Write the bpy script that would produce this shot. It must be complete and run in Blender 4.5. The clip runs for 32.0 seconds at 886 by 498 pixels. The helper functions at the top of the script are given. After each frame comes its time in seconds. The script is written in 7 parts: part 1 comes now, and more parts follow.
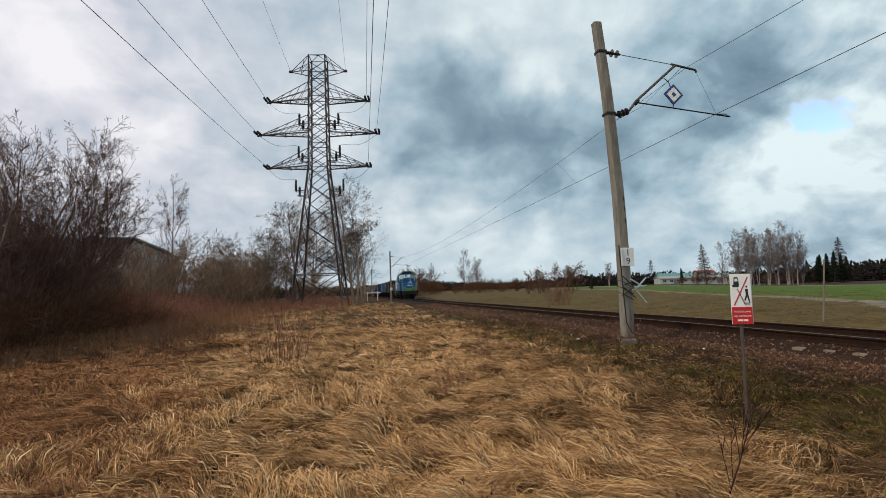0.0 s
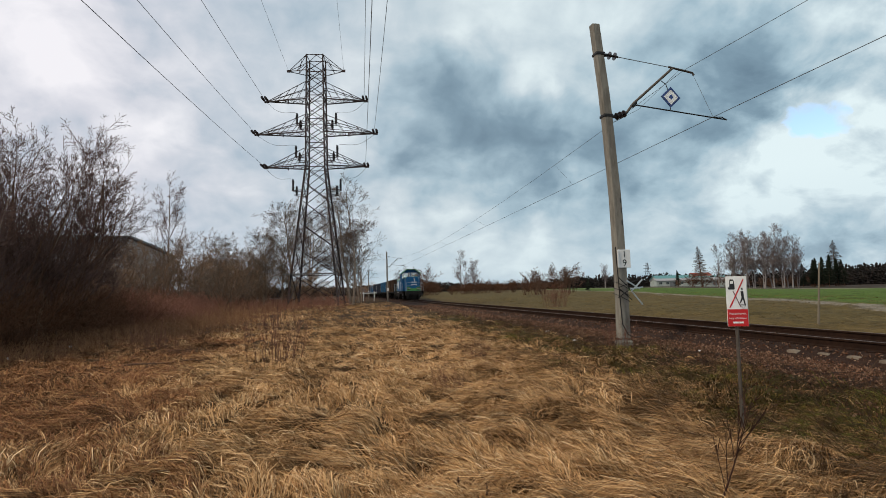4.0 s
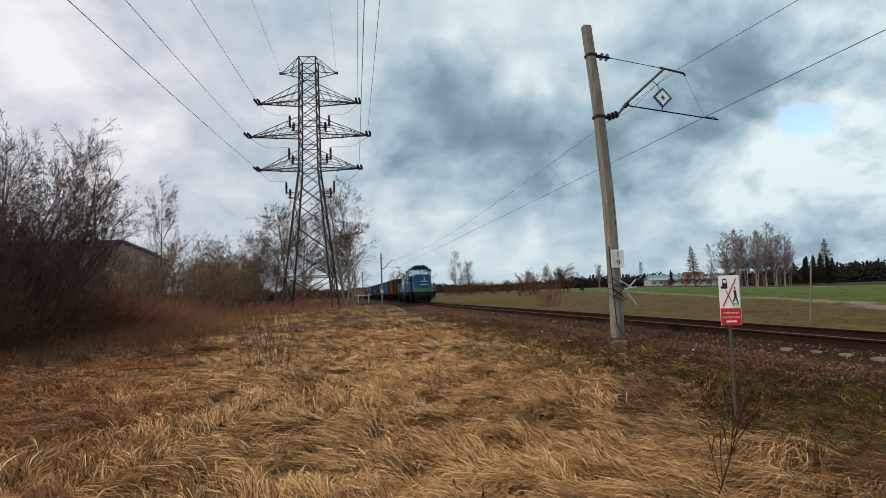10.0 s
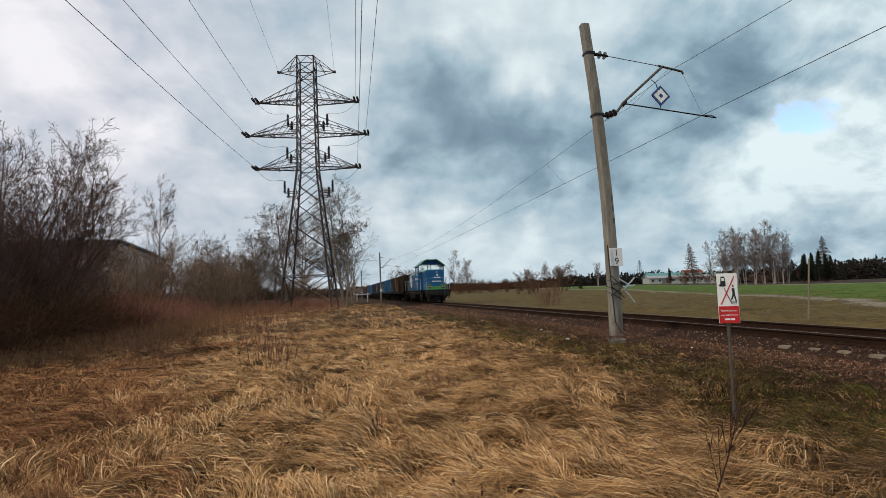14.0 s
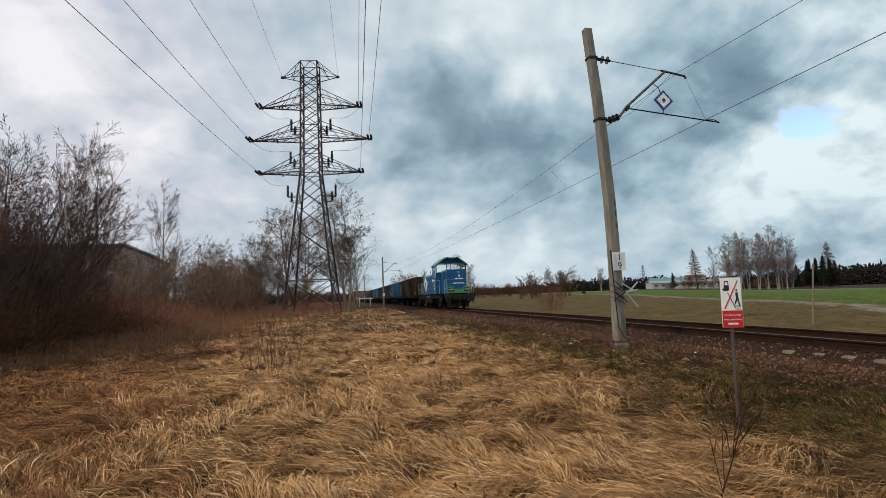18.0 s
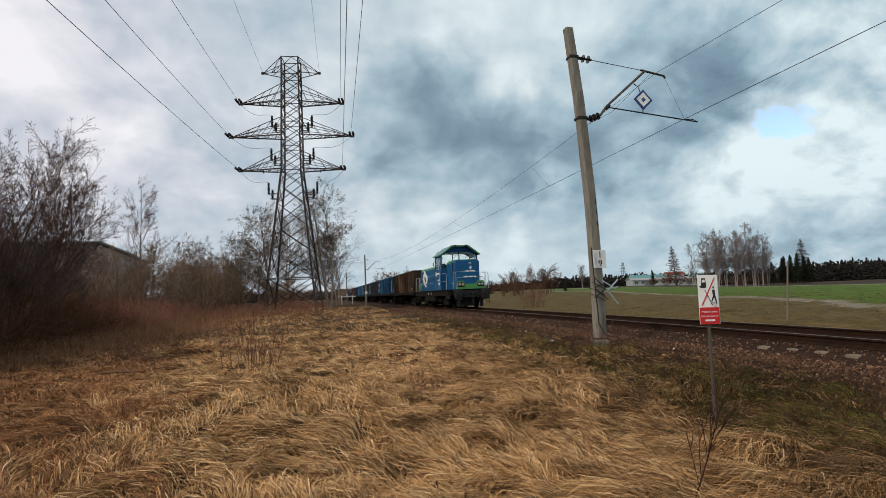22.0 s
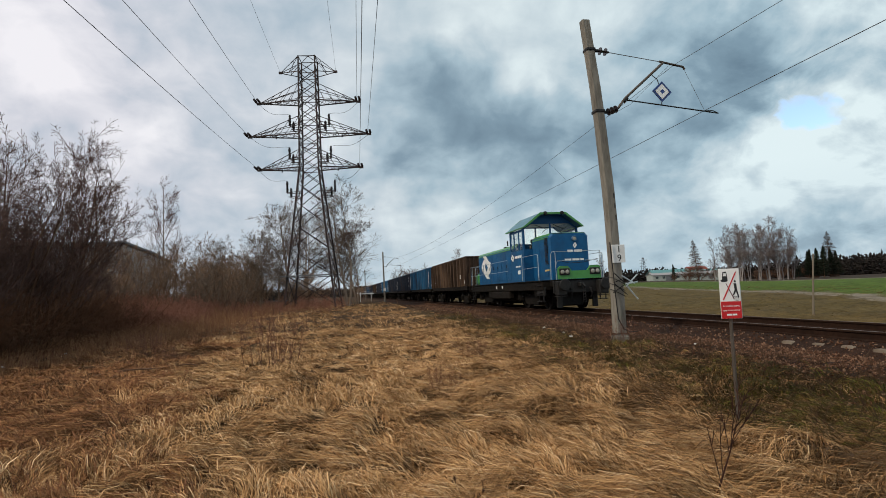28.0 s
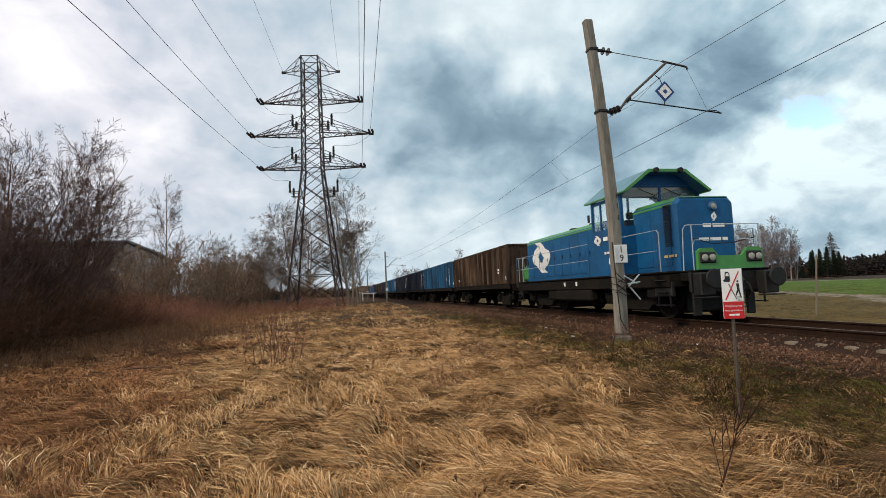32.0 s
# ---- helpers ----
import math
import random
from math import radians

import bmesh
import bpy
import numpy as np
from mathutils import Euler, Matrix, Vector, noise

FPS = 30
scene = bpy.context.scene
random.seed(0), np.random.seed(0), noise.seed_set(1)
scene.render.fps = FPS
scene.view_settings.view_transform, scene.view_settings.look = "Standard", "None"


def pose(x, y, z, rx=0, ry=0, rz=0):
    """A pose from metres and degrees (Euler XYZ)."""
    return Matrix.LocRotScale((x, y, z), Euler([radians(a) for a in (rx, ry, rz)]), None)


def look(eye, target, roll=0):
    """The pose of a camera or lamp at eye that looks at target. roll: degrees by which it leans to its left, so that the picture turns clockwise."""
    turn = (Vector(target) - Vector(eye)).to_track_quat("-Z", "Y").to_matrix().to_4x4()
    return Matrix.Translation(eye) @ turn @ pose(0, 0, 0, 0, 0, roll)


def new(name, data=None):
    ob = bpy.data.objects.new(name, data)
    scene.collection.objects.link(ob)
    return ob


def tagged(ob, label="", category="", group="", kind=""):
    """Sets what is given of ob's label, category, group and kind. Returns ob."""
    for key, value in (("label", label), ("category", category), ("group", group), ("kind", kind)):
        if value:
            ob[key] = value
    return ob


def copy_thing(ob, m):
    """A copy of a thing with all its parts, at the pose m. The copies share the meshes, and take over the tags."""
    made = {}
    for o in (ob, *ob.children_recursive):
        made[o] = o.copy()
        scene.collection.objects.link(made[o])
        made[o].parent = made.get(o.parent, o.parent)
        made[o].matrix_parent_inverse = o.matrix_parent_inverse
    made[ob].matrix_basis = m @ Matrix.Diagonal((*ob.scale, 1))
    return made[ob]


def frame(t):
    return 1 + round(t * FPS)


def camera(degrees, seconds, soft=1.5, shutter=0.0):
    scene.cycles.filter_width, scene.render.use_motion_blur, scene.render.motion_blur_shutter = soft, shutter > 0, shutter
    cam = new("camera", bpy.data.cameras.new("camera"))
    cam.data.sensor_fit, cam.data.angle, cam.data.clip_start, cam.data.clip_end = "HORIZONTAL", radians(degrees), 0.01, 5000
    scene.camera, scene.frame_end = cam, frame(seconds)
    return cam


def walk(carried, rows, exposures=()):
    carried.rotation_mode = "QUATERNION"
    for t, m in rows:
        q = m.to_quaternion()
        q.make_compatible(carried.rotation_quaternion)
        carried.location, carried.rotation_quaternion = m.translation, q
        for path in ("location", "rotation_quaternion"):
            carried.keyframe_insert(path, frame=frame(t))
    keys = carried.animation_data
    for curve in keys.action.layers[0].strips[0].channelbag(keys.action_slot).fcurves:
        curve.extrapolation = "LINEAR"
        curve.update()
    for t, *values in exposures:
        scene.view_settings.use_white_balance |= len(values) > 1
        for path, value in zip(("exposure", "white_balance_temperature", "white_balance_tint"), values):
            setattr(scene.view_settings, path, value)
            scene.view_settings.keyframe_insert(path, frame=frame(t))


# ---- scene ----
import itertools
from math import cos, pi, sin, tan

rnd = random.Random(7)

# ---- camera ----
# World: x across the track (0 at the camera), y along the track, z = 0 at the rail heads.
PATH = [
    (0, -0, 0, 1.042, -10.499, 4.514, -1.8),
    (0.5, -0.0032, 0, 1.0438, -10.407, 4.409, -1.818),
    (1, -0.0017, 0, 1.0432, -10.63, 4.355, -1.752),
    (1.5, 0.0026, 0, 1.0465, -10.579, 4.416, -1.711),
    (2, 0.0045, 0, 1.0464, -10.63, 4.653, -1.567),
    (2.5, 0.0029, 0, 1.0425, -10.825, 4.553, -1.673),
    (3, 0.0036, 0, 1.0405, -10.783, 4.671, -1.513),
    (3.5, -0.0035, 0, 1.0378, -10.792, 4.642, -1.434),
    (5.5, 0.0065, 0, 1.0409, -11.162, 4.451, -1.656),
    (6, 0.0039, 0, 1.0397, -11.154, 4.501, -1.849),
    (6.5, -0.0046, 0, 1.0431, -11.209, 4.243, -1.829),
    (7, -0.0064, 0, 1.0436, -11.283, 4.217, -2.108),
    (7.5, -0.009, 0, 1.0445, -11.297, 4.491, -1.874),
    (8, -0.0086, 0, 1.0398, -11.603, 4.488, -1.913),
    (8.5, 0.0007, 0, 1.0412, -11.591, 4.374, -1.968),
    (9, -0.0102, 0, 1.0431, -11.691, 4.333, -1.872),
    (9.5, 0.002, 0, 1.0426, -11.619, 4.624, -1.849),
    (10, 0.0005, 0, 1.0422, -11.465, 4.714, -1.951),
    (10.5, 0.0025, 0, 1.0416, -11.775, 4.678, -1.818),
    (11, 0.0036, 0, 1.0434, -11.763, 4.767, -1.844),
    (11.5, 0.0062, 0, 1.0358, -11.723, 4.971, -1.908),
    (12, 0.0072, 0, 1.044, -11.785, 4.691, -2.096),
    (12.5, 0.0098, 0, 1.0375, -11.787, 4.728, -2.205),
    (13, 0.0063, 0, 1.047, -11.667, 4.616, -2.052),
    (13.5, 0.0068, 0, 1.0338, -11.638, 4.755, -1.977),
    (14, 0.004, 0, 1.0439, -11.599, 4.571, -2.143),
    (14.5, 0.0105, 0, 1.0411, -11.708, 4.597, -2.046),
    (16.5, 0.0023, 0, 1.0411, -11.458, 4.614, -2.159),
    (17, 0.0078, 0, 1.0412, -11.381, 4.531, -2.038),
    (17.5, -0.0024, 0, 1.0451, -11.468, 4.506, -2.04),
    (18, 0.0058, 0, 1.0335, -11.32, 5.082, -2.039),
    (18.5, 0.0095, 0, 1.0404, -12.558, 4.746, -2.353),
    (19, 0.0125, 0, 1.0431, -12.707, 5.204, -2.039),
    (19.5, 0.0203, 0, 1.038, -12.568, 5.557, -2.026),
    (20, 0.0173, 0, 1.0392, -13.266, 4.851, -2.275),
    (20.5, 0.0214, 0, 1.0414, -13.399, 4.412, -2.016),
    (21, 0.0229, 0, 1.0335, -13.022, 4.297, -2.369),
    (21.5, 0.012, 0, 1.0329, -13.255, 4.808, -2.381),
    (22, 0.0184, 0, 1.0393, -13.18, 4.753, -2.248),
    (22.5, 0.0098, 0, 1.0426, -12.989, 4.677, -2.242),
    (23, 0.0119, 0, 1.0377, -12.942, 4.947, -2.223),
    (23.5, 0.022, 0, 1.0327, -12.502, 5.078, -2.362),
    (24, 0.0293, 0, 1.0391, -12.053, 5.006, -2.499),
    (24.5, 0.04, 0, 1.0381, -11.782, 5.035, -2.632),
    (25, 0.0458, 0, 1.0283, -11.548, 5.032, -2.661),
    (25.5, 0.0326, 0, 1.0322, -11.499, 4.862, -2.736),
    (27.5, 0.0292, 0, 1.0282, -11.198, 4.347, -2.536),
    (28, 0.0362, 0, 1.0298, -11.24, 4.468, -2.644),
    (28.5, 0.0384, 0, 1.0263, -10.797, 4.546, -2.4),
    (29, 0.0291, 0, 1.0267, -10.958, 4.336, -2.285),
    (29.5, 0.0315, 0, 1.0261, -10.831, 4.331, -2.268),
    (30, 0.0396, 0, 1.0243, -10.756, 4.434, -2.38),
    (30.5, 0.029, 0, 1.0237, -10.663, 4.359, -2.369),
    (31, 0.0462, 0, 1.0224, -10.725, 4.533, -2.357),
    (31.5, 0.044, 0, 1.0209, -10.56, 4.368, -2.123),
    (32, 0.0404, 0, 1.0222, -10.992, 4.476, -2.499),
]
cam = camera(79.6, 32.0, soft=0.9)
walk(cam, [(t, pose(x, y, z, 90 + pitch, 0, yaw) @ pose(0, 0, 0, 0, 0, roll)) for t, x, y, z, yaw, pitch, roll in PATH],
     exposures=[(0.0, 0.03), (22.0, 0.02), (28.2, 0.0), (29.0, 0.21), (30.5, 0.20), (32.0, 0.20)])

TRACK_X = 9.67          # centre line of the track
END = 32.0

# ---- sky, sun ----
world = bpy.data.worlds.new("world")
scene.world = world
world.use_nodes = True
wt = world.node_tree
wt.nodes.clear()


def wn(kind, **kw):
    n = wt.nodes.new(kind)
    for k, v in kw.items():
        if k in n.inputs:
            n.inputs[k].default_value = v
    return n


def wl(a, b):
    wt.links.new(a, b)


def wmath(op, a, b=None, clamp=False):
    n = wt.nodes.new("ShaderNodeMath")
    n.operation, n.use_clamp = op, clamp
    for i, v in enumerate((a, b)):
        if v is None:
            continue
        if isinstance(v, (int, float)):
            n.inputs[i].default_value = v
        else:
            wl(v, n.inputs[i])
    return n.outputs[0]


def wramp(src, stops):
    n = wt.nodes.new("ShaderNodeValToRGB")
    el = n.color_ramp.elements
    while len(el) < len(stops):
        el.new(0.5)
    for e, (p, c) in zip(el, stops):
        e.position, e.color = p, (*c, 1) if len(c) == 3 else c
    wl(src, n.inputs[0])
    return n.outputs[0]


def wmix(f, a, b):
    n = wt.nodes.new("ShaderNodeMix")
    n.data_type = "RGBA"
    for sock, v in ((n.inputs[0], f), (n.inputs[6], a), (n.inputs[7], b)):
        if isinstance(v, (int, float)):
            sock.default_value = v
        elif isinstance(v, tuple):
            sock.default_value = (*v, 1)
        else:
            wl(v, sock)
    return n.outputs[2]


BANKS = [((0.249, 0.932, 0.265), 12, 1, 0.2), ((0.403, 0.884, 0.237), 10, 1, 0.13), ((0.141, 0.942, 0.305), 9, 1, 0.06), ((0.572, 0.766, 0.294), 12, 1, 0.17),
         ((0.673, 0.678, 0.297), 9, 1, 0.13), ((0.231, 0.826, 0.513), 14, 2, -0.05), ((0.367, 0.794, 0.485), 11, 1, -0.04), ((0.490, 0.748, 0.448), 8, 1, -0.02),
         ((-0.422, 0.818, 0.391), 8, 2, -0.1), ((-0.318, 0.908, 0.273), 5, 1, -0.1), ((-0.456, 0.833, 0.312), 8, 1, -0.04), ((-0.245, 0.888, 0.389), 14, 2, 0.05),
         ((-0.127, 0.973, 0.195), 10, 1, 0.03), ((0.168, 0.971, 0.169), 7, 1, -0.12), ((0.301, 0.946, 0.119), 8, 1, -0.1), ((0.407, 0.905, 0.127), 6, 1, -0.08),
         ((0.659, 0.731, 0.178), 7, 2, -0.15), ((0.734, 0.652, 0.190), 7, 2, -0.17), ((0.581, 0.800, 0.149), 5, 1, -0.05), ((0.632, 0.772, 0.069), 9, 1, 0.09),
         ((0.494, 0.867, 0.070), 8, 1, 0.06), ((0.740, 0.670, 0.057), 9, 1, 0.12)]
SUN_AZ, SUN_EL = radians(-112), radians(40)
sky = wt.nodes.new("ShaderNodeTexSky")
sky.sky_type, sky.sun_disc = "NISHITA", False
sky.sun_elevation, sky.sun_rotation = SUN_EL, SUN_AZ
coord = wt.nodes.new("ShaderNodeTexCoord")
sep = wt.nodes.new("ShaderNodeSeparateXYZ")
wl(coord.outputs["Generated"], sep.inputs[0])
# a flat cloud deck: the direction divided by its height
up = wmath("MAXIMUM", wmath("ADD", sep.outputs[2], 0.55), 0.08)
flat = wt.nodes.new("ShaderNodeCombineXYZ")
wl(wmath("DIVIDE", sep.outputs[0], up), flat.inputs[0])
wl(wmath("DIVIDE", sep.outputs[1], up), flat.inputs[1])


def wnoise(scale, detail, off, rough=0.55, dist=0.4):
    mp = wt.nodes.new("ShaderNodeMapping")
    mp.inputs["Location"].default_value = off
    wl(flat.outputs[0], mp.inputs[0])
    n = wn("ShaderNodeTexNoise", Scale=scale, Detail=detail, Roughness=rough, Distortion=dist)
    wl(mp.outputs[0], n.inputs["Vector"])
    return n.outputs[0]


# the banks have ragged, curling edges: the direction is shaken at two sizes before it is compared
def shaken(src, scale, amount, detail):
    n = wn("ShaderNodeTexNoise", Scale=scale, Detail=detail, Roughness=0.58, Distortion=0.2)
    wl(src, n.inputs["Vector"])
    c = wt.nodes.new("ShaderNodeVectorMath")
    c.operation = "SUBTRACT"
    wl(n.outputs["Color"], c.inputs[0])
    c.inputs[1].default_value = (0.5, 0.5, 0.5)
    k = wt.nodes.new("ShaderNodeVectorMath")
    k.operation = "MULTIPLY_ADD"
    wl(c.outputs[0], k.inputs[0])
    k.inputs[1].default_value = (amount, amount, amount * 0.75)
    wl(src, k.inputs[2])
    u = wt.nodes.new("ShaderNodeVectorMath")
    u.operation = "NORMALIZE"
    wl(k.outputs[0], u.inputs[0])
    return u.outputs[0]


ragged = shaken(shaken(coord.outputs["Generated"], 5.5, 0.22, 3.0), 17.0, 0.07, 5.0)


def cloud_bank(direction, wide, core):
    """1 at the middle of a bank of cloud in that direction, 0 from so many degrees away."""
    d = wt.nodes.new("ShaderNodeVectorMath")
    d.operation = "DOT_PRODUCT"
    wl(ragged, d.inputs[0])
    d.inputs[1].default_value = Vector(direction).normalized()
    r = wt.nodes.new("ShaderNodeMapRange")
    r.interpolation_type = "SMOOTHSTEP"
    r.inputs[1].default_value, r.inputs[2].default_value = cos(radians(wide)), cos(radians(core))
    wl(d.outputs["Value"], r.inputs[0])
    return r.outputs[0]


fine = wnoise(2.9, 8.0, (0.4, 5.2, 1.0), 0.52, 0.25)
wisps = wnoise(9.0, 6.0, (7.4, 2.2, 2.0), 0.52, 0.3)
body = wmath("ADD", wmath("ADD", wmath("MULTIPLY", fine, 0.46), wmath("MULTIPLY", wisps, 0.34)), -0.012)
# smaller, better lit heaps of cloud to the right of the line
cloud_weight = wmath("MULTIPLY", wmath("SUBTRACT", sep.outputs[0], 0.35, True), 2.3)
heaps = wnoise(6.5, 8.0, (2.2, 9.1, 4.0), 0.56, 0.3)
body = wmath("ADD", body, wmath("MULTIPLY", wmath("SUBTRACT", heaps, 0.5), cloud_weight))
# heavier and thinner banks
for direction, wide, core, weight in BANKS:
    body = wmath("ADD", body, wmath("MULTIPLY", cloud_bank(direction, wide, core), weight))
body = wmath("MAXIMUM", body, 0.22)
cloud = wramp(body, [(0.26, (0.86, 0.88, 0.90)), (0.38, (0.64, 0.68, 0.73)), (0.50, (0.42, 0.51, 0.59)), (0.62, (0.25, 0.33, 0.41)), (0.76, (0.16, 0.22, 0.29))])
gap = cloud_bank((0.708, 0.663, 0.238), 2.8, 0.4)
skyblue = wn("ShaderNodeHueSaturation", Saturation=1.0, Value=0.22)
wl(sky.outputs[0], skyblue.inputs["Color"])
# warmer, lilac greys towards the hidden sun, bluer greys away from it
side = wramp(wmath("ADD", wmath("MULTIPLY", sep.outputs[0], 0.7), 0.5), [(0.25, (1.03, 0.99, 1.015)), (0.62, (0.92, 1.0, 1.0)), (0.95, (0.88, 1.0, 1.01))])
tinted = wt.nodes.new("ShaderNodeMix")
tinted.data_type, tinted.blend_type = "RGBA", "MULTIPLY"
tinted.inputs[0].default_value = 1.0
wl(cloud, tinted.inputs[6])
wl(side, tinted.inputs[7])
cloud = tinted.outputs[2]
cover = wramp(wmath("SUBTRACT", body, wmath("MULTIPLY", gap, 0.34)), [(-0.0, (0, 0, 0)), (0.20, (1, 1, 1))])
shade = wmix(cover, skyblue.outputs[0], cloud)
haze = wramp(sep.outputs[2], [(0.02, (1, 1, 1)), (0.18, (0, 0, 0))])
shade = wmix(wmath("MULTIPLY", haze, 0.40), shade, (0.48, 0.60, 0.68))
back = wn("ShaderNodeBackground", Strength=1.0)
wl(shade, back.inputs["Color"])
wout = wt.nodes.new("ShaderNodeOutputWorld")
wl(back.outputs[0], wout.inputs[0])

sun = new("sun", bpy.data.lights.new("sun", "SUN"))
sun.data.energy, sun.data.angle, sun.data.color = 2.5, radians(9), (1.0, 0.87, 0.67)
sun.matrix_world = look((0, 0, 60), (-60 * cos(SUN_EL) * sin(SUN_AZ), -60 * cos(SUN_EL) * cos(SUN_AZ), 60 - 60 * sin(SUN_EL)))


# ---- materials ----
def mat(name, c1, c2=None, scale=6.0, rough=0.7, metal=0.0, bump=0.25, bscale=40.0, stain=None, sscale=1.2, samt=0.5,
        vary=0.12, stretch=(1, 1, 1), coat=0.0, fresh=0.0, hue=0.0):
    """Two-scale noise between c1 and c2, stains of another colour, fine relief, and a random shade for each object."""
    m = bpy.data.materials.new(name)
    m.use_nodes = True
    nt = m.node_tree
    b = nt.nodes["Principled BSDF"]
    tc = nt.nodes.new("ShaderNodeTexCoord")
    mp = nt.nodes.new("ShaderNodeMapping")
    mp.inputs["Scale"].default_value = stretch
    nt.links.new(tc.outputs["Object"], mp.inputs[0])

    def noise_tex(s, d, r=0.6):
        n = nt.nodes.new("ShaderNodeTexNoise")
        n.inputs["Scale"].default_value, n.inputs["Detail"].default_value, n.inputs["Roughness"].default_value = s, d, r
        nt.links.new(mp.outputs[0], n.inputs["Vector"])
        return n.outputs[0]

    def mixer(f, a, c, mode="MIX"):
        n = nt.nodes.new("ShaderNodeMix")
        n.data_type, n.blend_type = "RGBA", mode
        for sock, v in ((n.inputs[0], f), (n.inputs[6], a), (n.inputs[7], c)):
            if isinstance(v, (int, float)):
                sock.default_value = v
            elif isinstance(v, tuple):
                sock.default_value = (*v, 1)
            else:
                nt.links.new(v, sock)
        return n.outputs[2]

    def sharpen(v, lo, hi):
        n = nt.nodes.new("ShaderNodeMapRange")
        n.inputs[1].default_value, n.inputs[2].default_value = lo, hi
        nt.links.new(v, n.inputs[0])
        return n.outputs[0]

    c2 = c2 or tuple(v * 0.8 for v in c1)
    col = mixer(sharpen(noise_tex(scale, 5), 0.35, 0.65), c1, c2)
    if stain:
        f = nt.nodes.new("ShaderNodeMath")
        f.operation = "MULTIPLY"
        nt.links.new(sharpen(noise_tex(sscale, 8, 0.68), 0.48, 0.68), f.inputs[0])
        f.inputs[1].default_value = samt
        col = mixer(f.outputs[0], col, stain)
    if vary:
        oi = nt.nodes.new("ShaderNodeObjectInfo")
        mr = nt.nodes.new("ShaderNodeMapRange")
        mr.inputs[3].default_value, mr.inputs[4].default_value = 1 - vary, 1 + vary
        nt.links.new(oi.outputs["Random"], mr.inputs[0])
        hs = nt.nodes.new("ShaderNodeHueSaturation")
        nt.links.new(mr.outputs[0], hs.inputs["Value"])
        nt.links.new(col, hs.inputs["Color"])
        col = hs.outputs[0]
    nt.links.new(col, b.inputs["Base Color"])
    b.inputs["Metallic"].default_value = metal
    b.inputs["Specular IOR Level"].default_value = 0.12 if rough >= 0.78 else (0.3 if rough >= 0.55 else 0.5)
    b.inputs["Coat Weight"].default_value = coat
    rr = nt.nodes.new("ShaderNodeMapRange")
    rr.inputs[3].default_value, rr.inputs[4].default_value = max(0.05, rough - 0.12), min(1, rough + 0.12)
    nt.links.new(noise_tex(scale * 2.3, 3), rr.inputs[0])
    nt.links.new(rr.outputs[0], b.inputs["Roughness"])
    if bump:
        bp = nt.nodes.new("ShaderNodeBump")
        bp.inputs["Strength"].default_value, bp.inputs["Distance"].default_value = bump, 0.02
        nt.links.new(noise_tex(bscale, 4), bp.inputs["Height"])
        nt.links.new(bp.outputs[0], b.inputs["Normal"])
    return m


def island_mat(name, cols, rough=0.8, tone=False):
    """Each loose piece of one mesh takes its own colour from a ramp."""
    m = bpy.data.materials.new(name)
    m.use_nodes = True
    nt = m.node_tree
    b = nt.nodes["Principled BSDF"]
    g = nt.nodes.new("ShaderNodeNewGeometry")
    r = nt.nodes.new("ShaderNodeValToRGB")
    el = r.color_ramp.elements
    while len(el) < len(cols):
        el.new(0.5)
    for i, (e, c) in enumerate(zip(el, cols)):
        e.position, e.color = i / (len(cols) - 1), (*c, 1)
    nt.links.new(g.outputs["Random Per Island"], r.inputs[0])
    col = r.outputs[0]
    if tone:
        at = nt.nodes.new("ShaderNodeAttribute")
        at.attribute_name = "tone"
        mx = nt.nodes.new("ShaderNodeMix")
        mx.data_type, mx.blend_type = "RGBA", "MULTIPLY"
        mx.inputs[0].default_value = 1.0
        nt.links.new(col, mx.inputs[6])
        nt.links.new(at.outputs["Color"], mx.inputs[7])
        col = mx.outputs[2]
    nt.links.new(col, b.inputs["Base Color"])
    b.inputs["Roughness"].default_value = rough
    b.inputs["Specular IOR Level"].default_value = 0.12
    return m


def glass(name, tint, rough=0.04):
    m = bpy.data.materials.new(name)
    m.use_nodes = True
    b = m.node_tree.nodes["Principled BSDF"]
    b.inputs["Base Color"].default_value = (*tint, 1)
    b.inputs["Transmission Weight"].default_value = 1.0
    b.inputs["Roughness"].default_value = rough
    b.inputs["IOR"].default_value = 1.45
    return m


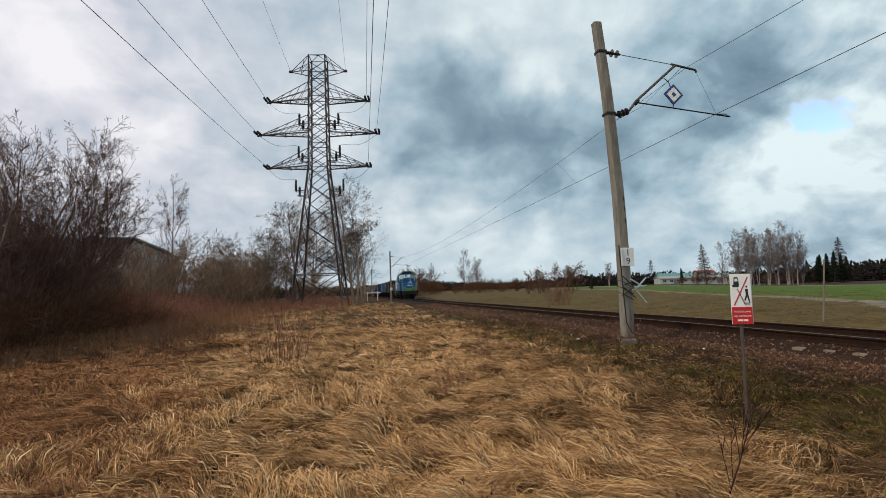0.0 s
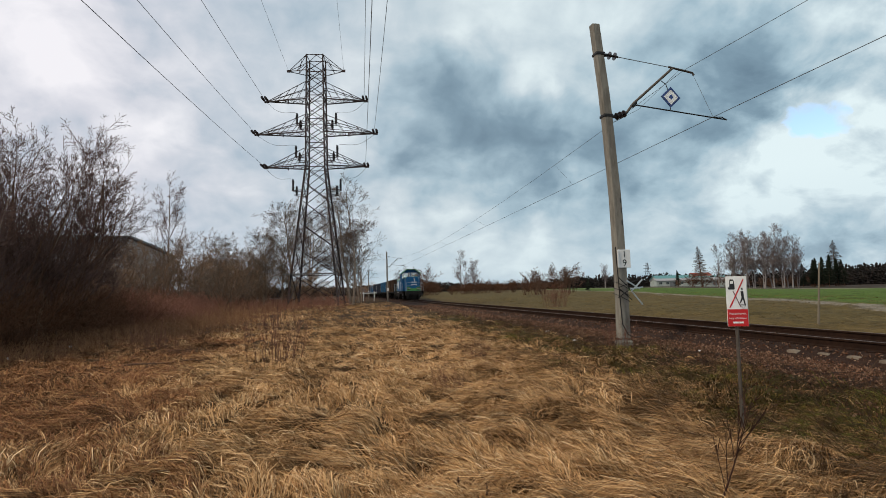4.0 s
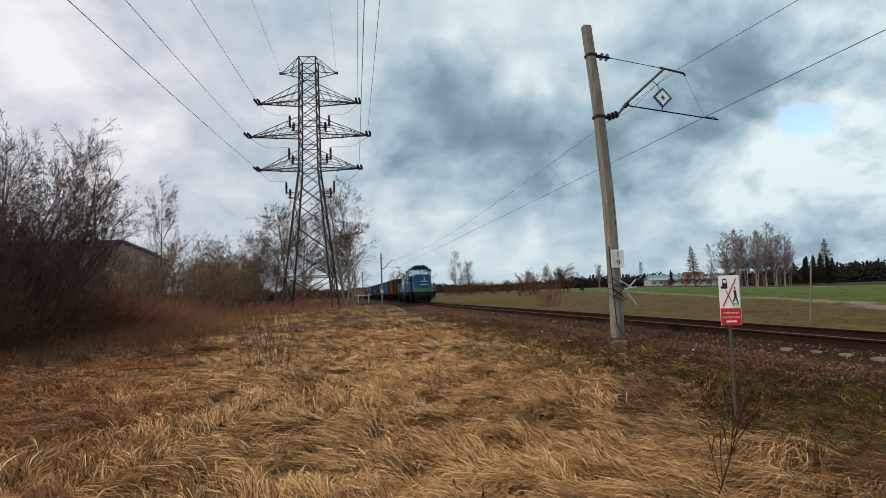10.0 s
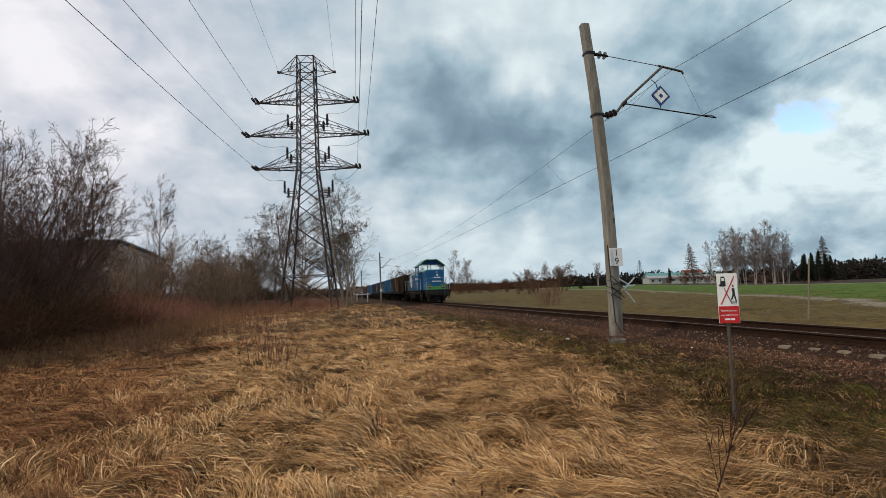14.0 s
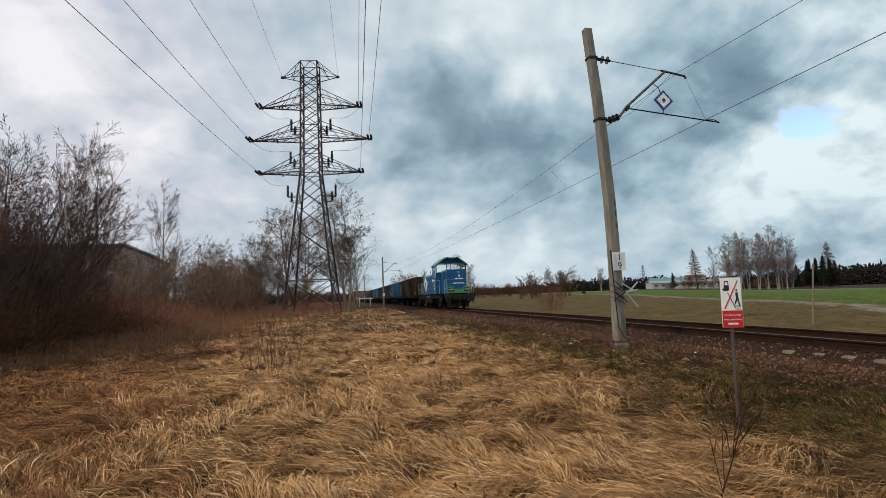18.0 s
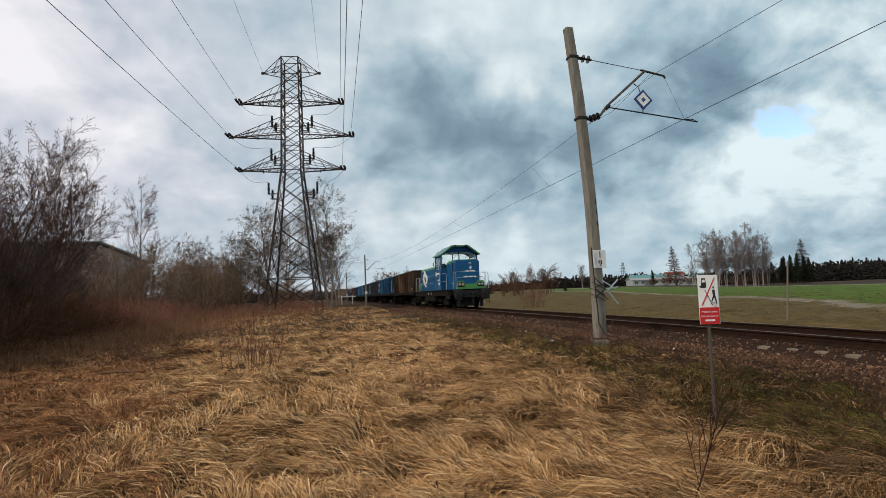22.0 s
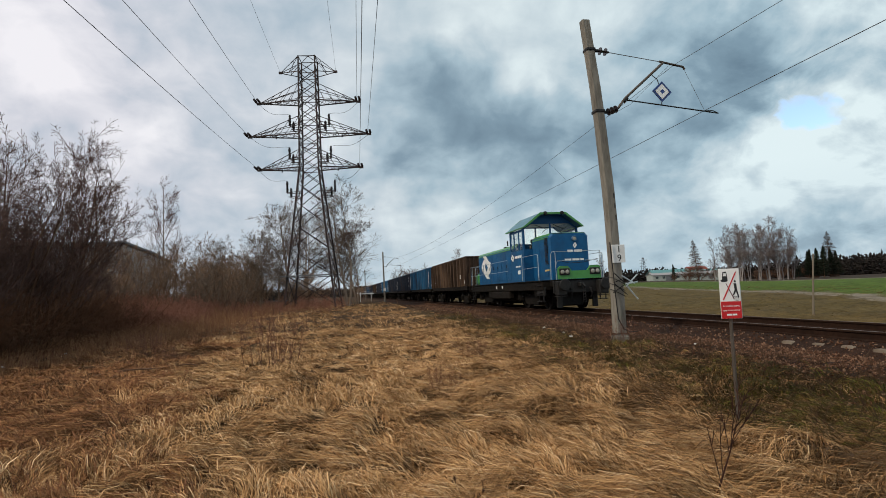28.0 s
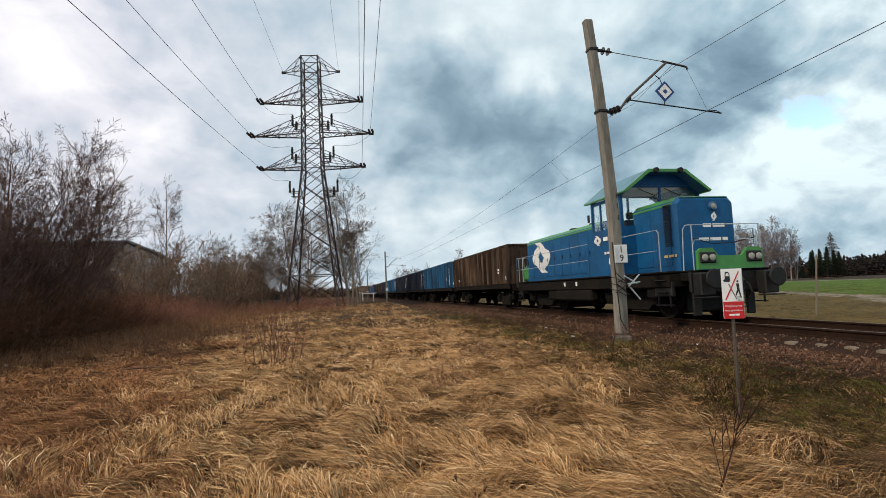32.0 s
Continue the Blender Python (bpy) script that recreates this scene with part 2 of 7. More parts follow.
M = {
    "blue": mat("loco_blue_paint", (0.002, 0.082, 0.215), (0.002, 0.064, 0.175), 3, 0.56, bump=0.05, stain=(0.008, 0.035, 0.09), sscale=0.8, samt=0.6, vary=0.05),
    "green": mat("loco_green_paint", (0.055, 0.235, 0.055), (0.045, 0.20, 0.045), 4, 0.4, bump=0.04, stain=(0.05, 0.12, 0.04), samt=0.4, vary=0.04),
    "palegreen": mat("roof_green_paint", (0.11, 0.27, 0.19), (0.09, 0.23, 0.18), 4, 0.45, bump=0.05, stain=(0.06, 0.12, 0.11), samt=0.5, vary=0.04),
    "roofblue": mat("roof_blue_grey", (0.085, 0.205, 0.27), (0.068, 0.165, 0.225), 3, 0.5, bump=0.05, stain=(0.05, 0.09, 0.10), samt=0.5, vary=0.04),
    "frame": mat("underframe_grime", (0.005, 0.0045, 0.004), (0.009, 0.0075, 0.006), 5, 0.9, bump=0.4, stain=(0.020, 0.014, 0.010), samt=0.5),
    "black": mat("black_steel", (0.007, 0.007, 0.008), (0.014, 0.013, 0.012), 8, 0.6, bump=0.15),
    "wheel": mat("wheel_steel", (0.007, 0.006, 0.005), (0.013, 0.010, 0.008), 9, 0.85, 0.0, bump=0.3),
    "white": mat("white_paint", (0.74, 0.75, 0.75), (0.66, 0.67, 0.67), 6, 0.5, bump=0.05, stain=(0.42, 0.40, 0.36), samt=0.35, vary=0.05),
    "rail_grey": mat("handrail_grey", (0.36, 0.42, 0.46), (0.26, 0.31, 0.35), 10, 0.45, bump=0.05),
    "cab_in": mat("cab_interior", (0.44, 0.48, 0.38), (0.38, 0.41, 0.33), 4, 0.7, bump=0.1),
    "rust": mat("rusty_wagon_steel", (0.017, 0.012, 0.010), (0.062, 0.039, 0.027), 3.5, 0.88, bump=0.35, stain=(0.15, 0.098, 0.064), sscale=3.0, samt=0.8, stretch=(1, 1, 0.12), vary=0.35),
    "wblue": mat("faded_blue_wagon", (0.016, 0.115, 0.24), (0.009, 0.050, 0.11), 3.5, 0.7, bump=0.2, stain=(0.018, 0.020, 0.026), sscale=3.0, samt=0.8, stretch=(1, 1, 0.14), vary=0.3),
    "wdark": mat("dark_navy_wagon", (0.013, 0.022, 0.042), (0.030, 0.036, 0.052), 3.5, 0.8, bump=0.2, stain=(0.05, 0.034, 0.026), sscale=3.0, samt=0.6, stretch=(1, 1, 0.14)),
    "concrete": mat("old_concrete", (0.205, 0.193, 0.168), (0.14, 0.13, 0.113), 9, 0.9, bump=0.6, bscale=30, stain=(0.065, 0.058, 0.048), sscale=5, samt=0.6, stretch=(1, 1, 0.22)),
    "sleeper": mat("sleeper_concrete", (0.22, 0.185, 0.145), (0.15, 0.12, 0.092), 7, 0.9, bump=0.35, stain=(0.15, 0.10, 0.07), sscale=3, samt=0.5),
    "rail": mat("rusty_rail", (0.014, 0.0065, 0.004), (0.025, 0.012, 0.007), 9, 0.92, 0.0, bump=0.3, stain=(0.010, 0.006, 0.004), samt=0.5),
    "railtop": mat("worn_rail_head", (0.12, 0.08, 0.06), (0.08, 0.05, 0.036), 12, 0.5, 0.5, bump=0.05),
    "galv": mat("weathered_lattice_steel", (0.040, 0.030, 0.031), (0.026, 0.021, 0.023), 2.0, 0.7, 0.2, bump=0.2, stain=(0.085, 0.038, 0.030), sscale=0.9, samt=0.55),
    "insul": mat("brown_porcelain", (0.014, 0.010, 0.011), (0.022, 0.015, 0.014), 12, 0.25, bump=0.05),
    "wire": mat("wire_metal", (0.15, 0.15, 0.155), None, 30, 0.6, 0.5, bump=0.0),
    "copper": mat("contact_wire", (0.10, 0.095, 0.095), None, 30, 0.5, 0.6, bump=0.0),
    "red": mat("sign_red", (0.52, 0.012, 0.015), (0.46, 0.010, 0.012), 6, 0.45, bump=0.04, stain=(0.35, 0.03, 0.03), samt=0.3),
    "postgrey": mat("grey_steel_post", (0.10, 0.085, 0.072), (0.068, 0.055, 0.045), 8, 0.6, 0.4, bump=0.2, stain=(0.10, 0.05, 0.03), samt=0.4),
    "signblack": mat("sign_black", (0.012, 0.012, 0.014), None, 8, 0.5, bump=0.0),
    "signblue": mat("sign_blue", (0.012, 0.045, 0.20), None, 8, 0.45, bump=0.0),
    "wood": mat("grey_wood", (0.20, 0.17, 0.13), (0.14, 0.115, 0.09), 5, 0.85, bump=0.4, stretch=(1, 1, 0.15)),
    "bark": mat("shrub_bark", (0.085, 0.047, 0.031), (0.135, 0.080, 0.055), 7, 0.9, bump=0.3, vary=0.25),
    "redbark": mat("red_twig_bark", (0.25, 0.115, 0.078), (0.17, 0.078, 0.055), 7, 0.9, bump=0.2, vary=0.25),
    "twig": mat("grey_twigs", (0.086, 0.051, 0.044), (0.125, 0.080, 0.070), 6, 0.9, bump=0.2, vary=0.25),
    "birch": mat("birch_bark", (0.34, 0.31, 0.295), (0.25, 0.22, 0.21), 5, 0.8, bump=0.2, stain=(0.06, 0.05, 0.045), sscale=4, samt=0.8),
    "bud": mat("catkin_twigs", (0.15, 0.112, 0.085), (0.105, 0.080, 0.062), 6, 0.9, bump=0.1, vary=0.2),
    "paletwig": mat("birch_twigs", (0.21, 0.175, 0.17), (0.15, 0.12, 0.118), 4, 0.9, bump=0.1, vary=0.15),
    "needle": mat("spruce_needles", (0.012, 0.017, 0.011), (0.020, 0.026, 0.015), 4, 0.85, bump=0.3, vary=0.25),
    "larch": mat("bare_larch_twigs", (0.10, 0.076, 0.062), (0.075, 0.058, 0.048), 4, 0.9, bump=0.2, vary=0.15),
    "wallwhite": mat("pale_render", (0.34, 0.38, 0.36), (0.27, 0.31, 0.29), 0.5, 0.85, bump=0.05, stain=(0.4, 0.38, 0.35), sscale=0.3, samt=0.4),
    "roofteal": mat("teal_sheet_roof", (0.07, 0.22, 0.22), (0.06, 0.18, 0.19), 0.5, 0.5, bump=0.05),
    "rooftile": mat("red_tile_roof", (0.20, 0.055, 0.04), (0.16, 0.045, 0.034), 1.0, 0.8, bump=0.2),
    "shed": mat("grey_shed_sheet", (0.25, 0.238, 0.24), (0.21, 0.20, 0.205), 0.4, 0.6, bump=0.05, stain=(0.26, 0.26, 0.26), sscale=0.2, samt=0.4),
    "shedroof": mat("dark_shed_roof", (0.13, 0.14, 0.15), (0.11, 0.12, 0.13), 0.5, 0.7, bump=0.1),
    "pane": mat("window_pane", (0.03, 0.04, 0.05), None, 1, 0.1, bump=0.0),
    "litter": mat("pale_litter", (0.62, 0.62, 0.60), (0.45, 0.45, 0.44), 9, 0.6, bump=0.3, vary=0.25),
}


# ---- mesh helpers ----
class Mesh:
    """Collects faces for one mesh."""

    def __init__(self):
        self.v, self.f = [], []

    def add(self, verts, faces):
        n = len(self.v)
        self.v += [tuple(p) for p in verts]
        self.f += [tuple(i + n for i in q) for q in faces]
        return self

    def box(self, x0, x1, y0, y1, z0, z1, c=0.0):
        """A box with its edges cut by c."""
        if c <= 0:
            p = [(x, y, z) for z in (z0, z1) for y in (y0, y1) for x in (x0, x1)]
            return self.add(p, [(0, 2, 3, 1), (4, 5, 7, 6), (0, 1, 5, 4), (2, 6, 7, 3), (0, 4, 6, 2), (1, 3, 7, 5)])
        c = min(c, 0.45 * min(x1 - x0, y1 - y0, z1 - z0))
        lo, hi = (x0, y0, z0), (x1, y1, z1)
        vid, vs, fs = {}, [], []
        for s in itertools.product((0, 1), repeat=3):
            for a in range(3):
                vid[s, a] = len(vs)
                vs.append([(hi[k] if s[k] else lo[k]) + (0 if k == a else (-c if s[k] else c)) for k in range(3)])
        for a in range(3):
            b, d = (a + 1) % 3, (a + 2) % 3
            for side in (0, 1):
                q = []
                for i, j in ((0, 0), (1, 0), (1, 1), (0, 1)):
                    s = [0, 0, 0]
                    s[a], s[b], s[d] = side, i, j
                    q.append(vid[tuple(s), a])
                fs.append(tuple(q if side else q[::-1]))
            for i, j in itertools.product((0, 1), repeat=2):
                s0, s1 = [0, 0, 0], [0, 0, 0]
                s0[b] = s1[b] = i
                s0[d] = s1[d] = j
                s1[a] = 1
                s0, s1 = tuple(s0), tuple(s1)
                q = (vid[s0, b], vid[s1, b], vid[s1, d], vid[s0, d])
                fs.append(q if (i == j) else q[::-1])
        for s in itertools.product((0, 1), repeat=3):
            q = (vid[s, 0], vid[s, 1], vid[s, 2])
            fs.append(q if sum(s) % 2 else q[::-1])
        return self.add(vs, fs)

    def tube(self, pts, r, n=8, cap=True):
        """A round bar along pts; r is one radius or one for each point."""
        pts = [Vector(p) for p in pts]
        rs = r if isinstance(r, (list, tuple)) else [r] * len(pts)
        vs, fs = [], []
        ref = None
        for i, p in enumerate(pts):
            d = (pts[min(i + 1, len(pts) - 1)] - pts[max(i - 1, 0)]).normalized()
            if ref is None:
                ref = d.orthogonal().normalized()
            ref = (ref - d * ref.dot(d)).normalized()
            o = d.cross(ref)
            for k in range(n):
                a = 2 * pi * k / n
                vs.append(p + (ref * cos(a) + o * sin(a)) * rs[i])
        for i in range(len(pts) - 1):
            for k in range(n):
                a, b = i * n + k, i * n + (k + 1) % n
                fs.append((a, b, b + n, a + n))
        if cap:
            fs.append(tuple(range(n - 1, -1, -1)))
            fs.append(tuple((len(pts) - 1) * n + k for k in range(n)))
        return self.add(vs, fs)

    def prism(self, poly, axis, a, b):
        """The polygon poly, given in the two other axes in order, drawn out along axis from a to b."""
        n = len(poly)
        vs = []
        for w in (a, b):
            for p, q in poly:
                vs.append({0: (w, p, q), 1: (p, w, q), 2: (p, q, w)}[axis])
        fs = [tuple(range(n)), tuple(range(2 * n - 1, n - 1, -1))]
        fs += [(i, i + n, (i + 1) % n + n, (i + 1) % n) for i in range(n)]
        return self.add(vs, fs)

    def lathe(self, prof, c=(0, 0, 0), axis=2, n=16):
        """Radii and heights (r, h) turned about an axis through c."""
        vs, fs = [], []
        for r, h in prof:
            for k in range(n):
                a = 2 * pi * k / n
                p = [r * cos(a), r * sin(a), h]
                p = {2: p, 0: [p[2], p[0], p[1]], 1: [p[0], p[2], p[1]]}[axis]
                vs.append([p[i] + c[i] for i in range(3)])
        for i in range(len(prof) - 1):
            for k in range(n):
                a, b = i * n + k, i * n + (k + 1) % n
                fs.append((a, b, b + n, a + n))
        fs.append(tuple(range(n - 1, -1, -1)))
        fs.append(tuple((len(prof) - 1) * n + k for k in range(n)))
        return self.add(vs, fs)

    def angle_bar(self, p, q, w=0.06):
        """A thin square bar from p to q, for lattice work."""
        return self.tube([p, q], w * 0.7, 4, True)


def mesh_of(name, m, material, smooth=False):
    me = bpy.data.meshes.new(name)
    me.from_pydata(m.v, [], m.f)
    bm = bmesh.new()
    bm.from_mesh(me)
    bmesh.ops.recalc_face_normals(bm, faces=bm.faces)
    bm.to_mesh(me)
    bm.free()
    me.materials.append(material)
    if smooth:
        me.polygons.foreach_set("use_smooth", [True] * len(me.polygons))
        me.set_sharp_from_angle(angle=radians(38))
    return me


def part(name, m, material, parent, label="", smooth=False, at=None, kind=""):
    """One mesh under a thing or a part."""
    ob = new(name, m if isinstance(m, bpy.types.Mesh) else mesh_of(name, m, material, smooth))
    ob.parent = parent
    if at is not None:
        ob.matrix_basis = at
    return tagged(ob, label, kind=kind)


def thing(name, label, category, at=None, group="", kind="", mesh=None, material=None, smooth=False):
    data = None if mesh is None else (mesh if isinstance(mesh, bpy.types.Mesh) else mesh_of(name, mesh, material, smooth))
    ob = new(name, data)
    if at is not None:
        ob.matrix_basis = at
    return tagged(ob, label, category, group, kind)


def raw_mesh(name, verts, faces, material, smooth=False):
    """A large mesh straight from arrays; all faces have the same number of corners."""
    me = bpy.data.meshes.new(name)
    nf, k = faces.shape
    me.vertices.add(len(verts))
    me.vertices.foreach_set("co", verts.astype(np.float32).ravel())
    me.loops.add(nf * k)
    me.loops.foreach_set("vertex_index", faces.astype(np.int32).ravel())
    me.polygons.add(nf)
    me.polygons.foreach_set("loop_start", np.arange(0, nf * k, k, dtype=np.int32))
    me.polygons.foreach_set("use_smooth", np.full(nf, smooth))
    me.update(calc_edges=True)
    me.validate()
    me.materials.append(material)
    return me


# ---- ground ----
def step(a, b, x):
    t = np.clip((np.asarray(x, float) - a) / (b - a), 0, 1)
    return t * t * (3 - 2 * t)


def waves(x, y, seed, size):
    """Smooth random relief, about -1 to 1, cheap on arrays."""
    g = random.Random(seed)
    z = 0
    for k in range(6):
        a, f, p = g.uniform(0, 2 * pi), g.uniform(0.6, 1.9) / size, g.uniform(0, 6.3)
        z = z + np.sin((np.cos(a) * x + np.sin(a) * y) * 2 * pi * f + p + 0.9 * np.sin((np.cos(a + 1.3) * x + np.sin(a + 1.3) * y) * 2 * pi * f * 0.6))
    return z / 6 * 1.4


def ground_z(x, y):
    x, y = np.asarray(x, float), np.asarray(y, float)
    near = -0.58 + 0.60 * step(22, 75, y) - 0.06 * step(-4, -9, x)
    far = -0.52 + (0.75 * step(45, 110, y) + 0.8 * step(110, 220, y)) * step(0.95, 0.60, x / np.maximum(y, 1.0))
    z = np.where(x < TRACK_X, near, far)
    d = np.abs(x - TRACK_X)
    bed = -0.174 - 0.155 * step(1.03, 1.45, d)
    shoulder = 1 - np.where(x < TRACK_X, step(2.4, 5.3, d), step(1.75, 3.6, d))
    z = z * (1 - shoulder) + bed * shoulder
    calm = step(1.8, 3.6, d)
    rough = 0.085 * waves(x, y, 3, 1.5) + 0.070 * waves(x, y, 5, 0.55) + 0.12 * waves(x, y, 8, 6.5)
    return z + calm * rough * (1 - 0.75 * step(60, 200, np.hypot(x, y)))


def axis_steps(parts):
    return np.unique(np.concatenate([np.arange(a, b, s) for a, b, s in parts] + [[parts[-1][1]]]))


gx = axis_steps([(-3000, -400, 400), (-400, -60, 30), (-60, -14, 3), (-14, -6, 0.5), (-6, 8, 0.12), (8, 14, 0.25), (14, 30, 1.0), (30, 80, 1.0), (80, 130, 2.0), (130, 200, 8), (200, 400, 25), (400, 3000, 400)])
gy = axis_steps([(-2000, -100, 300), (-100, -8, 8), (-8, 2, 1), (2, 16, 0.12), (16, 32, 0.3), (32, 70, 1.0), (70, 160, 3), (160, 500, 20), (500, 4000, 500)])
GX, GY = np.meshgrid(gx, gy)
GZ = ground_z(GX, GY)
nx, ny = len(gx), len(gy)
ii = (np.arange(ny - 1)[:, None] * nx + np.arange(nx - 1)[None, :]).ravel()


def ground_material():
    m = bpy.data.materials.new("ground_cover")
    m.use_nodes = True
    nt = m.node_tree
    b = nt.nodes["Principled BSDF"]
    at = nt.nodes.new("ShaderNodeAttribute")
    at.attribute_name = "cover"
    tc = nt.nodes.new("ShaderNodeTexCoord")

    def nz(s, d):
        n = nt.nodes.new("ShaderNodeTexNoise")
        n.inputs["Scale"].default_value, n.inputs["Detail"].default_value, n.inputs["Roughness"].default_value = s, d, 0.65
        nt.links.new(tc.outputs["Object"], n.inputs["Vector"])
        return n.outputs[0]

    prev = at.outputs["Color"]
    for s, d, lo, hi in ((0.35, 4, 0.75, 1.25), (3.0, 6, 0.6, 1.4), (28.0, 5, 0.5, 1.5)):
        mr = nt.nodes.new("ShaderNodeMapRange")
        mr.inputs[1].default_value, mr.inputs[2].default_value = 0.3, 0.7
        mr.inputs[3].default_value, mr.inputs[4].default_value = lo, hi
        nt.links.new(nz(s, d), mr.inputs[0])
        hs = nt.nodes.new("ShaderNodeHueSaturation")
        nt.links.new(mr.outputs[0], hs.inputs["Value"])
        nt.links.new(prev, hs.inputs["Color"])
        prev = hs.outputs[0]
    nt.links.new(prev, b.inputs["Base Color"])
    b.inputs["Roughness"].default_value = 0.95
    b.inputs["Specular IOR Level"].default_value = 0.15
    bp = nt.nodes.new("ShaderNodeBump")
    bp.inputs["Strength"].default_value, bp.inputs["Distance"].default_value = 0.7, 0.05
    nt.links.new(nz(18.0, 6), bp.inputs["Height"])
    nt.links.new(bp.outputs[0], b.inputs["Normal"])
    return m


def cover_colour(x, y):
    """The colour of what grows or lies on the ground."""
    # straw is darkened: the shade in gaps between tufts is in its colour
    straw, litter, moss = np.array((0.050, 0.027, 0.011)), np.array((0.028, 0.018, 0.012)), np.array((0.042, 0.036, 0.009))
    ballast, meadow, wheat = np.array((0.026, 0.0125, 0.0075)), np.array((0.090, 0.060, 0.021)), np.array((0.055, 0.090, 0.010))
    lane, soil, olive = np.array((0.17, 0.145, 0.115)), np.array((0.020, 0.013, 0.008)), np.array((0.070, 0.054, 0.017))
    w = 0.7 * waves(x, y, 11, 5.0)

    def blend(c, k, f):
        return c * (1 - f[..., None]) + k * f[..., None]

    c = np.broadcast_to(straw, (*x.shape, 3)).copy()
    c = blend(c, litter, step(-7.3, -9.3, x + 0.5 * w) * step(14, 20, y + 2 * w) + step(-14, -20, x))
    c = np.clip(c, 0, 1)
    c = blend(c, moss, step(4.3, 5.3, x + w) * step(40, 25, y) * 0.75)
    c = blend(c, soil, step(5.6, 6.3, x + 0.5 * w) * step(30, 20, y) * 0.7)
    c = blend(c, ballast, step(6.1, 7.0, x + 0.4 * w))
    c = blend(c, meadow, step(12.4, 13.8, x + 0.5 * w))
    c = blend(c, olive, step(14, 22, x + 4 * w) * 0.55)
    # the lane and the sown field behind it run askew to the track
    e = x - np.interp(y, [-60, 0, 28, 40, 60, 95, 160, 330], [-18, 17, 33.4, 40.3, 47.5, 56, 69.6, 105])
    c = blend(c, lane, step(-2.9, -2.2, e) * step(0.3, -0.4, e) * step(12, 14, x) * 0.95)
    c = blend(c, wheat, step(-0.2, 1.0, e) * step(13, 15, x) * step(400, 300, y))
    far_edge = 22 + 34 * step(185, 135, y)
    c = blend(c, lane * 1.3, step(far_edge - 3, far_edge - 1.5, e) * step(12, 14, x) * 0.9)
    c = blend(c, soil * 1.6, step(far_edge + 2, far_edge + 5, e) * step(12, 14, x))
    return c


gfaces = np.stack([ii, ii + 1, ii + nx + 1, ii + nx], 1)
gm = raw_mesh("ground", np.stack([GX.ravel(), GY.ravel(), GZ.ravel()], 1), gfaces, ground_material(), True)
ca = gm.color_attributes.new("cover", "FLOAT_COLOR", "POINT")
cc = np.ones((nx * ny, 4), np.float32)
cc[:, :3] = cover_colour(GX.ravel(), GY.ravel())
ca.data.foreach_set("color", cc.ravel())
ground = thing("ground", "flattened dry winter grass, gravel bed and a green field beyond", "ground", kind="structure", mesh=gm)


# ---- track ----
rail_prof = [(-0.07, -0.17), (0.07, -0.17), (0.07, -0.155), (0.012, -0.135), (0.010, -0.045), (0.036, -0.032), (0.036, -0.006), (0.028, 0.0), (-0.028, 0.0), (-0.036, -0.006), (-0.036, -0.032), (-0.010, -0.045), (-0.012, -0.135), (-0.07, -0.155)]
for side in (-1, 1):
    r = thing("rail", "rusty brown steel rail with a worn bright head", "rail", pose(TRACK_X + side * 0.7535, 0, 0), "rails of the track", "structure")
    part("rail_body", Mesh().prism(rail_prof, 1, -40, 420), M["rail"], r, "rusty web and foot")
    part("rail_head", Mesh().box(-0.024, 0.024, -40, 420, 0.0005, 0.003), M["railtop"], r, "bright worn running surface")


# ---- train ----
FRONT = [(0.0, 81.6), (3.0, 74.9), (6.0, 68.1), (9.5, 60.4), (13.0, 52.9), (16.0, 46.5), (19.0, 40.1), (22.0, 33.5), (25.0, 26.75), (28.0, 20.1), (30.5, 14.75), (32.0, 11.65)]
ROLLING = []            # (wheelset, radius, pose on its vehicle)
VEHICLES = []           # (vehicle, metres behind the front)


def wheelset(parent, y, r):
    ws = new("wheelset")
    ws.parent = parent
    ws.matrix_basis = pose(0, y, r)
    part("axle", Mesh().tube([(-0.95, 0, 0), (0.95, 0, 0)], 0.08, 10), M["wheel"], ws)
    for sx in (-1, 1):
        m = Mesh()
        x = sx * 0.7
        prof = [(0.10, -0.075), (0.13, -0.07), (r * 0.82, -0.03), (r * 0.84, -0.065), (r, -0.065), (r, 0.06), (r * 0.84, 0.06), (r * 0.82, 0.02), (0.13, 0.05), (0.10, 0.075)]
        prof = [(a, h * sx) for a, h in prof]
        m.lathe(prof, (sx * 0.755, 0, 0), 0, 24)
        m.lathe([(r + 0.03, -0.014), (r + 0.03, 0.014)], (x - sx * 0.02, 0, 0), 0, 24)
        for k in range(6):
            a = k * pi / 3
            m.tube([(sx * 0.80, 0.16 * cos(a), 0.16 * sin(a)), (sx * 0.80, 0.74 * r * cos(a), 0.74 * r * sin(a))], 0.022, 5)
        part("wheel", m, M["wheel"], ws, smooth=True)
    ROLLING.append((ws, r, y))
    return ws


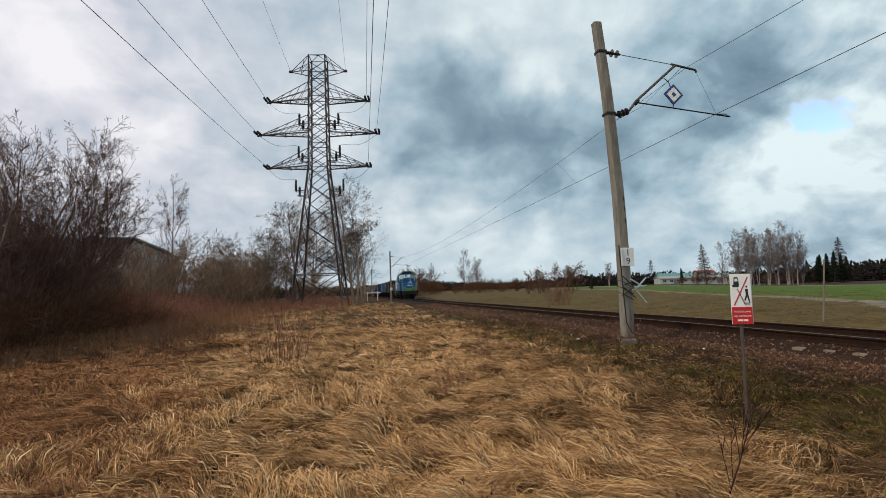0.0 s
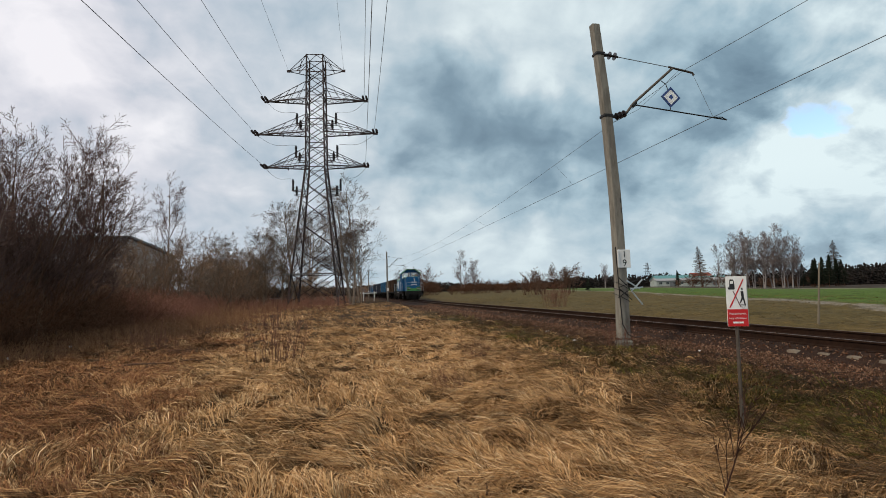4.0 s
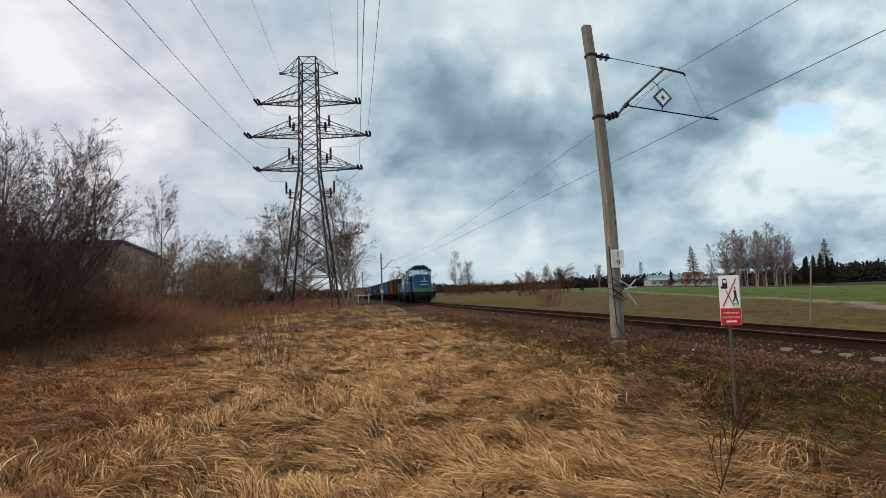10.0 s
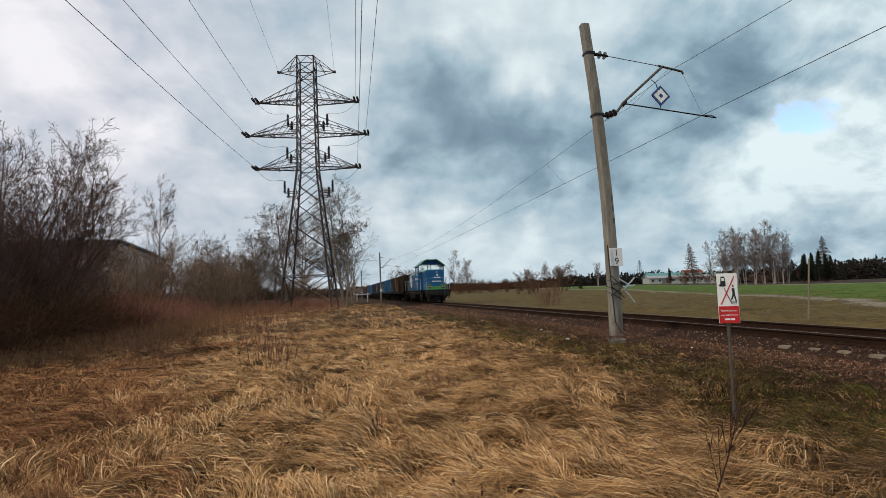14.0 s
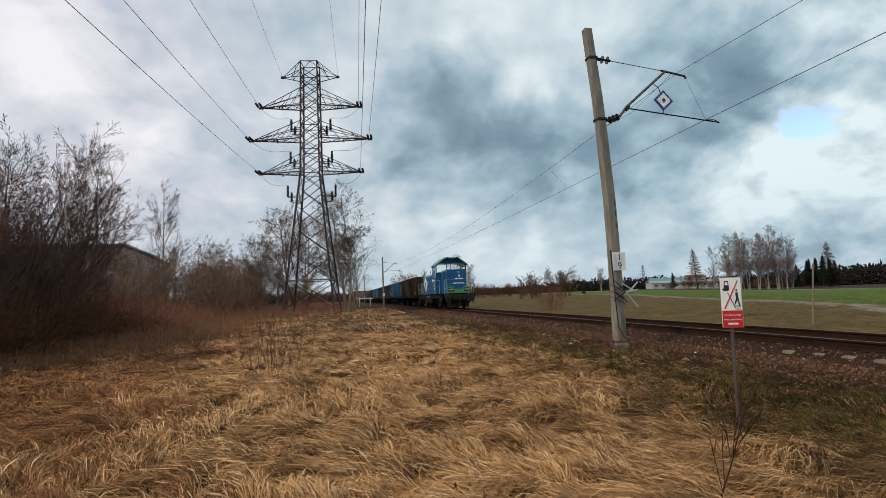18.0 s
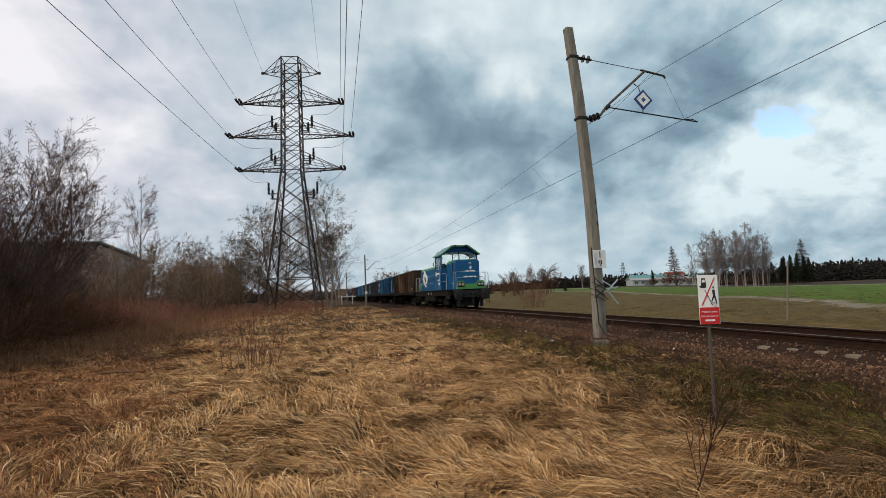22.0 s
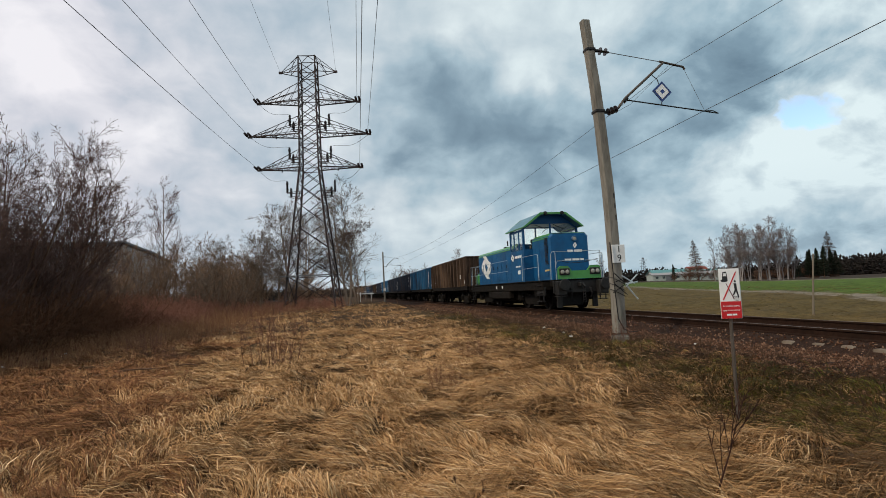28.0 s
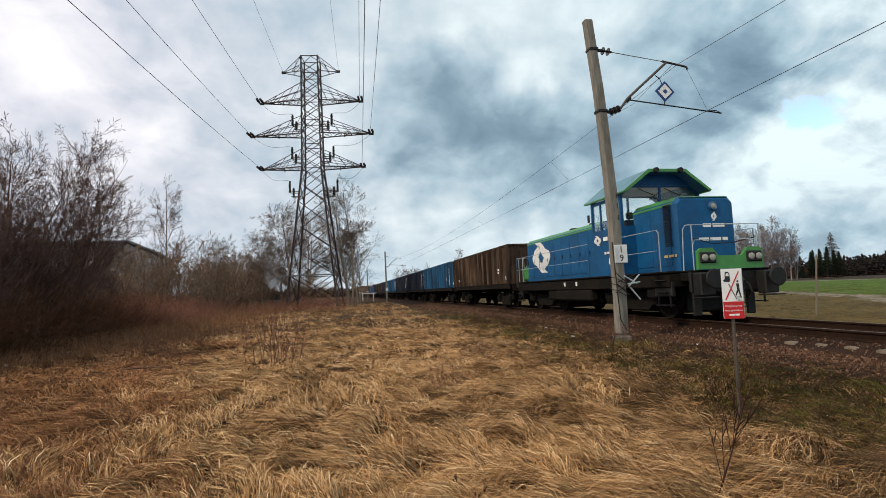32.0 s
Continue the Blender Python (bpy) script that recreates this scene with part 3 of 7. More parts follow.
def bogie(parent, y, base, r, heavy):
    b = new("bogie")
    b.parent = parent
    b.matrix_basis = pose(0, y, 0)
    for sx in (-1, 1):
        m = Mesh()
        h = base / 2 + (0.55 if heavy else 0.35)
        z0 = r + 0.02
        prof = [(-h, z0 - 0.05), (-h, z0 + 0.22), (-h * 0.55, z0 + 0.28), (-0.4, z0 + 0.12), (0.4, z0 + 0.12), (h * 0.55, z0 + 0.28), (h, z0 + 0.22), (h, z0 - 0.05), (h * 0.6, z0 - 0.02), (0.70, z0 - 0.34), (-0.70, z0 - 0.34), (-h * 0.6, z0 - 0.02)]
        m.prism(prof, 0, sx * 1.0 - 0.05, sx * 1.0 + 0.05)
        part("side_frame", m, M["frame"], b)
        for sy in (-1, 1):
            a = Mesh().box(sx * 1.10 - 0.10, sx * 1.10 + 0.10, sy * base / 2 - 0.17, sy * base / 2 + 0.17, r - 0.18, r + 0.17, 0.03)
            a.lathe([(0.13, -0.03), (0.13, 0.05), (0.09, 0.07)], (sx * 1.20, sy * base / 2, r), 0, 12)
            part("axle_box", a, M["frame"], b)
            for dy in ((-0.26, 0.26) if heavy else (0.0,)):
                s = Mesh()
                for k in range(5):
                    s.lathe([(0.075, -0.016), (0.085, 0.0), (0.075, 0.016)], (sx * 1.09, sy * base / 2 + dy, r + 0.02 + 0.045 * k + (0.16 if not heavy else 0.0)), 2, 10)
                part("spring", s, M["black"], b)
            k = Mesh().box(sx * 0.78 - 0.06, sx * 0.78 + 0.06, sy * (base / 2 - r - 0.09) - 0.04, sy * (base / 2 - r - 0.09) + 0.04, r - 0.25, r + 0.15, 0.015)
            part("brake_shoe", k, M["black"], b)
    part("bolster", Mesh().box(-1.0, 1.0, -0.22, 0.22, r - 0.05, r + 0.3, 0.03), M["frame"], b)
    for sy in (-1, 1):
        wheelset(parent, y + sy * base / 2, r)
    return b


def buffers(parent, y, face):
    """A pair of buffers with their heads at y + face * 0.55; face is -1 or 1."""
    for sx in (-1, 1):
        m = Mesh()
        prof = [(0.17, 0.0), (0.17, 0.03), (0.105, 0.04), (0.105, 0.30), (0.085, 0.30), (0.085, 0.48), (0.20, 0.50), (0.245, 0.525), (0.22, 0.548), (0.05, 0.55)]
        m.lathe([(a, face * h) for a, h in prof], (sx * 0.875, y, 1.03), 1, 20)
        part("buffer", m, M["black"], parent, smooth=True)
    m = Mesh()
    m.box(-0.09, 0.09, min(y, y + face * 0.22), max(y, y + face * 0.22), 0.95, 1.11, 0.02)
    m.tube([(0, y + face * 0.2, 1.03), (0, y + face * 0.34, 1.03), (0, y + face * 0.42, 0.95), (0, y + face * 0.36, 0.88)], 0.032, 8)
    part("draw_hook", m, M["black"], parent)
    m = Mesh()
    for k in range(5):
        z = 0.86 - 0.11 * k
        w = 0.05
        m.tube([(-w, y + face * 0.36, z), (w, y + face * 0.36, z), (w, y + face * 0.36, z - 0.1), (-w, y + face * 0.36, z - 0.1), (-w, y + face * 0.36, z)], 0.014, 6)
    part("screw_coupling", m, M["black"], parent)
    for sx in (-0.42, 0.42):
        m = Mesh().tube([(sx, y, 0.9), (sx, y + face * 0.10, 0.86), (sx * 1.03, y + face * 0.16, 0.66), (sx * 0.95, y + face * 0.10, 0.52)], 0.024, 8)
        part("brake_hose", m, M["black"], parent)


def hrail(parent, pts, r=0.014, name="handrail", material=None, label=""):
    return part(name, Mesh().tube(pts, r, 8), material or M["rail_grey"], parent, label, True)


def bars(parent, x0, x1, y0, y1, z0, z1, rows, material, plane, name="lettering"):
    """Writing that cannot be shown: plain bars. plane: the axis that the writing faces along, and its place on it."""
    axis, at, out = plane
    m = Mesh()
    for row, (words) in enumerate(rows):
        h = (z1 - z0) / len(rows)
        za, zb = z1 - (row + 0.8) * h, z1 - (row + 0.2) * h
        tot = sum(words) + 0.25 * (len(words) - 1)
        p = 0
        for wd in words:
            a, b = p / tot, (p + wd) / tot
            p += wd + 0.25
            if axis == 0:
                m.box(min(at, at + out), max(at, at + out), y0 + (y1 - y0) * a, y0 + (y1 - y0) * b, za, zb)
            else:
                m.box(x0 + (x1 - x0) * a, x0 + (x1 - x0) * b, min(at, at + out), max(at, at + out), za, zb)
    return part(name, m, material, parent, "pale painted bars of writing")


def emblem(parent, yc, zc, s, x, plane, wide=1.0):
    """The large two-swash emblem as plain shapes; plane 0 faces across, 1 faces ahead."""
    up = [(-0.45, 1.0), (0.0, 0.98), (0.2, 0.74), (0.32, 0.54), (0.62, 0.32), (0.70, -0.05), (0.50, -0.5), (0.10, -0.85), (0.03, -0.45), (0.22, -0.05), (0.0, 0.33), (-0.15, 0.70)]
    up = [(a * wide, b) for a, b in up]
    m = Mesh()
    for k in (1, -1):
        poly = [(yc + k * -a * s, zc + k * b * s) for a, b in up]
        if plane == 0:
            m.prism(poly, 0, x - 0.004, x + 0.004)
        else:
            m.prism(poly, 1, x - 0.004, x + 0.004)
    return part("emblem", m, M["white"], parent, "white two-part painted emblem")


def locomotive():
    lo = thing("locomotive", "blue and green diesel shunting locomotive with a raised cab", "locomotive")
    deck = 1.26
    # frame and running boards
    part("underframe", Mesh().box(-1.12, 1.12, 0.18, 12.72, 0.98, deck - 0.05, 0.03).box(-1.46, 1.46, 0.56, 12.34, 0.84, 1.20, 0.03), M["frame"], lo, "grimy dark underframe")
    part("running_board", Mesh().box(-1.5, 1.5, 0.55, 12.35, deck - 0.05, deck, 0.012).box(-1.12, 1.12, 0.13, 0.55, deck - 0.05, deck, 0.012).box(-1.12, 1.12, 12.35, 12.77, deck - 0.05, deck, 0.012), M["frame"], lo)
    for y in (0.19, 12.71):
        part("buffer_beam", Mesh().box(-1.14, 1.14, y - 0.05, y + 0.05, 0.70, deck - 0.052, 0.02), M["black"], lo)
    for sx in (-1, 1):
        part("side_tank", Mesh().box(sx * 1.32 - 0.14, sx * 1.32 + 0.14, 4.9, 8.0, 0.46, 0.84, 0.05), M["frame"], lo)
        part("battery_box", Mesh().box(sx * 1.30 - 0.14, sx * 1.30 + 0.14, 4.9, 6.2, 0.84, 1.20, 0.02), M["frame"], lo)
        for yy in (0.9, 12.1):
            for k, z in enumerate((0.38, 0.72, 1.02)):
                part("step", Mesh().box(sx * 1.38 - 0.12, sx * 1.38 + 0.12, yy - 0.24, yy + 0.24, z, z + 0.03, 0.006), M["black"], lo)
            for dy in (-0.25, 0.25):
                part("step_hanger", Mesh().box(sx * 1.38 - 0.02, sx * 1.38 + 0.02, yy + dy - 0.015, yy + dy + 0.015, 0.36, 1.21), M["black"], lo)
    part("fuel_tank", Mesh().box(-1.15, 1.15, 4.95, 7.9, 0.34, 0.97, 0.08), M["frame"], lo, "grimy fuel tank")
    for yy in (2.9, 10.0):
        part("traction_gear", Mesh().box(-0.62, 0.62, yy - 1.75, yy + 1.75, 0.14, 0.95, 0.06), M["black"], lo)
    for sx in (-1, 1):
        part("sand_box", Mesh().box(sx * 1.22 - 0.16, sx * 1.22 + 0.16, 1.25, 1.75, 0.55, 1.0, 0.05), M["frame"], lo)
        part("rail_guard", Mesh().box(sx * 0.78 - 0.12, sx * 0.78 + 0.12, 0.42, 0.50, 0.10, 0.80, 0.02), M["black"], lo)
        part("end_skirt", Mesh().box(sx * 1.35 - 0.06, sx * 1.35 + 0.06, 0.55, 1.30, 0.62, 1.0, 0.02), M["black"], lo)
        part("valve_chest", Mesh().box(sx * 1.3 - 0.12, sx * 1.3 + 0.12, 8.1, 8.7, 0.5, 0.85, 0.03), M["frame"], lo)
    for yy, s in ((0.0, 1), (12.9, -1)):
        for sx in (-1, 1):
            part("buffer_housing", Mesh().box(sx * 0.90 - 0.20, sx * 0.90 + 0.20, min(yy + s * 0.13, yy - s * 0.18), max(yy + s * 0.13, yy - s * 0.18), 0.62, 1.19, 0.03), M["black"], lo, "black buffer housing")
            part("foot_plate", Mesh().box(sx * 0.92 - 0.22, sx * 0.92 + 0.22, min(yy - s * 0.30, yy + s * 0.1), max(yy - s * 0.30, yy + s * 0.1), 0.57, 0.60, 0.008), M["black"], lo)
    # front hood, with a sloping crown to the cab and a chamfered nose
    def hood(y0, y1, hw, z1, nose):
        c = 0.13
        m = Mesh()
        sec = lambda w, z: [(-w, deck), (w, deck), (w, z - c), (w - c, z), (-w + c, z), (-w, z - c)]
        a, b = sec(hw, z1), sec(hw - 0.06, z1 - 0.07)
        ys = [(y0, b if nose else a), (y0 + 0.10, a), (y1, a)] if nose else [(y0, a), (y1 - 0.1, a), (y1, b)]
        vs = [(x, y, z) for y, s in ys for x, z in s]
        n, fs = 6, []
        for i in range(len(ys) - 1):
            fs += [(i * n + k, i * n + (k + 1) % n, (i + 1) * n + (k + 1) % n, (i + 1) * n + k) for k in range(n)]
        fs += [tuple(range(n)), tuple((len(ys) - 1) * n + k for k in range(n - 1, -1, -1))]
        return m.add(vs, fs)
    hf = part("front_hood", hood(0.90, 2.95, 0.89, 3.24, True), M["blue"], lo, "blue front hood")
    hb = part("rear_hood", hood(4.75, 12.05, 1.02, 3.12, False), M["blue"], lo, "long blue engine hood")
    for par, y0, y1, hw, zt in ((hf, 1.0, 2.9, 0.89, 3.24), (hb, 4.8, 11.95, 1.02, 3.12)):
        for sx in (-1, 1):
            part("roof_edge", Mesh().prism([(sx * (hw + 0.012), zt - 0.155), (sx * (hw - 0.115), zt + 0.008), (sx * (hw - 0.16), zt + 0.008), (sx * (hw + 0.012), zt - 0.20)], 1, y0, y1), M["green"], par, "green painted roof edge")
    # front cross edge of the hood in green
    part("front_edge", Mesh().box(-0.73, 0.73, 0.93, 1.05, 3.225, 3.252, 0.006), M["palegreen"], hf)
    # doors on the hood sides
    for sx in (-1, 1):
        for k in range(9):
            y = 4.95 + k * 0.78
            part("hood_door", Mesh().box(min(sx * 1.02, sx * 1.034), max(sx * 1.02, sx * 1.034), y + 0.03, y + 0.75, 1.42, 2.86, 0.005), M["blue"], hb)
            part("door_handle", Mesh().box(min(sx * 1.034, sx * 1.06), max(sx * 1.034, sx * 1.06), y + 0.66, y + 0.70, 2.05, 2.2, 0.005), M["black"], hb)
        for k in range(2):
            y = 1.15 + k * 0.88
            part("hood_door", Mesh().box(min(sx * 0.89, sx * 0.904), max(sx * 0.89, sx * 0.904), y + 0.03, y + 0.82, 1.42, 2.95, 0.005), M["blue"], hf)
        g = Mesh()
        for k in range(22):
            z = 1.95 + k * 0.052
            g.prism([(sx * 0.902, z), (sx * 0.93, z + 0.006), (sx * 0.902, z + 0.03)], 1, 1.10, 1.42)
        part("louvre", g, M["black"], hf, "dark louvre slats")
    for yy, rr in ((6.6, 0.20), (8.2, 0.26)):
        part("exhaust", Mesh().lathe([(rr, 0), (rr, 0.14), (rr * 0.9, 0.16)], (-0.3, yy, 3.12), 2, 16), M["black"], lo)
    part("roof_fan_cover", Mesh().lathe([(0.62, 0), (0.62, 0.08), (0.50, 0.12)], (0, 10.4, 3.12), 2, 24), M["roofblue"], lo)
    # cab
    cw, y0, y1, zc, zw = 1.35, 2.85, 4.75, 3.66, 3.93
    cab = part("cab", Mesh().box(-cw, cw, y0, y0 + 0.05, deck, 2.72).box(-cw, cw, y1 - 0.05, y1, deck, 2.72)
               .box(-cw, -cw + 0.05, y0 + 0.05, y1 - 0.05, deck, 2.72).box(cw - 0.05, cw, y0 + 0.05, y1 - 0.05, deck, 2.72), M["blue"], lo, "blue driver's cab")
    m = Mesh()
    for sx in (-1, 1):
        for yy in (y0, y1 - 0.09):
            m.box(sx * cw - (0.0 if sx < 0 else 0.09), sx * cw + (0.09 if sx < 0 else 0.0), yy, yy + 0.09, 2.72, zc)
        for yy in (3.44, 4.10):
            m.box(sx * cw - (0.0 if sx < 0 else 0.05), sx * cw + (0.05 if sx < 0 else 0.0), yy, yy + 0.055, 2.72, zc - 0.10)
        m.box(sx * cw - (0.0 if sx < 0 else 0.05), sx * cw + (0.05 if sx < 0 else 0.0), y0 + 0.09, y1 - 0.09, zc - 0.10, zc)
    for yy in (y0, y1 - 0.05):
        m.box(-1.0, 1.0, yy, yy + 0.05, zw - 0.05, zw)
        m.box(-0.035, 0.035, yy, yy + 0.05, 2.72, zw - 0.05)
        for sx in (-1, 1):
            m.prism([(sx * (cw - 0.09), zc), (sx * cw, zc), (sx * 1.0, zw), (sx * 0.92, zw - 0.05)], 1, yy, yy + 0.05)
    part("window_frame", m, M["blue"], cab, "blue window posts")
    gl = M["glass"]
    for yy in (y0 + 0.02, y1 - 0.03):
        for sx in (-1, 1):
            part("windscreen", Mesh().prism([(sx * 0.04, 2.72), (sx * (cw - 0.09), 2.72), (sx * (cw - 0.09), zc), (sx * 0.92, zw - 0.05), (sx * 0.04, zw - 0.05)], 1, yy, yy + 0.008), gl, cab).visible_shadow = False
    for sx in (-1, 1):
        for a, b in ((y0 + 0.09, 3.44), (3.495, 4.10), (4.155, y1 - 0.09)):
            x = sx * (cw - 0.03)
            part("side_window", Mesh().box(x - 0.004, x + 0.004, a, b, 2.72, zc - 0.10), gl, cab).visible_shadow = False
        part("cab_door", Mesh().box(min(sx * cw, sx * (cw + 0.014)), max(sx * cw, sx * (cw + 0.014)), 3.05, 3.68, 1.34, 2.66, 0.005), M["blue"], cab)
        part("mirror", Mesh().box(sx * 1.49 - 0.02, sx * 1.49 + 0.02, 4.60, 4.72, 3.05, 3.30, 0.01), M["black"], cab)
    part("cab_floor", Mesh().box(-cw + 0.05, cw - 0.05, y0 + 0.05, y1 - 0.05, 1.9, 1.95), M["cab_in"], cab)
    part("control_desk", Mesh().box(-1.2, 1.2, y0 + 0.2, y0 + 0.55, 1.95, 2.72, 0.03), M["cab_in"], cab)
    for sx in (-0.5, 0.35):
        part("seat", Mesh().box(sx - 0.2, sx + 0.2, 3.75, 3.90, 2.2, 3.02, 0.05).box(sx - 0.12, sx + 0.12, 3.76, 3.88, 3.04, 3.26, 0.04), M["black"], cab)
    # the roof: flat crown, sloping flanks, visors fore and aft
    rt, rw, ez, ew = 4.34, 0.61, 3.72, 1.45
    out = [(-ew, ez), (-rw, rt), (rw, rt), (ew, ez)]
    inn = [(ew - 0.09, ez), (rw - 0.03, rt - 0.06), (-rw + 0.03, rt - 0.06), (-ew + 0.09, ez)]
    yf, yr = 2.40, 5.06
    roof = part("cab_roof", Mesh().prism(out + inn, 1, yf + 0.05, yr - 0.05), M["roofblue"], lo, "blue-grey pitched cab roof")
    for ya in (yf, yr - 0.05):
        part("visor_edge", Mesh().prism([(-ew - 0.01, ez - 0.015), (-rw - 0.005, rt + 0.012), (rw + 0.005, rt + 0.012), (ew + 0.01, ez - 0.015), (ew - 0.11, ez - 0.015), (rw - 0.04, rt - 0.075), (-rw + 0.04, rt - 0.075), (-ew + 0.11, ez - 0.015)], 1, ya, ya + 0.05), M["green"], roof, "pale green visor edge")
    for sx in (-1, 1):
        part("eave", Mesh().box(min(sx * 1.35, sx * 1.455), max(sx * 1.35, sx * 1.455), yf + 0.05, yr - 0.05, ez - 0.045, ez - 0.004), M["green"], roof)
    for yy in (y0, y1 - 0.04):
        part("gable", Mesh().prism([(-1.02, zw + 0.003), (-rw + 0.05, rt - 0.065), (rw - 0.05, rt - 0.065), (1.02, zw + 0.003)], 1, yy, yy + 0.04), M["blue"], roof, "blue gable above the windscreen")
    part("ceiling_panel", Mesh().box(-0.98, 0.98, y0 + 0.05, y1 - 0.05, zw + 0.002, zw + 0.02), M["cab_in"], roof)
    for sx in (-0.38, 0.42):
        part("roof_lamp", Mesh().lathe([(0.075, 0), (0.085, 0.1), (0.05, 0.12)], (sx, yf - 0.07, rt - 0.03), 1, 12), M["black"], roof)
    for k, (a, b) in enumerate(((-0.75, -0.2), (0.15, 0.65))):
        part("wiper", Mesh().tube([(a, y0 - 0.03, 3.84), (b, y0 - 0.03, 3.62)], 0.012, 6).tube([(b - 0.2, y0 - 0.025, 3.48), (b + 0.15, y0 - 0.025, 3.72)], 0.01, 6), M["black"], cab)
    # nose: lamp, emblem, writing
    lamp = part("nose_lamp", Mesh().lathe([(0.115, 0.04), (0.115, -0.05), (0.10, -0.065), (0.09, -0.05)], (0.22, 0.89, 2.98), 1, 20), M["railblue"], lo, "round nose headlamp", True)
    part("lamp_glass", Mesh().lathe([(0.08, 0), (0.07, -0.012), (0.03, -0.02)], (0.22, 0.845, 2.98), 1, 20), M["lens"], lamp)
    emblem(lo, 0.25, 2.70, 0.12, 0.895, 1)
    bars(lo, -0.10, 0.55, 0, 0, 2.38, 2.54, [[1.0, 1.5]], M["white"], (1, 0.898, -0.006))
    bars(lo, -0.25, 0.62, 0, 0, 2.02, 2.16, [[1.5, 1.6, 0.8]], M["white"], (1, 0.898, -0.006))
    emblem(lo, 10.25, 2.27, 0.68, -1.044, 0, 2.2)
    emblem(lo, 4.37, 2.42, 0.17, -1.37, 0, 2.0)
    bars(lo, 0, 0, 3.15, 3.98, 2.33, 2.53, [[1.0, 0.9, 1.2]], M["white"], (0, -1.37, -0.008))
    bars(lo, 0, 0, 3.30, 3.95, 1.92, 2.04, [[1.2, 1, .6]], M["white"], (0, -1.37, -0.008))
    part("data_panel", Mesh().box(-1.372, -1.366, 3.35, 3.70, 1.62, 1.80), M["white"], lo, "small white data panel")
    bars(lo, 0, 0, 0.95, 1.5, 1.62, 1.74, [[0.3, 1, 0.8]], M["gold"], (0, -0.906, -0.006))
    for yy in (6.9, 5.9):
        part("frame_plate", Mesh().box(-1.474, -1.462, yy, yy + 0.12, 0.98, 1.12), M["white"], lo)
    # light panel across the front
    for y, s in ((0.2, -1), (12.7, 1)):
        poly = [(-0.93, 1.27), (0.93, 1.27), (0.92, 1.72), (0.82, 1.80), (0.50, 1.80), (0.34, 1.60), (-0.34, 1.60), (-0.50, 1.80), (-0.82, 1.80), (-0.92, 1.72)]
        pn = part("light_panel", Mesh().prism(poly, 1, min(y + s * 0.02, y + s * 0.12), max(y + s * 0.02, y + s * 0.12)), M["green"], lo, "green light panel")
        for sx in (-1, 1):
            bx = part("lamp_box", Mesh().box(sx * 0.66 - 0.225, sx * 0.66 + 0.225, min(y + s * 0.10, y + s * 0.16), max(y + s * 0.10, y + s * 0.16), 1.42, 1.70, 0.03), M["black"], pn, "black twin headlamp box")
            for dx in (-0.105, 0.105):
                part("headlamp", Mesh().lathe([(0.085, 0), (0.085, s * 0.02), (0.072, s * 0.03), (0.03, s * 0.034)], (sx * 0.66 + dx, y + s * 0.16, 1.56), 1, 18), M["lens"], bx, "round headlamp lens", True)
    # hand rails
    for y, d in ((0.20, 1), (12.70, -1)):
        for sx in (-1, 1):
            hrail(lo, [(sx * 0.97, y, deck), (sx * 0.97, y, 2.40), (sx * 0.30 - 0.02 * sx, y, 2.40)])
            hrail(lo, [(sx * 0.97, y, 1.85), (sx * 0.86, y + d * 0.06, 2.02), (sx * 0.35, y + d * 0.06, 2.02)], 0.012)
            hrail(lo, [(sx * 0.99, y + d * 0.02, 2.40), (sx * 1.06, y + d * 0.10, 2.40), (sx * 1.10, y + d * 0.16, 2.30), (sx * 1.12, y + d * 0.20, deck)])
            hrail(lo, [(sx * 1.46, y + d * 0.66, deck), (sx * 1.46, y + d * 0.66, 2.28), (sx * 1.46, y + d * 0.75, 2.36)])
        hrail(lo, [(-0.32, y, 2.40), (0.32, y, 2.40)])
        hrail(lo, [(-0.9, y + d * 0.05, 2.06), (-0.3, y + d * 0.12, 1.92), (0.3, y + d * 0.12, 1.94), (0.9, y + d * 0.05, 2.06)], 0.012, "chain", M["black"])
    for sx in (-1, 1):
        for a, b in ((0.95, 2.75), (4.95, 12.35)):
            hrail(lo, [(sx * 1.46, a, 2.36), (sx * 1.46, b, 2.36)], 0.011)
            hrail(lo, [(sx * 1.46, a, 1.82), (sx * 1.46, b, 1.82)], 0.008)
            k = max(2, round((b - a) / 1.5) + 1)
            for i in range(k):
                yy = a + (b - a) * i / (k - 1)
                hrail(lo, [(sx * 1.46, yy, deck), (sx * 1.46, yy, 2.36)], 0.011, "stanchion", M["railblue"])
        hrail(lo, [(sx * 1.48, 2.80, 1.3), (sx * 1.48, 2.80, 2.5)], 0.016)
    for sx in (-1, 1):
        part("equipment_box", Mesh().box(sx * 0.75 - 0.3, sx * 0.75 + 0.3, 12.1, 12.75, deck, 1.95, 0.12), M["green"], lo, "green rounded locker")
    for y, base in ((2.9, 2.6), (10.0, 2.6)):
        bogie(lo, y, base, 0.55, True)
    buffers(lo, 0.13, -1)
    buffers(lo, 12.77, 1)
    VEHICLES.append((lo, 0.0))
    return lo


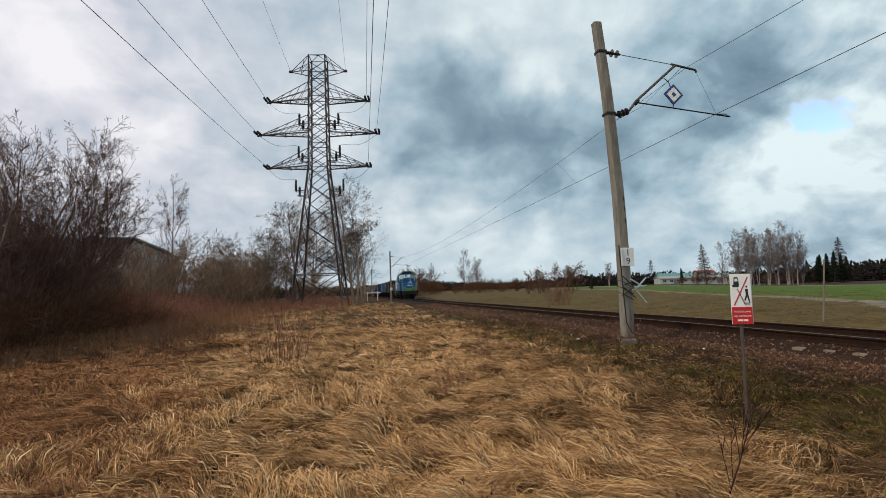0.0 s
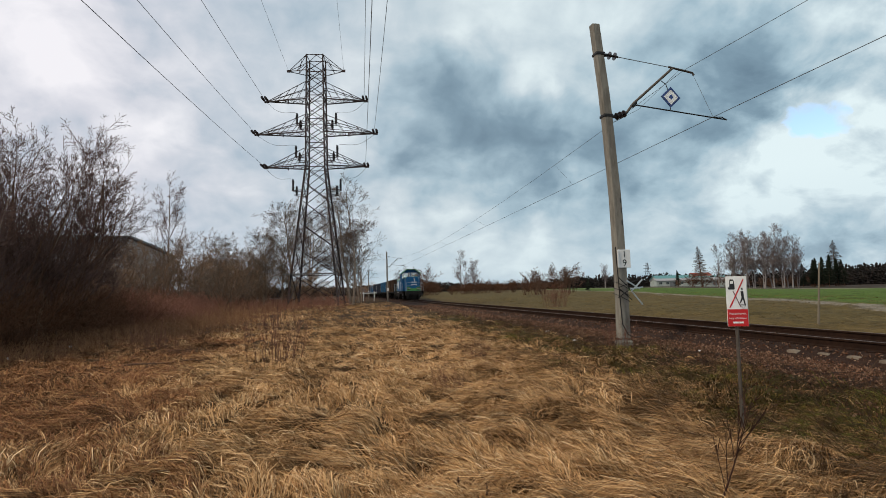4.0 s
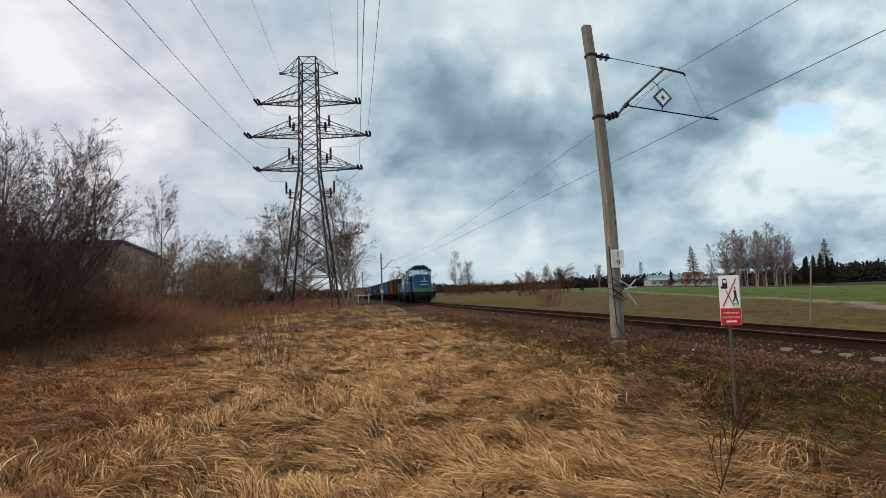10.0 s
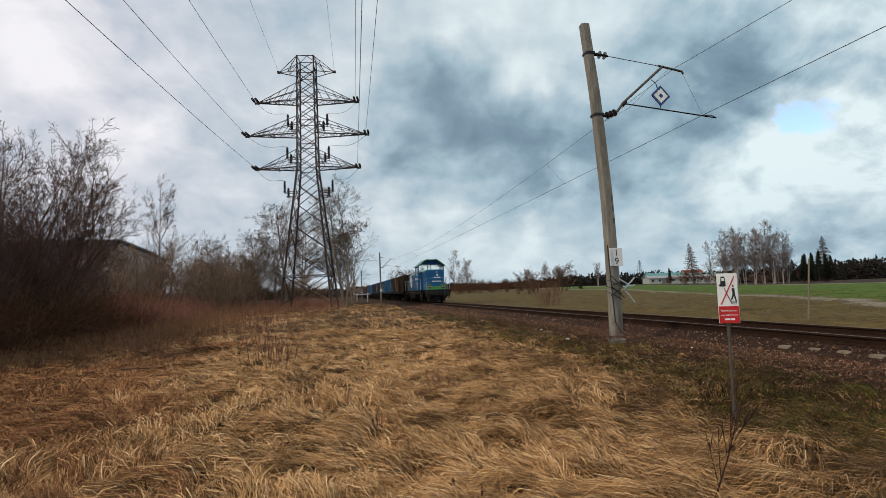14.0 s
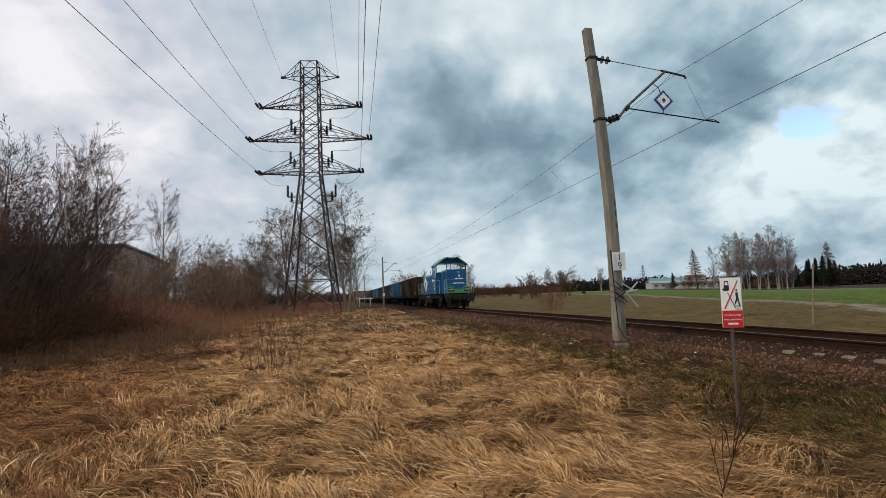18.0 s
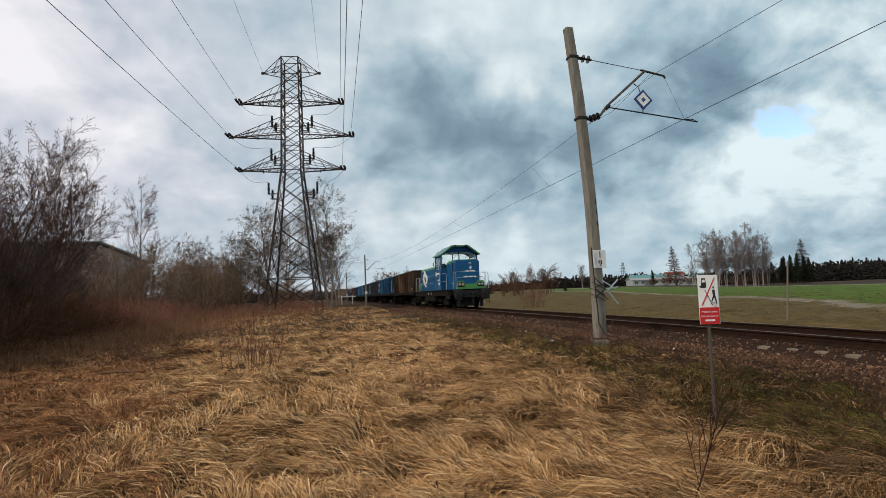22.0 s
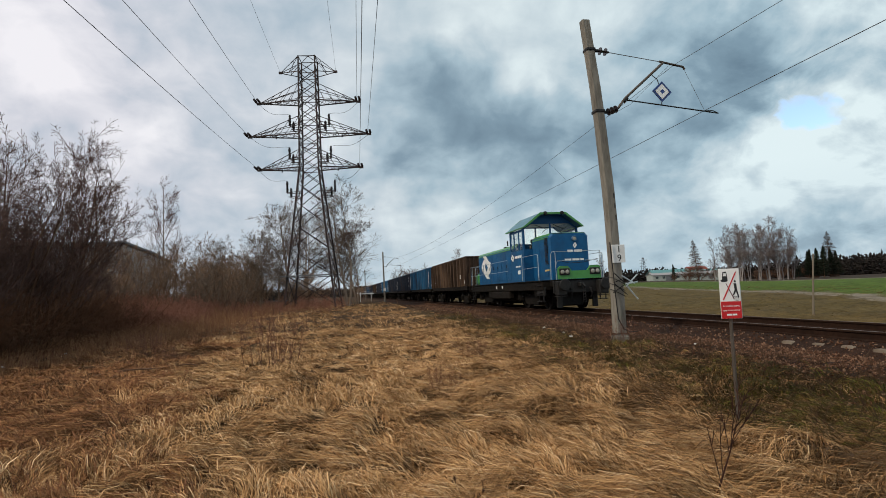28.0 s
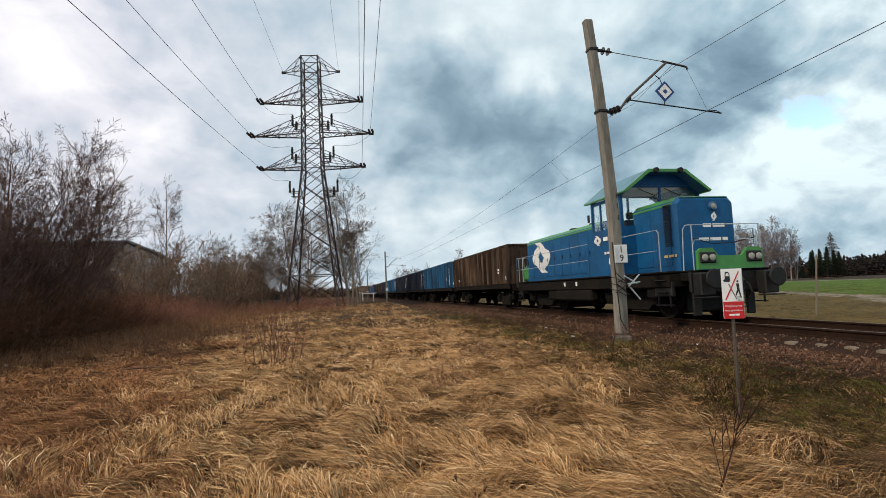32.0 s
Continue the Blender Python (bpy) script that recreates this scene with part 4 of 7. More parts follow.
def wagon(front, paint, label, first):
    """An open high-sided bogie wagon: 14.04 m over the buffers, its body 12.8 m long."""
    w = thing("coal_wagon", label, "freight wagon", group="wagons of the train")
    L, hw, z0, z1 = 12.8, 1.42, 1.22, 3.20
    part("floor_frame", Mesh().box(-1.35, 1.35, 0.02, L - 0.02, 1.02, z0, 0.02).box(-0.2, 0.2, 0.3, L - 0.3, 0.78, 1.02, 0.02), M["frame"], w, "grimy underframe")
    for sx in (-1, 1):
        part("side_wall", Mesh().box(min(sx * hw, sx * (hw - 0.05)), max(sx * hw, sx * (hw - 0.05)), 0.0, L, z0, z1 - 0.06), paint, w)
        part("top_rail", Mesh().box(min(sx * (hw - 0.08), sx * (hw + 0.05)), max(sx * (hw - 0.08), sx * (hw + 0.05)), -0.03, L + 0.03, z1 - 0.10, z1, 0.015), paint, w)
        part("sole_bar", Mesh().box(min(sx * (hw - 0.06), sx * (hw + 0.03)), max(sx * (hw - 0.06), sx * (hw + 0.03)), 0.0, L, 0.98, z0 + 0.04, 0.012), M["frame"], w)
        for k in range(13):
            y = 0.08 + k * (L - 0.16) / 12
            wd = 0.08
            part("post", Mesh().prism([(sx * hw, y - wd), (sx * hw, y + wd), (sx * (hw + 0.16), y + wd * 0.7), (sx * (hw + 0.16), y - wd * 0.7)], 2, z0 + 0.02, z1 - 0.10), paint, w)
        for k in range(4):
            y = 0.08 + (k * 3 + 1) * (L - 0.16) / 12 - 0.15
            part("side_door", Mesh().box(min(sx * (hw + 0.002), sx * (hw + 0.02)), max(sx * (hw + 0.002), sx * (hw + 0.02)), y + 0.28, y + 1.05, z0 + 0.1, z1 - 0.25, 0.005), paint, w)
    for y, s in ((0.0, 1), (L, -1)):
        part("end_wall", Mesh().box(-hw + 0.05, hw - 0.05, min(y, y + s * 0.05), max(y, y + s * 0.05), z0, z1 - 0.06), paint, w)
        for k in range(4):
            x = -1.05 + k * 0.7
            part("end_post", Mesh().box(x - 0.06, x + 0.06, min(y, y - s * 0.09), max(y, y - s * 0.09), 1.02, z1 - 0.05, 0.012), paint, w)
        part("end_rail", Mesh().box(-hw, hw, y - 0.05, y + 0.05, z1 - 0.09, z1 - 0.005, 0.012), paint, w)
        part("head_stock", Mesh().box(-1.30, 1.30, y - 0.06, y + 0.06, 0.84, 1.20, 0.015), M["frame"], w)
        buffers(w, y - s * 0.06, -s)
    for sx in (-1, 1):
        for y in (0.12, L - 0.12):
            part("white_marking", Mesh().box(min(sx * (hw + 0.161), sx * (hw + 0.167)), max(sx * (hw + 0.161), sx * (hw + 0.167)), y - 0.035, y + 0.035, z0 + 0.2, z0 + (1.55 if not first else 0.4)), M["white"], w)
            for k in range(5):
                part("rung", Mesh().tube([(sx * (hw + 0.06), y - 0.16, 1.0 + 0.35 * k), (sx * (hw + 0.06), y + 0.16, 1.0 + 0.35 * k)], 0.012, 5), M["black"], w)
        bars(w, 0, 0, 1.25, 1.95, 1.75, 2.05, [[1.2], [0.8, 0.5]], M["white"], (0, sx * (hw + 0.021), sx * 0.004), "wagon_lettering")
        bars(w, 0, 0, 10.9, 11.5, 1.55, 1.75, [[1.0, 0.6], [0.9]], M["white"], (0, sx * (hw + 0.021), sx * 0.004), "wagon_lettering")
    m = Mesh()
    m.lathe([(0.16, -0.4), (0.18, -0.36), (0.18, 0.36), (0.16, 0.4)], (0.5, L / 2, 0.82), 1, 12)
    part("brake_cylinder", m, M["frame"], w)
    part("load", load_mesh, M["coal"], w, "dark coal load", kind="stuff")
    for y in (1.95, L - 1.95):
        bogie(w, y, 1.8, 0.46, False)
    VEHICLES.append((w, front))
    return w


M["glass"] = glass("cab_glass", (0.96, 0.98, 0.96), 0.0)
M["railblue"] = mat("dark_blue_rail", (0.03, 0.10, 0.20), None, 8, 0.4, bump=0.0)
M["lens"] = mat("headlamp_lens", (0.30, 0.30, 0.26), None, 20, 0.12, bump=0.0, vary=0, coat=0.5)
M["gold"] = mat("yellow_lettering", (0.55, 0.40, 0.14), None, 10, 0.5, bump=0.0)
M["coal"] = mat("coal", (0.012, 0.012, 0.013), (0.028, 0.026, 0.025), 14, 0.7, bump=0.9, bscale=25)

lx, ly = np.meshgrid(np.linspace(-1.36, 1.36, 12), np.linspace(0.06, 12.74, 44))
lz = 2.55 + 0.28 * (1 - (lx / 1.4) ** 2) + 0.10 * waves(lx, ly, 21, 1.3)
k0 = (np.arange(43)[:, None] * 12 + np.arange(11)[None, :]).ravel()
load_mesh = raw_mesh("load", np.stack([lx.ravel(), ly.ravel(), lz.ravel()], 1), np.stack([k0, k0 + 1, k0 + 13, k0 + 12], 1), M["coal"], True)

loco = locomotive()
W0 = 13.62              # loco front to the first wagon's body
makers = [("rust", "rust-brown open coal wagon with ribbed steel sides"), ("wblue", "faded blue open coal wagon with ribbed steel sides"),
          ("wdark", "dark navy open coal wagon, grimy ribbed sides")]
order = [0, 1, 2, 2, 1, 2, 0, 2, 1, 2, 2, 0, 2, 1]
built = {}
for k, kind in enumerate(order):
    key, label = makers[kind]
    off = W0 + 14.04 * k
    if kind not in built:
        built[kind] = wagon(off, M[key], label, kind == 0)
    else:
        c = copy_thing(built[kind], pose(0, 0, 0))
        VEHICLES.append((c, off))
        src = {ob: (r, y) for ob, r, y in ROLLING}
        old = [o for o in built[kind].children_recursive]
        for a, b in zip(old, c.children_recursive):
            if a in src:
                ROLLING.append((b, *src[a]))


def front_at(t):
    for (a, ya), (b, yb) in zip(FRONT, FRONT[1:]):
        if t <= b:
            return ya + (yb - ya) * (t - a) / (b - a)
    return FRONT[-1][1]


def motions():
    """The train rolls towards the camera; its wheels turn with the way it goes."""
    for ob, off in VEHICLES:
        walk(ob, [(t, pose(TRACK_X, y + off, 0)) for t, y in FRONT])
    ts = [i * 0.3 for i in range(107)] + [END]
    for ws, r, y in ROLLING:
        walk(ws, [(t, pose(0, y, r, (FRONT[0][1] - front_at(t)) / r * 180 / pi % 360)) for t in ts])


# ---- overhead line ----


def mast(at, height, lean, bow, detail):
    ms = thing("catenary_mast", "weathered square concrete mast with an overhead line bracket", "mast", at, "masts along the track")
    bw, tw = 0.132, 0.102

    def off(z):
        f = z / height
        return lean * f + bow * 4 * f * (1 - f)

    n = 9
    vs, fs = [], []
    for i in range(n + 1):
        f = i / n
        w = bw + (tw - bw) * f
        c = w * 0.22
        jig = 0.006 * sin(i * 2.1)
        for x, y in ((-w + c, -w), (w - c, -w), (w, -w + c), (w, w - c), (w - c, w), (-w + c, w), (-w, w - c), (-w, -w + c)):
            vs.append((x + off(height * f) + jig, y, height * f))
    for i in range(n):
        fs += [(i * 8 + k, i * 8 + (k + 1) % 8, i * 8 + 8 + (k + 1) % 8, i * 8 + 8 + k) for k in range(8)]
    fs += [tuple(range(7, -1, -1)), tuple(n * 8 + k for k in range(8))]
    part("pole", Mesh().add(vs, fs), M["concrete"], ms, "stained tapered concrete pole")
    part("footing", Mesh().box(-0.17, 0.18, -0.17, 0.17, -0.5, -0.05, 0.04), M["concrete"], ms)
    # two clamps, the tie rod, the tube bracket, the steady arm
    def wide(z):
        return bw + (tw - bw) * z / height
    z1, z2 = 7.09, 5.50
    for z in (z1, z2):
        w = wide(z) + 0.015
        x = off(z)
        part("clamp", Mesh().box(x - w, x + w, -w, w, z - 0.035, z + 0.035, 0.008).box(x + w, x + w + 0.14, -0.04, 0.04, z - 0.03, z + 0.03, 0.008), M["black"], ms)
    def insul(p, q, discs, r):
        p, q = Vector(p), Vector(q)
        m = Mesh()
        m.tube([p, q], 0.03, 8)
        for k in range(discs):
            c = p.lerp(q, (k + 0.5) / discs)
            d = (q - p).normalized() * 0.03
            m.tube([c - d, c - d * 0.2, c + d], [r, r * 0.95, r * 0.3], 12)
        return m
    a1, a2 = off(z1) + wide(z1) + 0.14, off(z2) + wide(z2) + 0.14
    top_end, tip = (1.78, 0, 6.86), (2.34, 0, 6.76)
    part("insulator", insul((a1, 0, z1), (a1 + 0.28, 0, z1 - 0.03), 2, 0.10), M["insul"], ms, "dark ribbed insulator", True)
    part("tie_rod", Mesh().tube([(a1 + 0.28, 0, z1 - 0.03), top_end], 0.010, 6), M["wire"], ms)
    part("insulator", insul((a2, 0, z2), (a2 + 0.30, 0, z2 + 0.11), 3, 0.095), M["insul"], ms, "dark ribbed insulator", True)
    br = part("bracket_tube", Mesh().tube([(a2 + 0.30, 0, z2 + 0.11), (0.60, 0, 5.86), top_end], 0.033, 10), M["postgrey"], ms, "long sloping bracket tube", True)
    part("top_tube", Mesh().tube([(1.66, 0, 6.88), tip, (2.38, 0, 6.69)], 0.028, 8), M["postgrey"], ms)
    part("steady_tube", Mesh().tube([(0.63, 0, 5.83), (3.27, 0, 5.54)], 0.018, 8).tube([(0.57, 0, 5.79), (0.67, 0, 5.89)], 0.05, 8), M["black"], ms)
    part("steady_arm", Mesh().tube([(3.27, 0, 5.54), (3.1, -0.02, 5.60), (2.89, -0.05, 5.58), (2.60, -0.25, 5.50)], 0.012, 6), M["black"], ms)
    part("dropper", Mesh().tube([(2.36, 0, 6.70), (2.86, 0, 5.62)], 0.004, 4), M["wire"], ms)
    part("stay_wire", Mesh().tube([(a2 - 0.05, 0, z2 - 0.14), (0.75, 0, 5.72), (1.95, 0, 6.80)], 0.006, 4), M["wire"], ms)
    if detail:
        # rhombus signal plate: blue border, white field, blue centre
        sg = part("signal_plate", Mesh().box(0, 0.5, -0.012, 0.012, 0, 0.5, 0.004), M["signblue"], ms, "blue and white diamond signal plate", at=pose(1.71, -0.05, 5.36 + 0.10, 0, -45 - 4, 0) @ pose(0, 0, 0))
        sg.matrix_basis = Matrix.Translation((1.62, -0.05, 5.78)) @ Euler((0, radians(-42), 0)).to_matrix().to_4x4() @ Matrix.Diagonal((0.78, 1, 0.78, 1))
        part("white_field", Mesh().box(0.07, 0.43, -0.018, -0.0125, 0.07, 0.43), M["white"], sg)
        part("blue_centre", Mesh().box(0.19, 0.31, -0.022, -0.0185, 0.19, 0.31), M["signblue"], sg)
        part("plate_hook", Mesh().tube([(1.62, -0.02, 5.70), (1.62, -0.04, 5.82)], 0.012, 6).tube([(1.57, -0.04, 6.26), (1.54, -0.02, 6.40), (1.42, 0, 6.50)], 0.012, 6), M["black"], ms)
    zn = 1.70
    yw = -wide(zn) - 0.012
    pl = part("number_plate", Mesh().box(off(zn) - 0.17 + 0.04, off(zn) + 0.17 + 0.04, yw - 0.008, yw + 0.004, zn, zn + 0.44, 0.004), M["white"], ms, "white location plate")
    for ch, dz in (("1", 0.25), ("9", 0.04)):
        cu = bpy.data.curves.new("digit", "FONT")
        cu.body, cu.size, cu.align_x, cu.extrude = ch, 0.23, "CENTER", 0.002
        tmp = bpy.data.objects.new("digit", cu)
        scene.collection.objects.link(tmp)
        me = bpy.data.meshes.new_from_object(tmp.evaluated_get(bpy.context.evaluated_depsgraph_get()))
        bpy.data.objects.remove(tmp)
        me.materials.clear()
        me.materials.append(M["signblack"])
        part("digit", me, None, pl, at=pose(off(zn) + 0.05, yw - 0.011, zn + dz, 90, 0, 0))
    if detail:
        m = Mesh()
        for z in (0.98, 1.12, 1.28):
            w = wide(z) + 0.012
            x = off(z)
            m.tube([(x - w, -w, z + 0.05), (x + w, -w, z - 0.1), (x + w, w, z - 0.05), (x - w, w, z + 0.1), (x - w, -w, z + 0.05)], 0.008, 5)
        for p, q in (((-0.20, 1.46), (0.16, 1.12)), ((-0.22, 1.22), (0.30, 1.40)), ((-0.24, 0.98), (0.22, 1.26)), ((-0.2, 1.2), (0.12, 0.92))):
            m.tube([(p[0] + 0.02, -0.245, p[1]), (q[0] + 0.02, -0.245, q[1])], 0.012, 5)
        part("barbed_binding", m, M["black"], ms, "dark wire binding")
        m = Mesh()
        for p, q in (((0.12, 1.12), (0.42, 1.40)), ((0.16, 1.10), (0.40, 0.80)), ((0.02, 1.38), (0.34, 1.18)), ((0.10, 1.18), (0.42, 1.22))):
            m.tube([(p[0], -0.26, p[1]), (q[0], -0.27, q[1])], 0.018, 5)
        part("pale_stick", m, M["rail_grey"], ms, "pale crossed battens")
        part("earth_cable", Mesh().tube([(-0.20, -0.20, 2.2), (-0.15, -0.205, 1.0), (-0.12, -0.21, 0.35), (0.0, -0.235, 0.10), (0.14, -0.26, 0.03), (0.3, -0.3, 0.04)], 0.014, 6), M["black"], ms, "black earthing cable")
        for z in (2.75, 3.05, 3.3):
            part("old_stencil", Mesh().box(off(z) + 0.06, off(z) + 0.085, -wide(z) - 0.006, -wide(z) + 0.01, z, z + 0.12), M["signblack"], ms)
    return ms


MASTS = [((6.70, 12.0), 7.85, -0.36), ((7.1, 84.5), 7.9, -0.05), ((7.25, 149.0), 7.9, 0.0), ((7.2, 215.0), 7.9, 0.0)]
for k, ((x, y), h, lean) in enumerate(MASTS):
    z = float(ground_z(x, y)) if k else -0.19
    mast(pose(x, y, z), h, lean, 0.12 if k == 0 else 0.0, k == 0)


def sagged(p, q, sag, n=14):
    p, q = Vector(p), Vector(q)
    return [p.lerp(q, i / n) - Vector((0, 0, 4 * sag * (i / n) * (1 - i / n))) for i in range(n + 1)]


ends = [(9.6, -55.0, 5.42)] + [(MASTS[k][0][0] + (2.89, 2.6, 2.6, 2.6)[k], MASTS[k][0][1], 5.42) for k in range(4)]
for name, dz, sag, r, lab in (("contact_wire", 0.0, 0.05, 0.0085, "dark contact wire above the track"), ("messenger_wire", 1.22, 1.0, 0.0065, "sagging messenger wire above the track")):
    wr = thing(name, lab, "overhead wire", kind="structure")
    for a, b in zip(ends, ends[1:]):
        part("span", Mesh().tube(sagged((a[0] - (0.77 if dz else 0), a[1], a[2] + dz), (b[0] - (0.77 if dz else 0), b[1], b[2] + dz), sag), r, 5), M["copper"], wr, smooth=True)
    if dz:
        for a, b in zip(ends, ends[1:]):
            for f in (0.12, 0.31, 0.5, 0.69, 0.88):
                x, y = a[0] + (b[0] - a[0]) * f, a[1] + (b[1] - a[1]) * f
                zc, zm = a[2] - 0.2 * f * (1 - f), a[2] + 1.22 - 4.0 * f * (1 - f)
                part("dropper", Mesh().tube([(x, y, zc), (x - 0.77, y, zm)], 0.004, 4), M["copper"], wr)


# ---- power line tower ----
def tower():
    base_z = 0.0
    tw = thing("power_pylon", "tall rusty lattice steel power line tower with three cross arms", "pylon", pose(-2.33, 53.3, base_z, 0, 0, -8.0))
    H, WA = 24.9, 13.5

    def half(z):
        return 2.35 + (0.92 - 2.35) * z / WA if z < WA else 0.92 + (0.80 - 0.92) * (z - WA) / (H - WA)
    for sx, sy in itertools.product((-1, 1), repeat=2):
        pts = [(sx * half(z), sy * half(z), z) for z in (0.0, WA, H)]
        part("leg", Mesh().angle_bar(pts[0], pts[1], 0.165).angle_bar(pts[1], pts[2], 0.125), M["galv"], tw, "dark riveted leg")
    zs = [0.3, 3.0, 5.6, 8.0, 10.2, 12.0, 13.5, 14.7, 15.9, 17.1, 18.3, 19.5, 20.7, 21.9, 23.1, 24.2]
    for f in range(4):
        m = Mesh()
        ca, sa = cos(f * pi / 2), sin(f * pi / 2)

        def P(u, z, h=None):
            h = half(z) if h is None else h
            x, y = u * h, -h
            return (x * ca - y * sa, x * sa + y * ca, z)
        for k in range(len(zs) - 1):
            a, b = zs[k], zs[k + 1]
            w = 0.070 if a < 12 else 0.060
            m.angle_bar(P(-1, a), P(1, b), w)
            m.angle_bar(P(1, a), P(-1, b), w)
            if k in (1, 6, 8, 10, 12, 14):
                m.angle_bar(P(-1, a), P(1, a), w)
            if a < 9:
                c = (a + b) / 2
                m.angle_bar(P(-1, c), P(-0.5, (a + c) / 2), 0.045)
                m.angle_bar(P(1, c), P(0.5, (a + c) / 2), 0.045)
        part("lattice_face", m, M["galv"], tw, "crossed lattice bracing")
    part("anti_climb_bar", Mesh().box(-2.75, 2.30, -2.30, -2.18, 2.95, 3.07, 0.01), M["wire"], tw, "pale horizontal guard beam")
    arms = [(13.65, 4.95), (17.0, 5.85), (20.35, 4.90)]
    tips = []
    for z, L in arms:
        for sx in (-1, 1):
            m = Mesh()
            t = (sx * L, 0, z)
            for sy in (-1, 1):
                h = half(z)
                m.angle_bar((sx * h, sy * h, z), t, 0.095)
                m.angle_bar((sx * h, sy * h, z + 1.75), t, 0.055)
                m.angle_bar((sx * h, sy * h, z + 0.85), t, 0.04)
                for k in range(1, 5):
                    f, g = k / 5, (k - 1) / 5
                    lo_ = (sx * (h + (L - h) * f), sy * h * (1 - f), z)
                    hi_ = (sx * (h + (L - h) * g), sy * h * (1 - g), z + 1.75 * (1 - g))
                    m.angle_bar(lo_, hi_, 0.038)
                    m.angle_bar(lo_, (lo_[0], -lo_[1], z), 0.035)
                    m.angle_bar((lo_[0], sy * h * (1 - f), z), (sx * (h + (L - h) * g), -sy * h * (1 - g), z), 0.04)
            m.box(t[0] - 0.22, t[0] + 0.22, -0.12, 0.12, z - 0.1, z + 0.06)
            part("cross_arm", m, M["galv"], tw, "tapering lattice cross arm")
            for u in (0.55,):
                part("arm_weight", Mesh().tube([(sx * L * u, -0.3, z), (sx * L * u, -0.3, z - 0.35)], [0.04, 0.07], 6), M["insul"], tw)
            tips.append(t)
    m = Mesh()
    for k in range(4):
        c = [(-0.8, -0.8), (0.8, -0.8), (0.8, 0.8), (-0.8, 0.8)]
        (xa, ya), (xb, yb) = c[k], c[(k + 1) % 4]
        m.angle_bar((xa, ya, 24.85), (xb, yb, 24.85), 0.055)
        m.angle_bar((xa, ya, 24.85), (0, 0, 25.15), 0.04)
    part("top_frame", m, M["galv"], tw)
    for sx in (-1, 1):
        m = Mesh()
        t = (sx * 2.75, 0, 23.45)
        for sy in (-1, 1):
            m.angle_bar((sx * 0.8, sy * 0.8, 23.3), t, 0.06)
            m.angle_bar((sx * 0.8, sy * 0.8, 24.85), t, 0.05)
            m.angle_bar((sx * 0.8, sy * 0.8, 24.85), (sx * 1.8, sy * 0.4, 23.4), 0.04)
            m.angle_bar((sx * 1.3, sy * 0.6, 24.4), (sx * 1.8, -sy * 0.4, 23.4), 0.04)
        m.box(t[0] - 0.15, t[0] + 0.15, -0.1, 0.1, 23.38, 23.58)
        part("earth_wire_arm", m, M["galv"], tw)
    # strings of insulators towards the line, posts at the cable heads, jumper loops
    for t in tips:
        sx = 1 if t[0] > 0 else -1
        for dx in (-0.16, 0.16):
            m = Mesh()
            for k in range(7):
                m.tube([(t[0] + dx, -0.35 - k * 0.14, t[2] + 0.02), (t[0] + dx, -0.30 - k * 0.14, t[2] + 0.02)], [0.12, 0.05], 10)
            m.tube([(t[0] + dx, 0, t[2]), (t[0] + dx, -1.4, t[2] + 0.02)], 0.02, 6)
            part("insulator_string", m, M["insul"], tw, smooth=True)
    for (z, L), zp, xp in zip(arms, (11.3, 14.7, 18.0), (2.25, 1.95, 1.85)):
        for sx in (-1, 1):
            m = Mesh()
            h = half(zp)
            for sy in (-0.5, 0.5):
                m.angle_bar((sx * h * 0.9, sy * h, zp), (sx * (xp + 0.15), sy * 0.5, zp), 0.06)
                m.angle_bar((sx * h * 0.9, sy * h, zp - 0.5), (sx * (xp - 0.1), sy * 0.5, zp - 0.45), 0.06)
            part("post_bracket", m, M["galv"], tw)
            m = Mesh()
            for q, z0, hgt in ((0.08, zp, 1.15), (-0.28, zp - 0.45, 0.9)):
                m.tube([(sx * (xp + q), 0, z0), (sx * (xp + q), 0, z0 + hgt)], 0.09, 10)
                for k in range(8):
                    zz = z0 + 0.12 + k * (hgt - 0.2) / 8
                    m.tube([(sx * (xp + q), 0, zz), (sx * (xp + q), 0, zz + 0.05)], [0.15, 0.08], 10)
            part("post_insulator", m, M["insul"], tw, "dark ribbed post insulator")
            p, q = Vector((sx * (L + 0.1), -0.2, z - 0.05)), Vector((sx * (xp + 0.08), 0, zp + 1.15))
            pts = []
            for i in range(13):
                f = i / 12
                c = p.lerp(q, f)
                c.z = p.z + (q.z - p.z) * f ** 2.2 - 1.0 * sin(pi * f) ** 1.2 * (1 - 0.35 * f)
                pts.append(c)
            part("jumper_loop", Mesh().tube(pts, 0.016, 5), M["wire"], tw)
    return tw, tips


pylon, tips = tower()
TP = pylon.matrix_basis
for t, z in [(t, 0.02) for t in tips] + [((sx * 2.75, 0, 23.5), 0.0) for sx in (-1, 1)]:
    a = TP @ Vector((t[0], -1.4 if t[2] < 23 else 0, t[2] + z))
    b = Vector((a.x - 8.6, a.y - 230, a.z + 2.0))
    earth = t[2] > 23
    thing("power_line" if not earth else "earth_wire", "thin aluminium conductor hanging from the lattice tower", "cable", group="conductors of the power line",
          mesh=Mesh().tube(sagged(a, b, 5.4 if not earth else 4.2, 40), 0.016 if not earth else 0.010, 5), material=M["wire"], smooth=True)


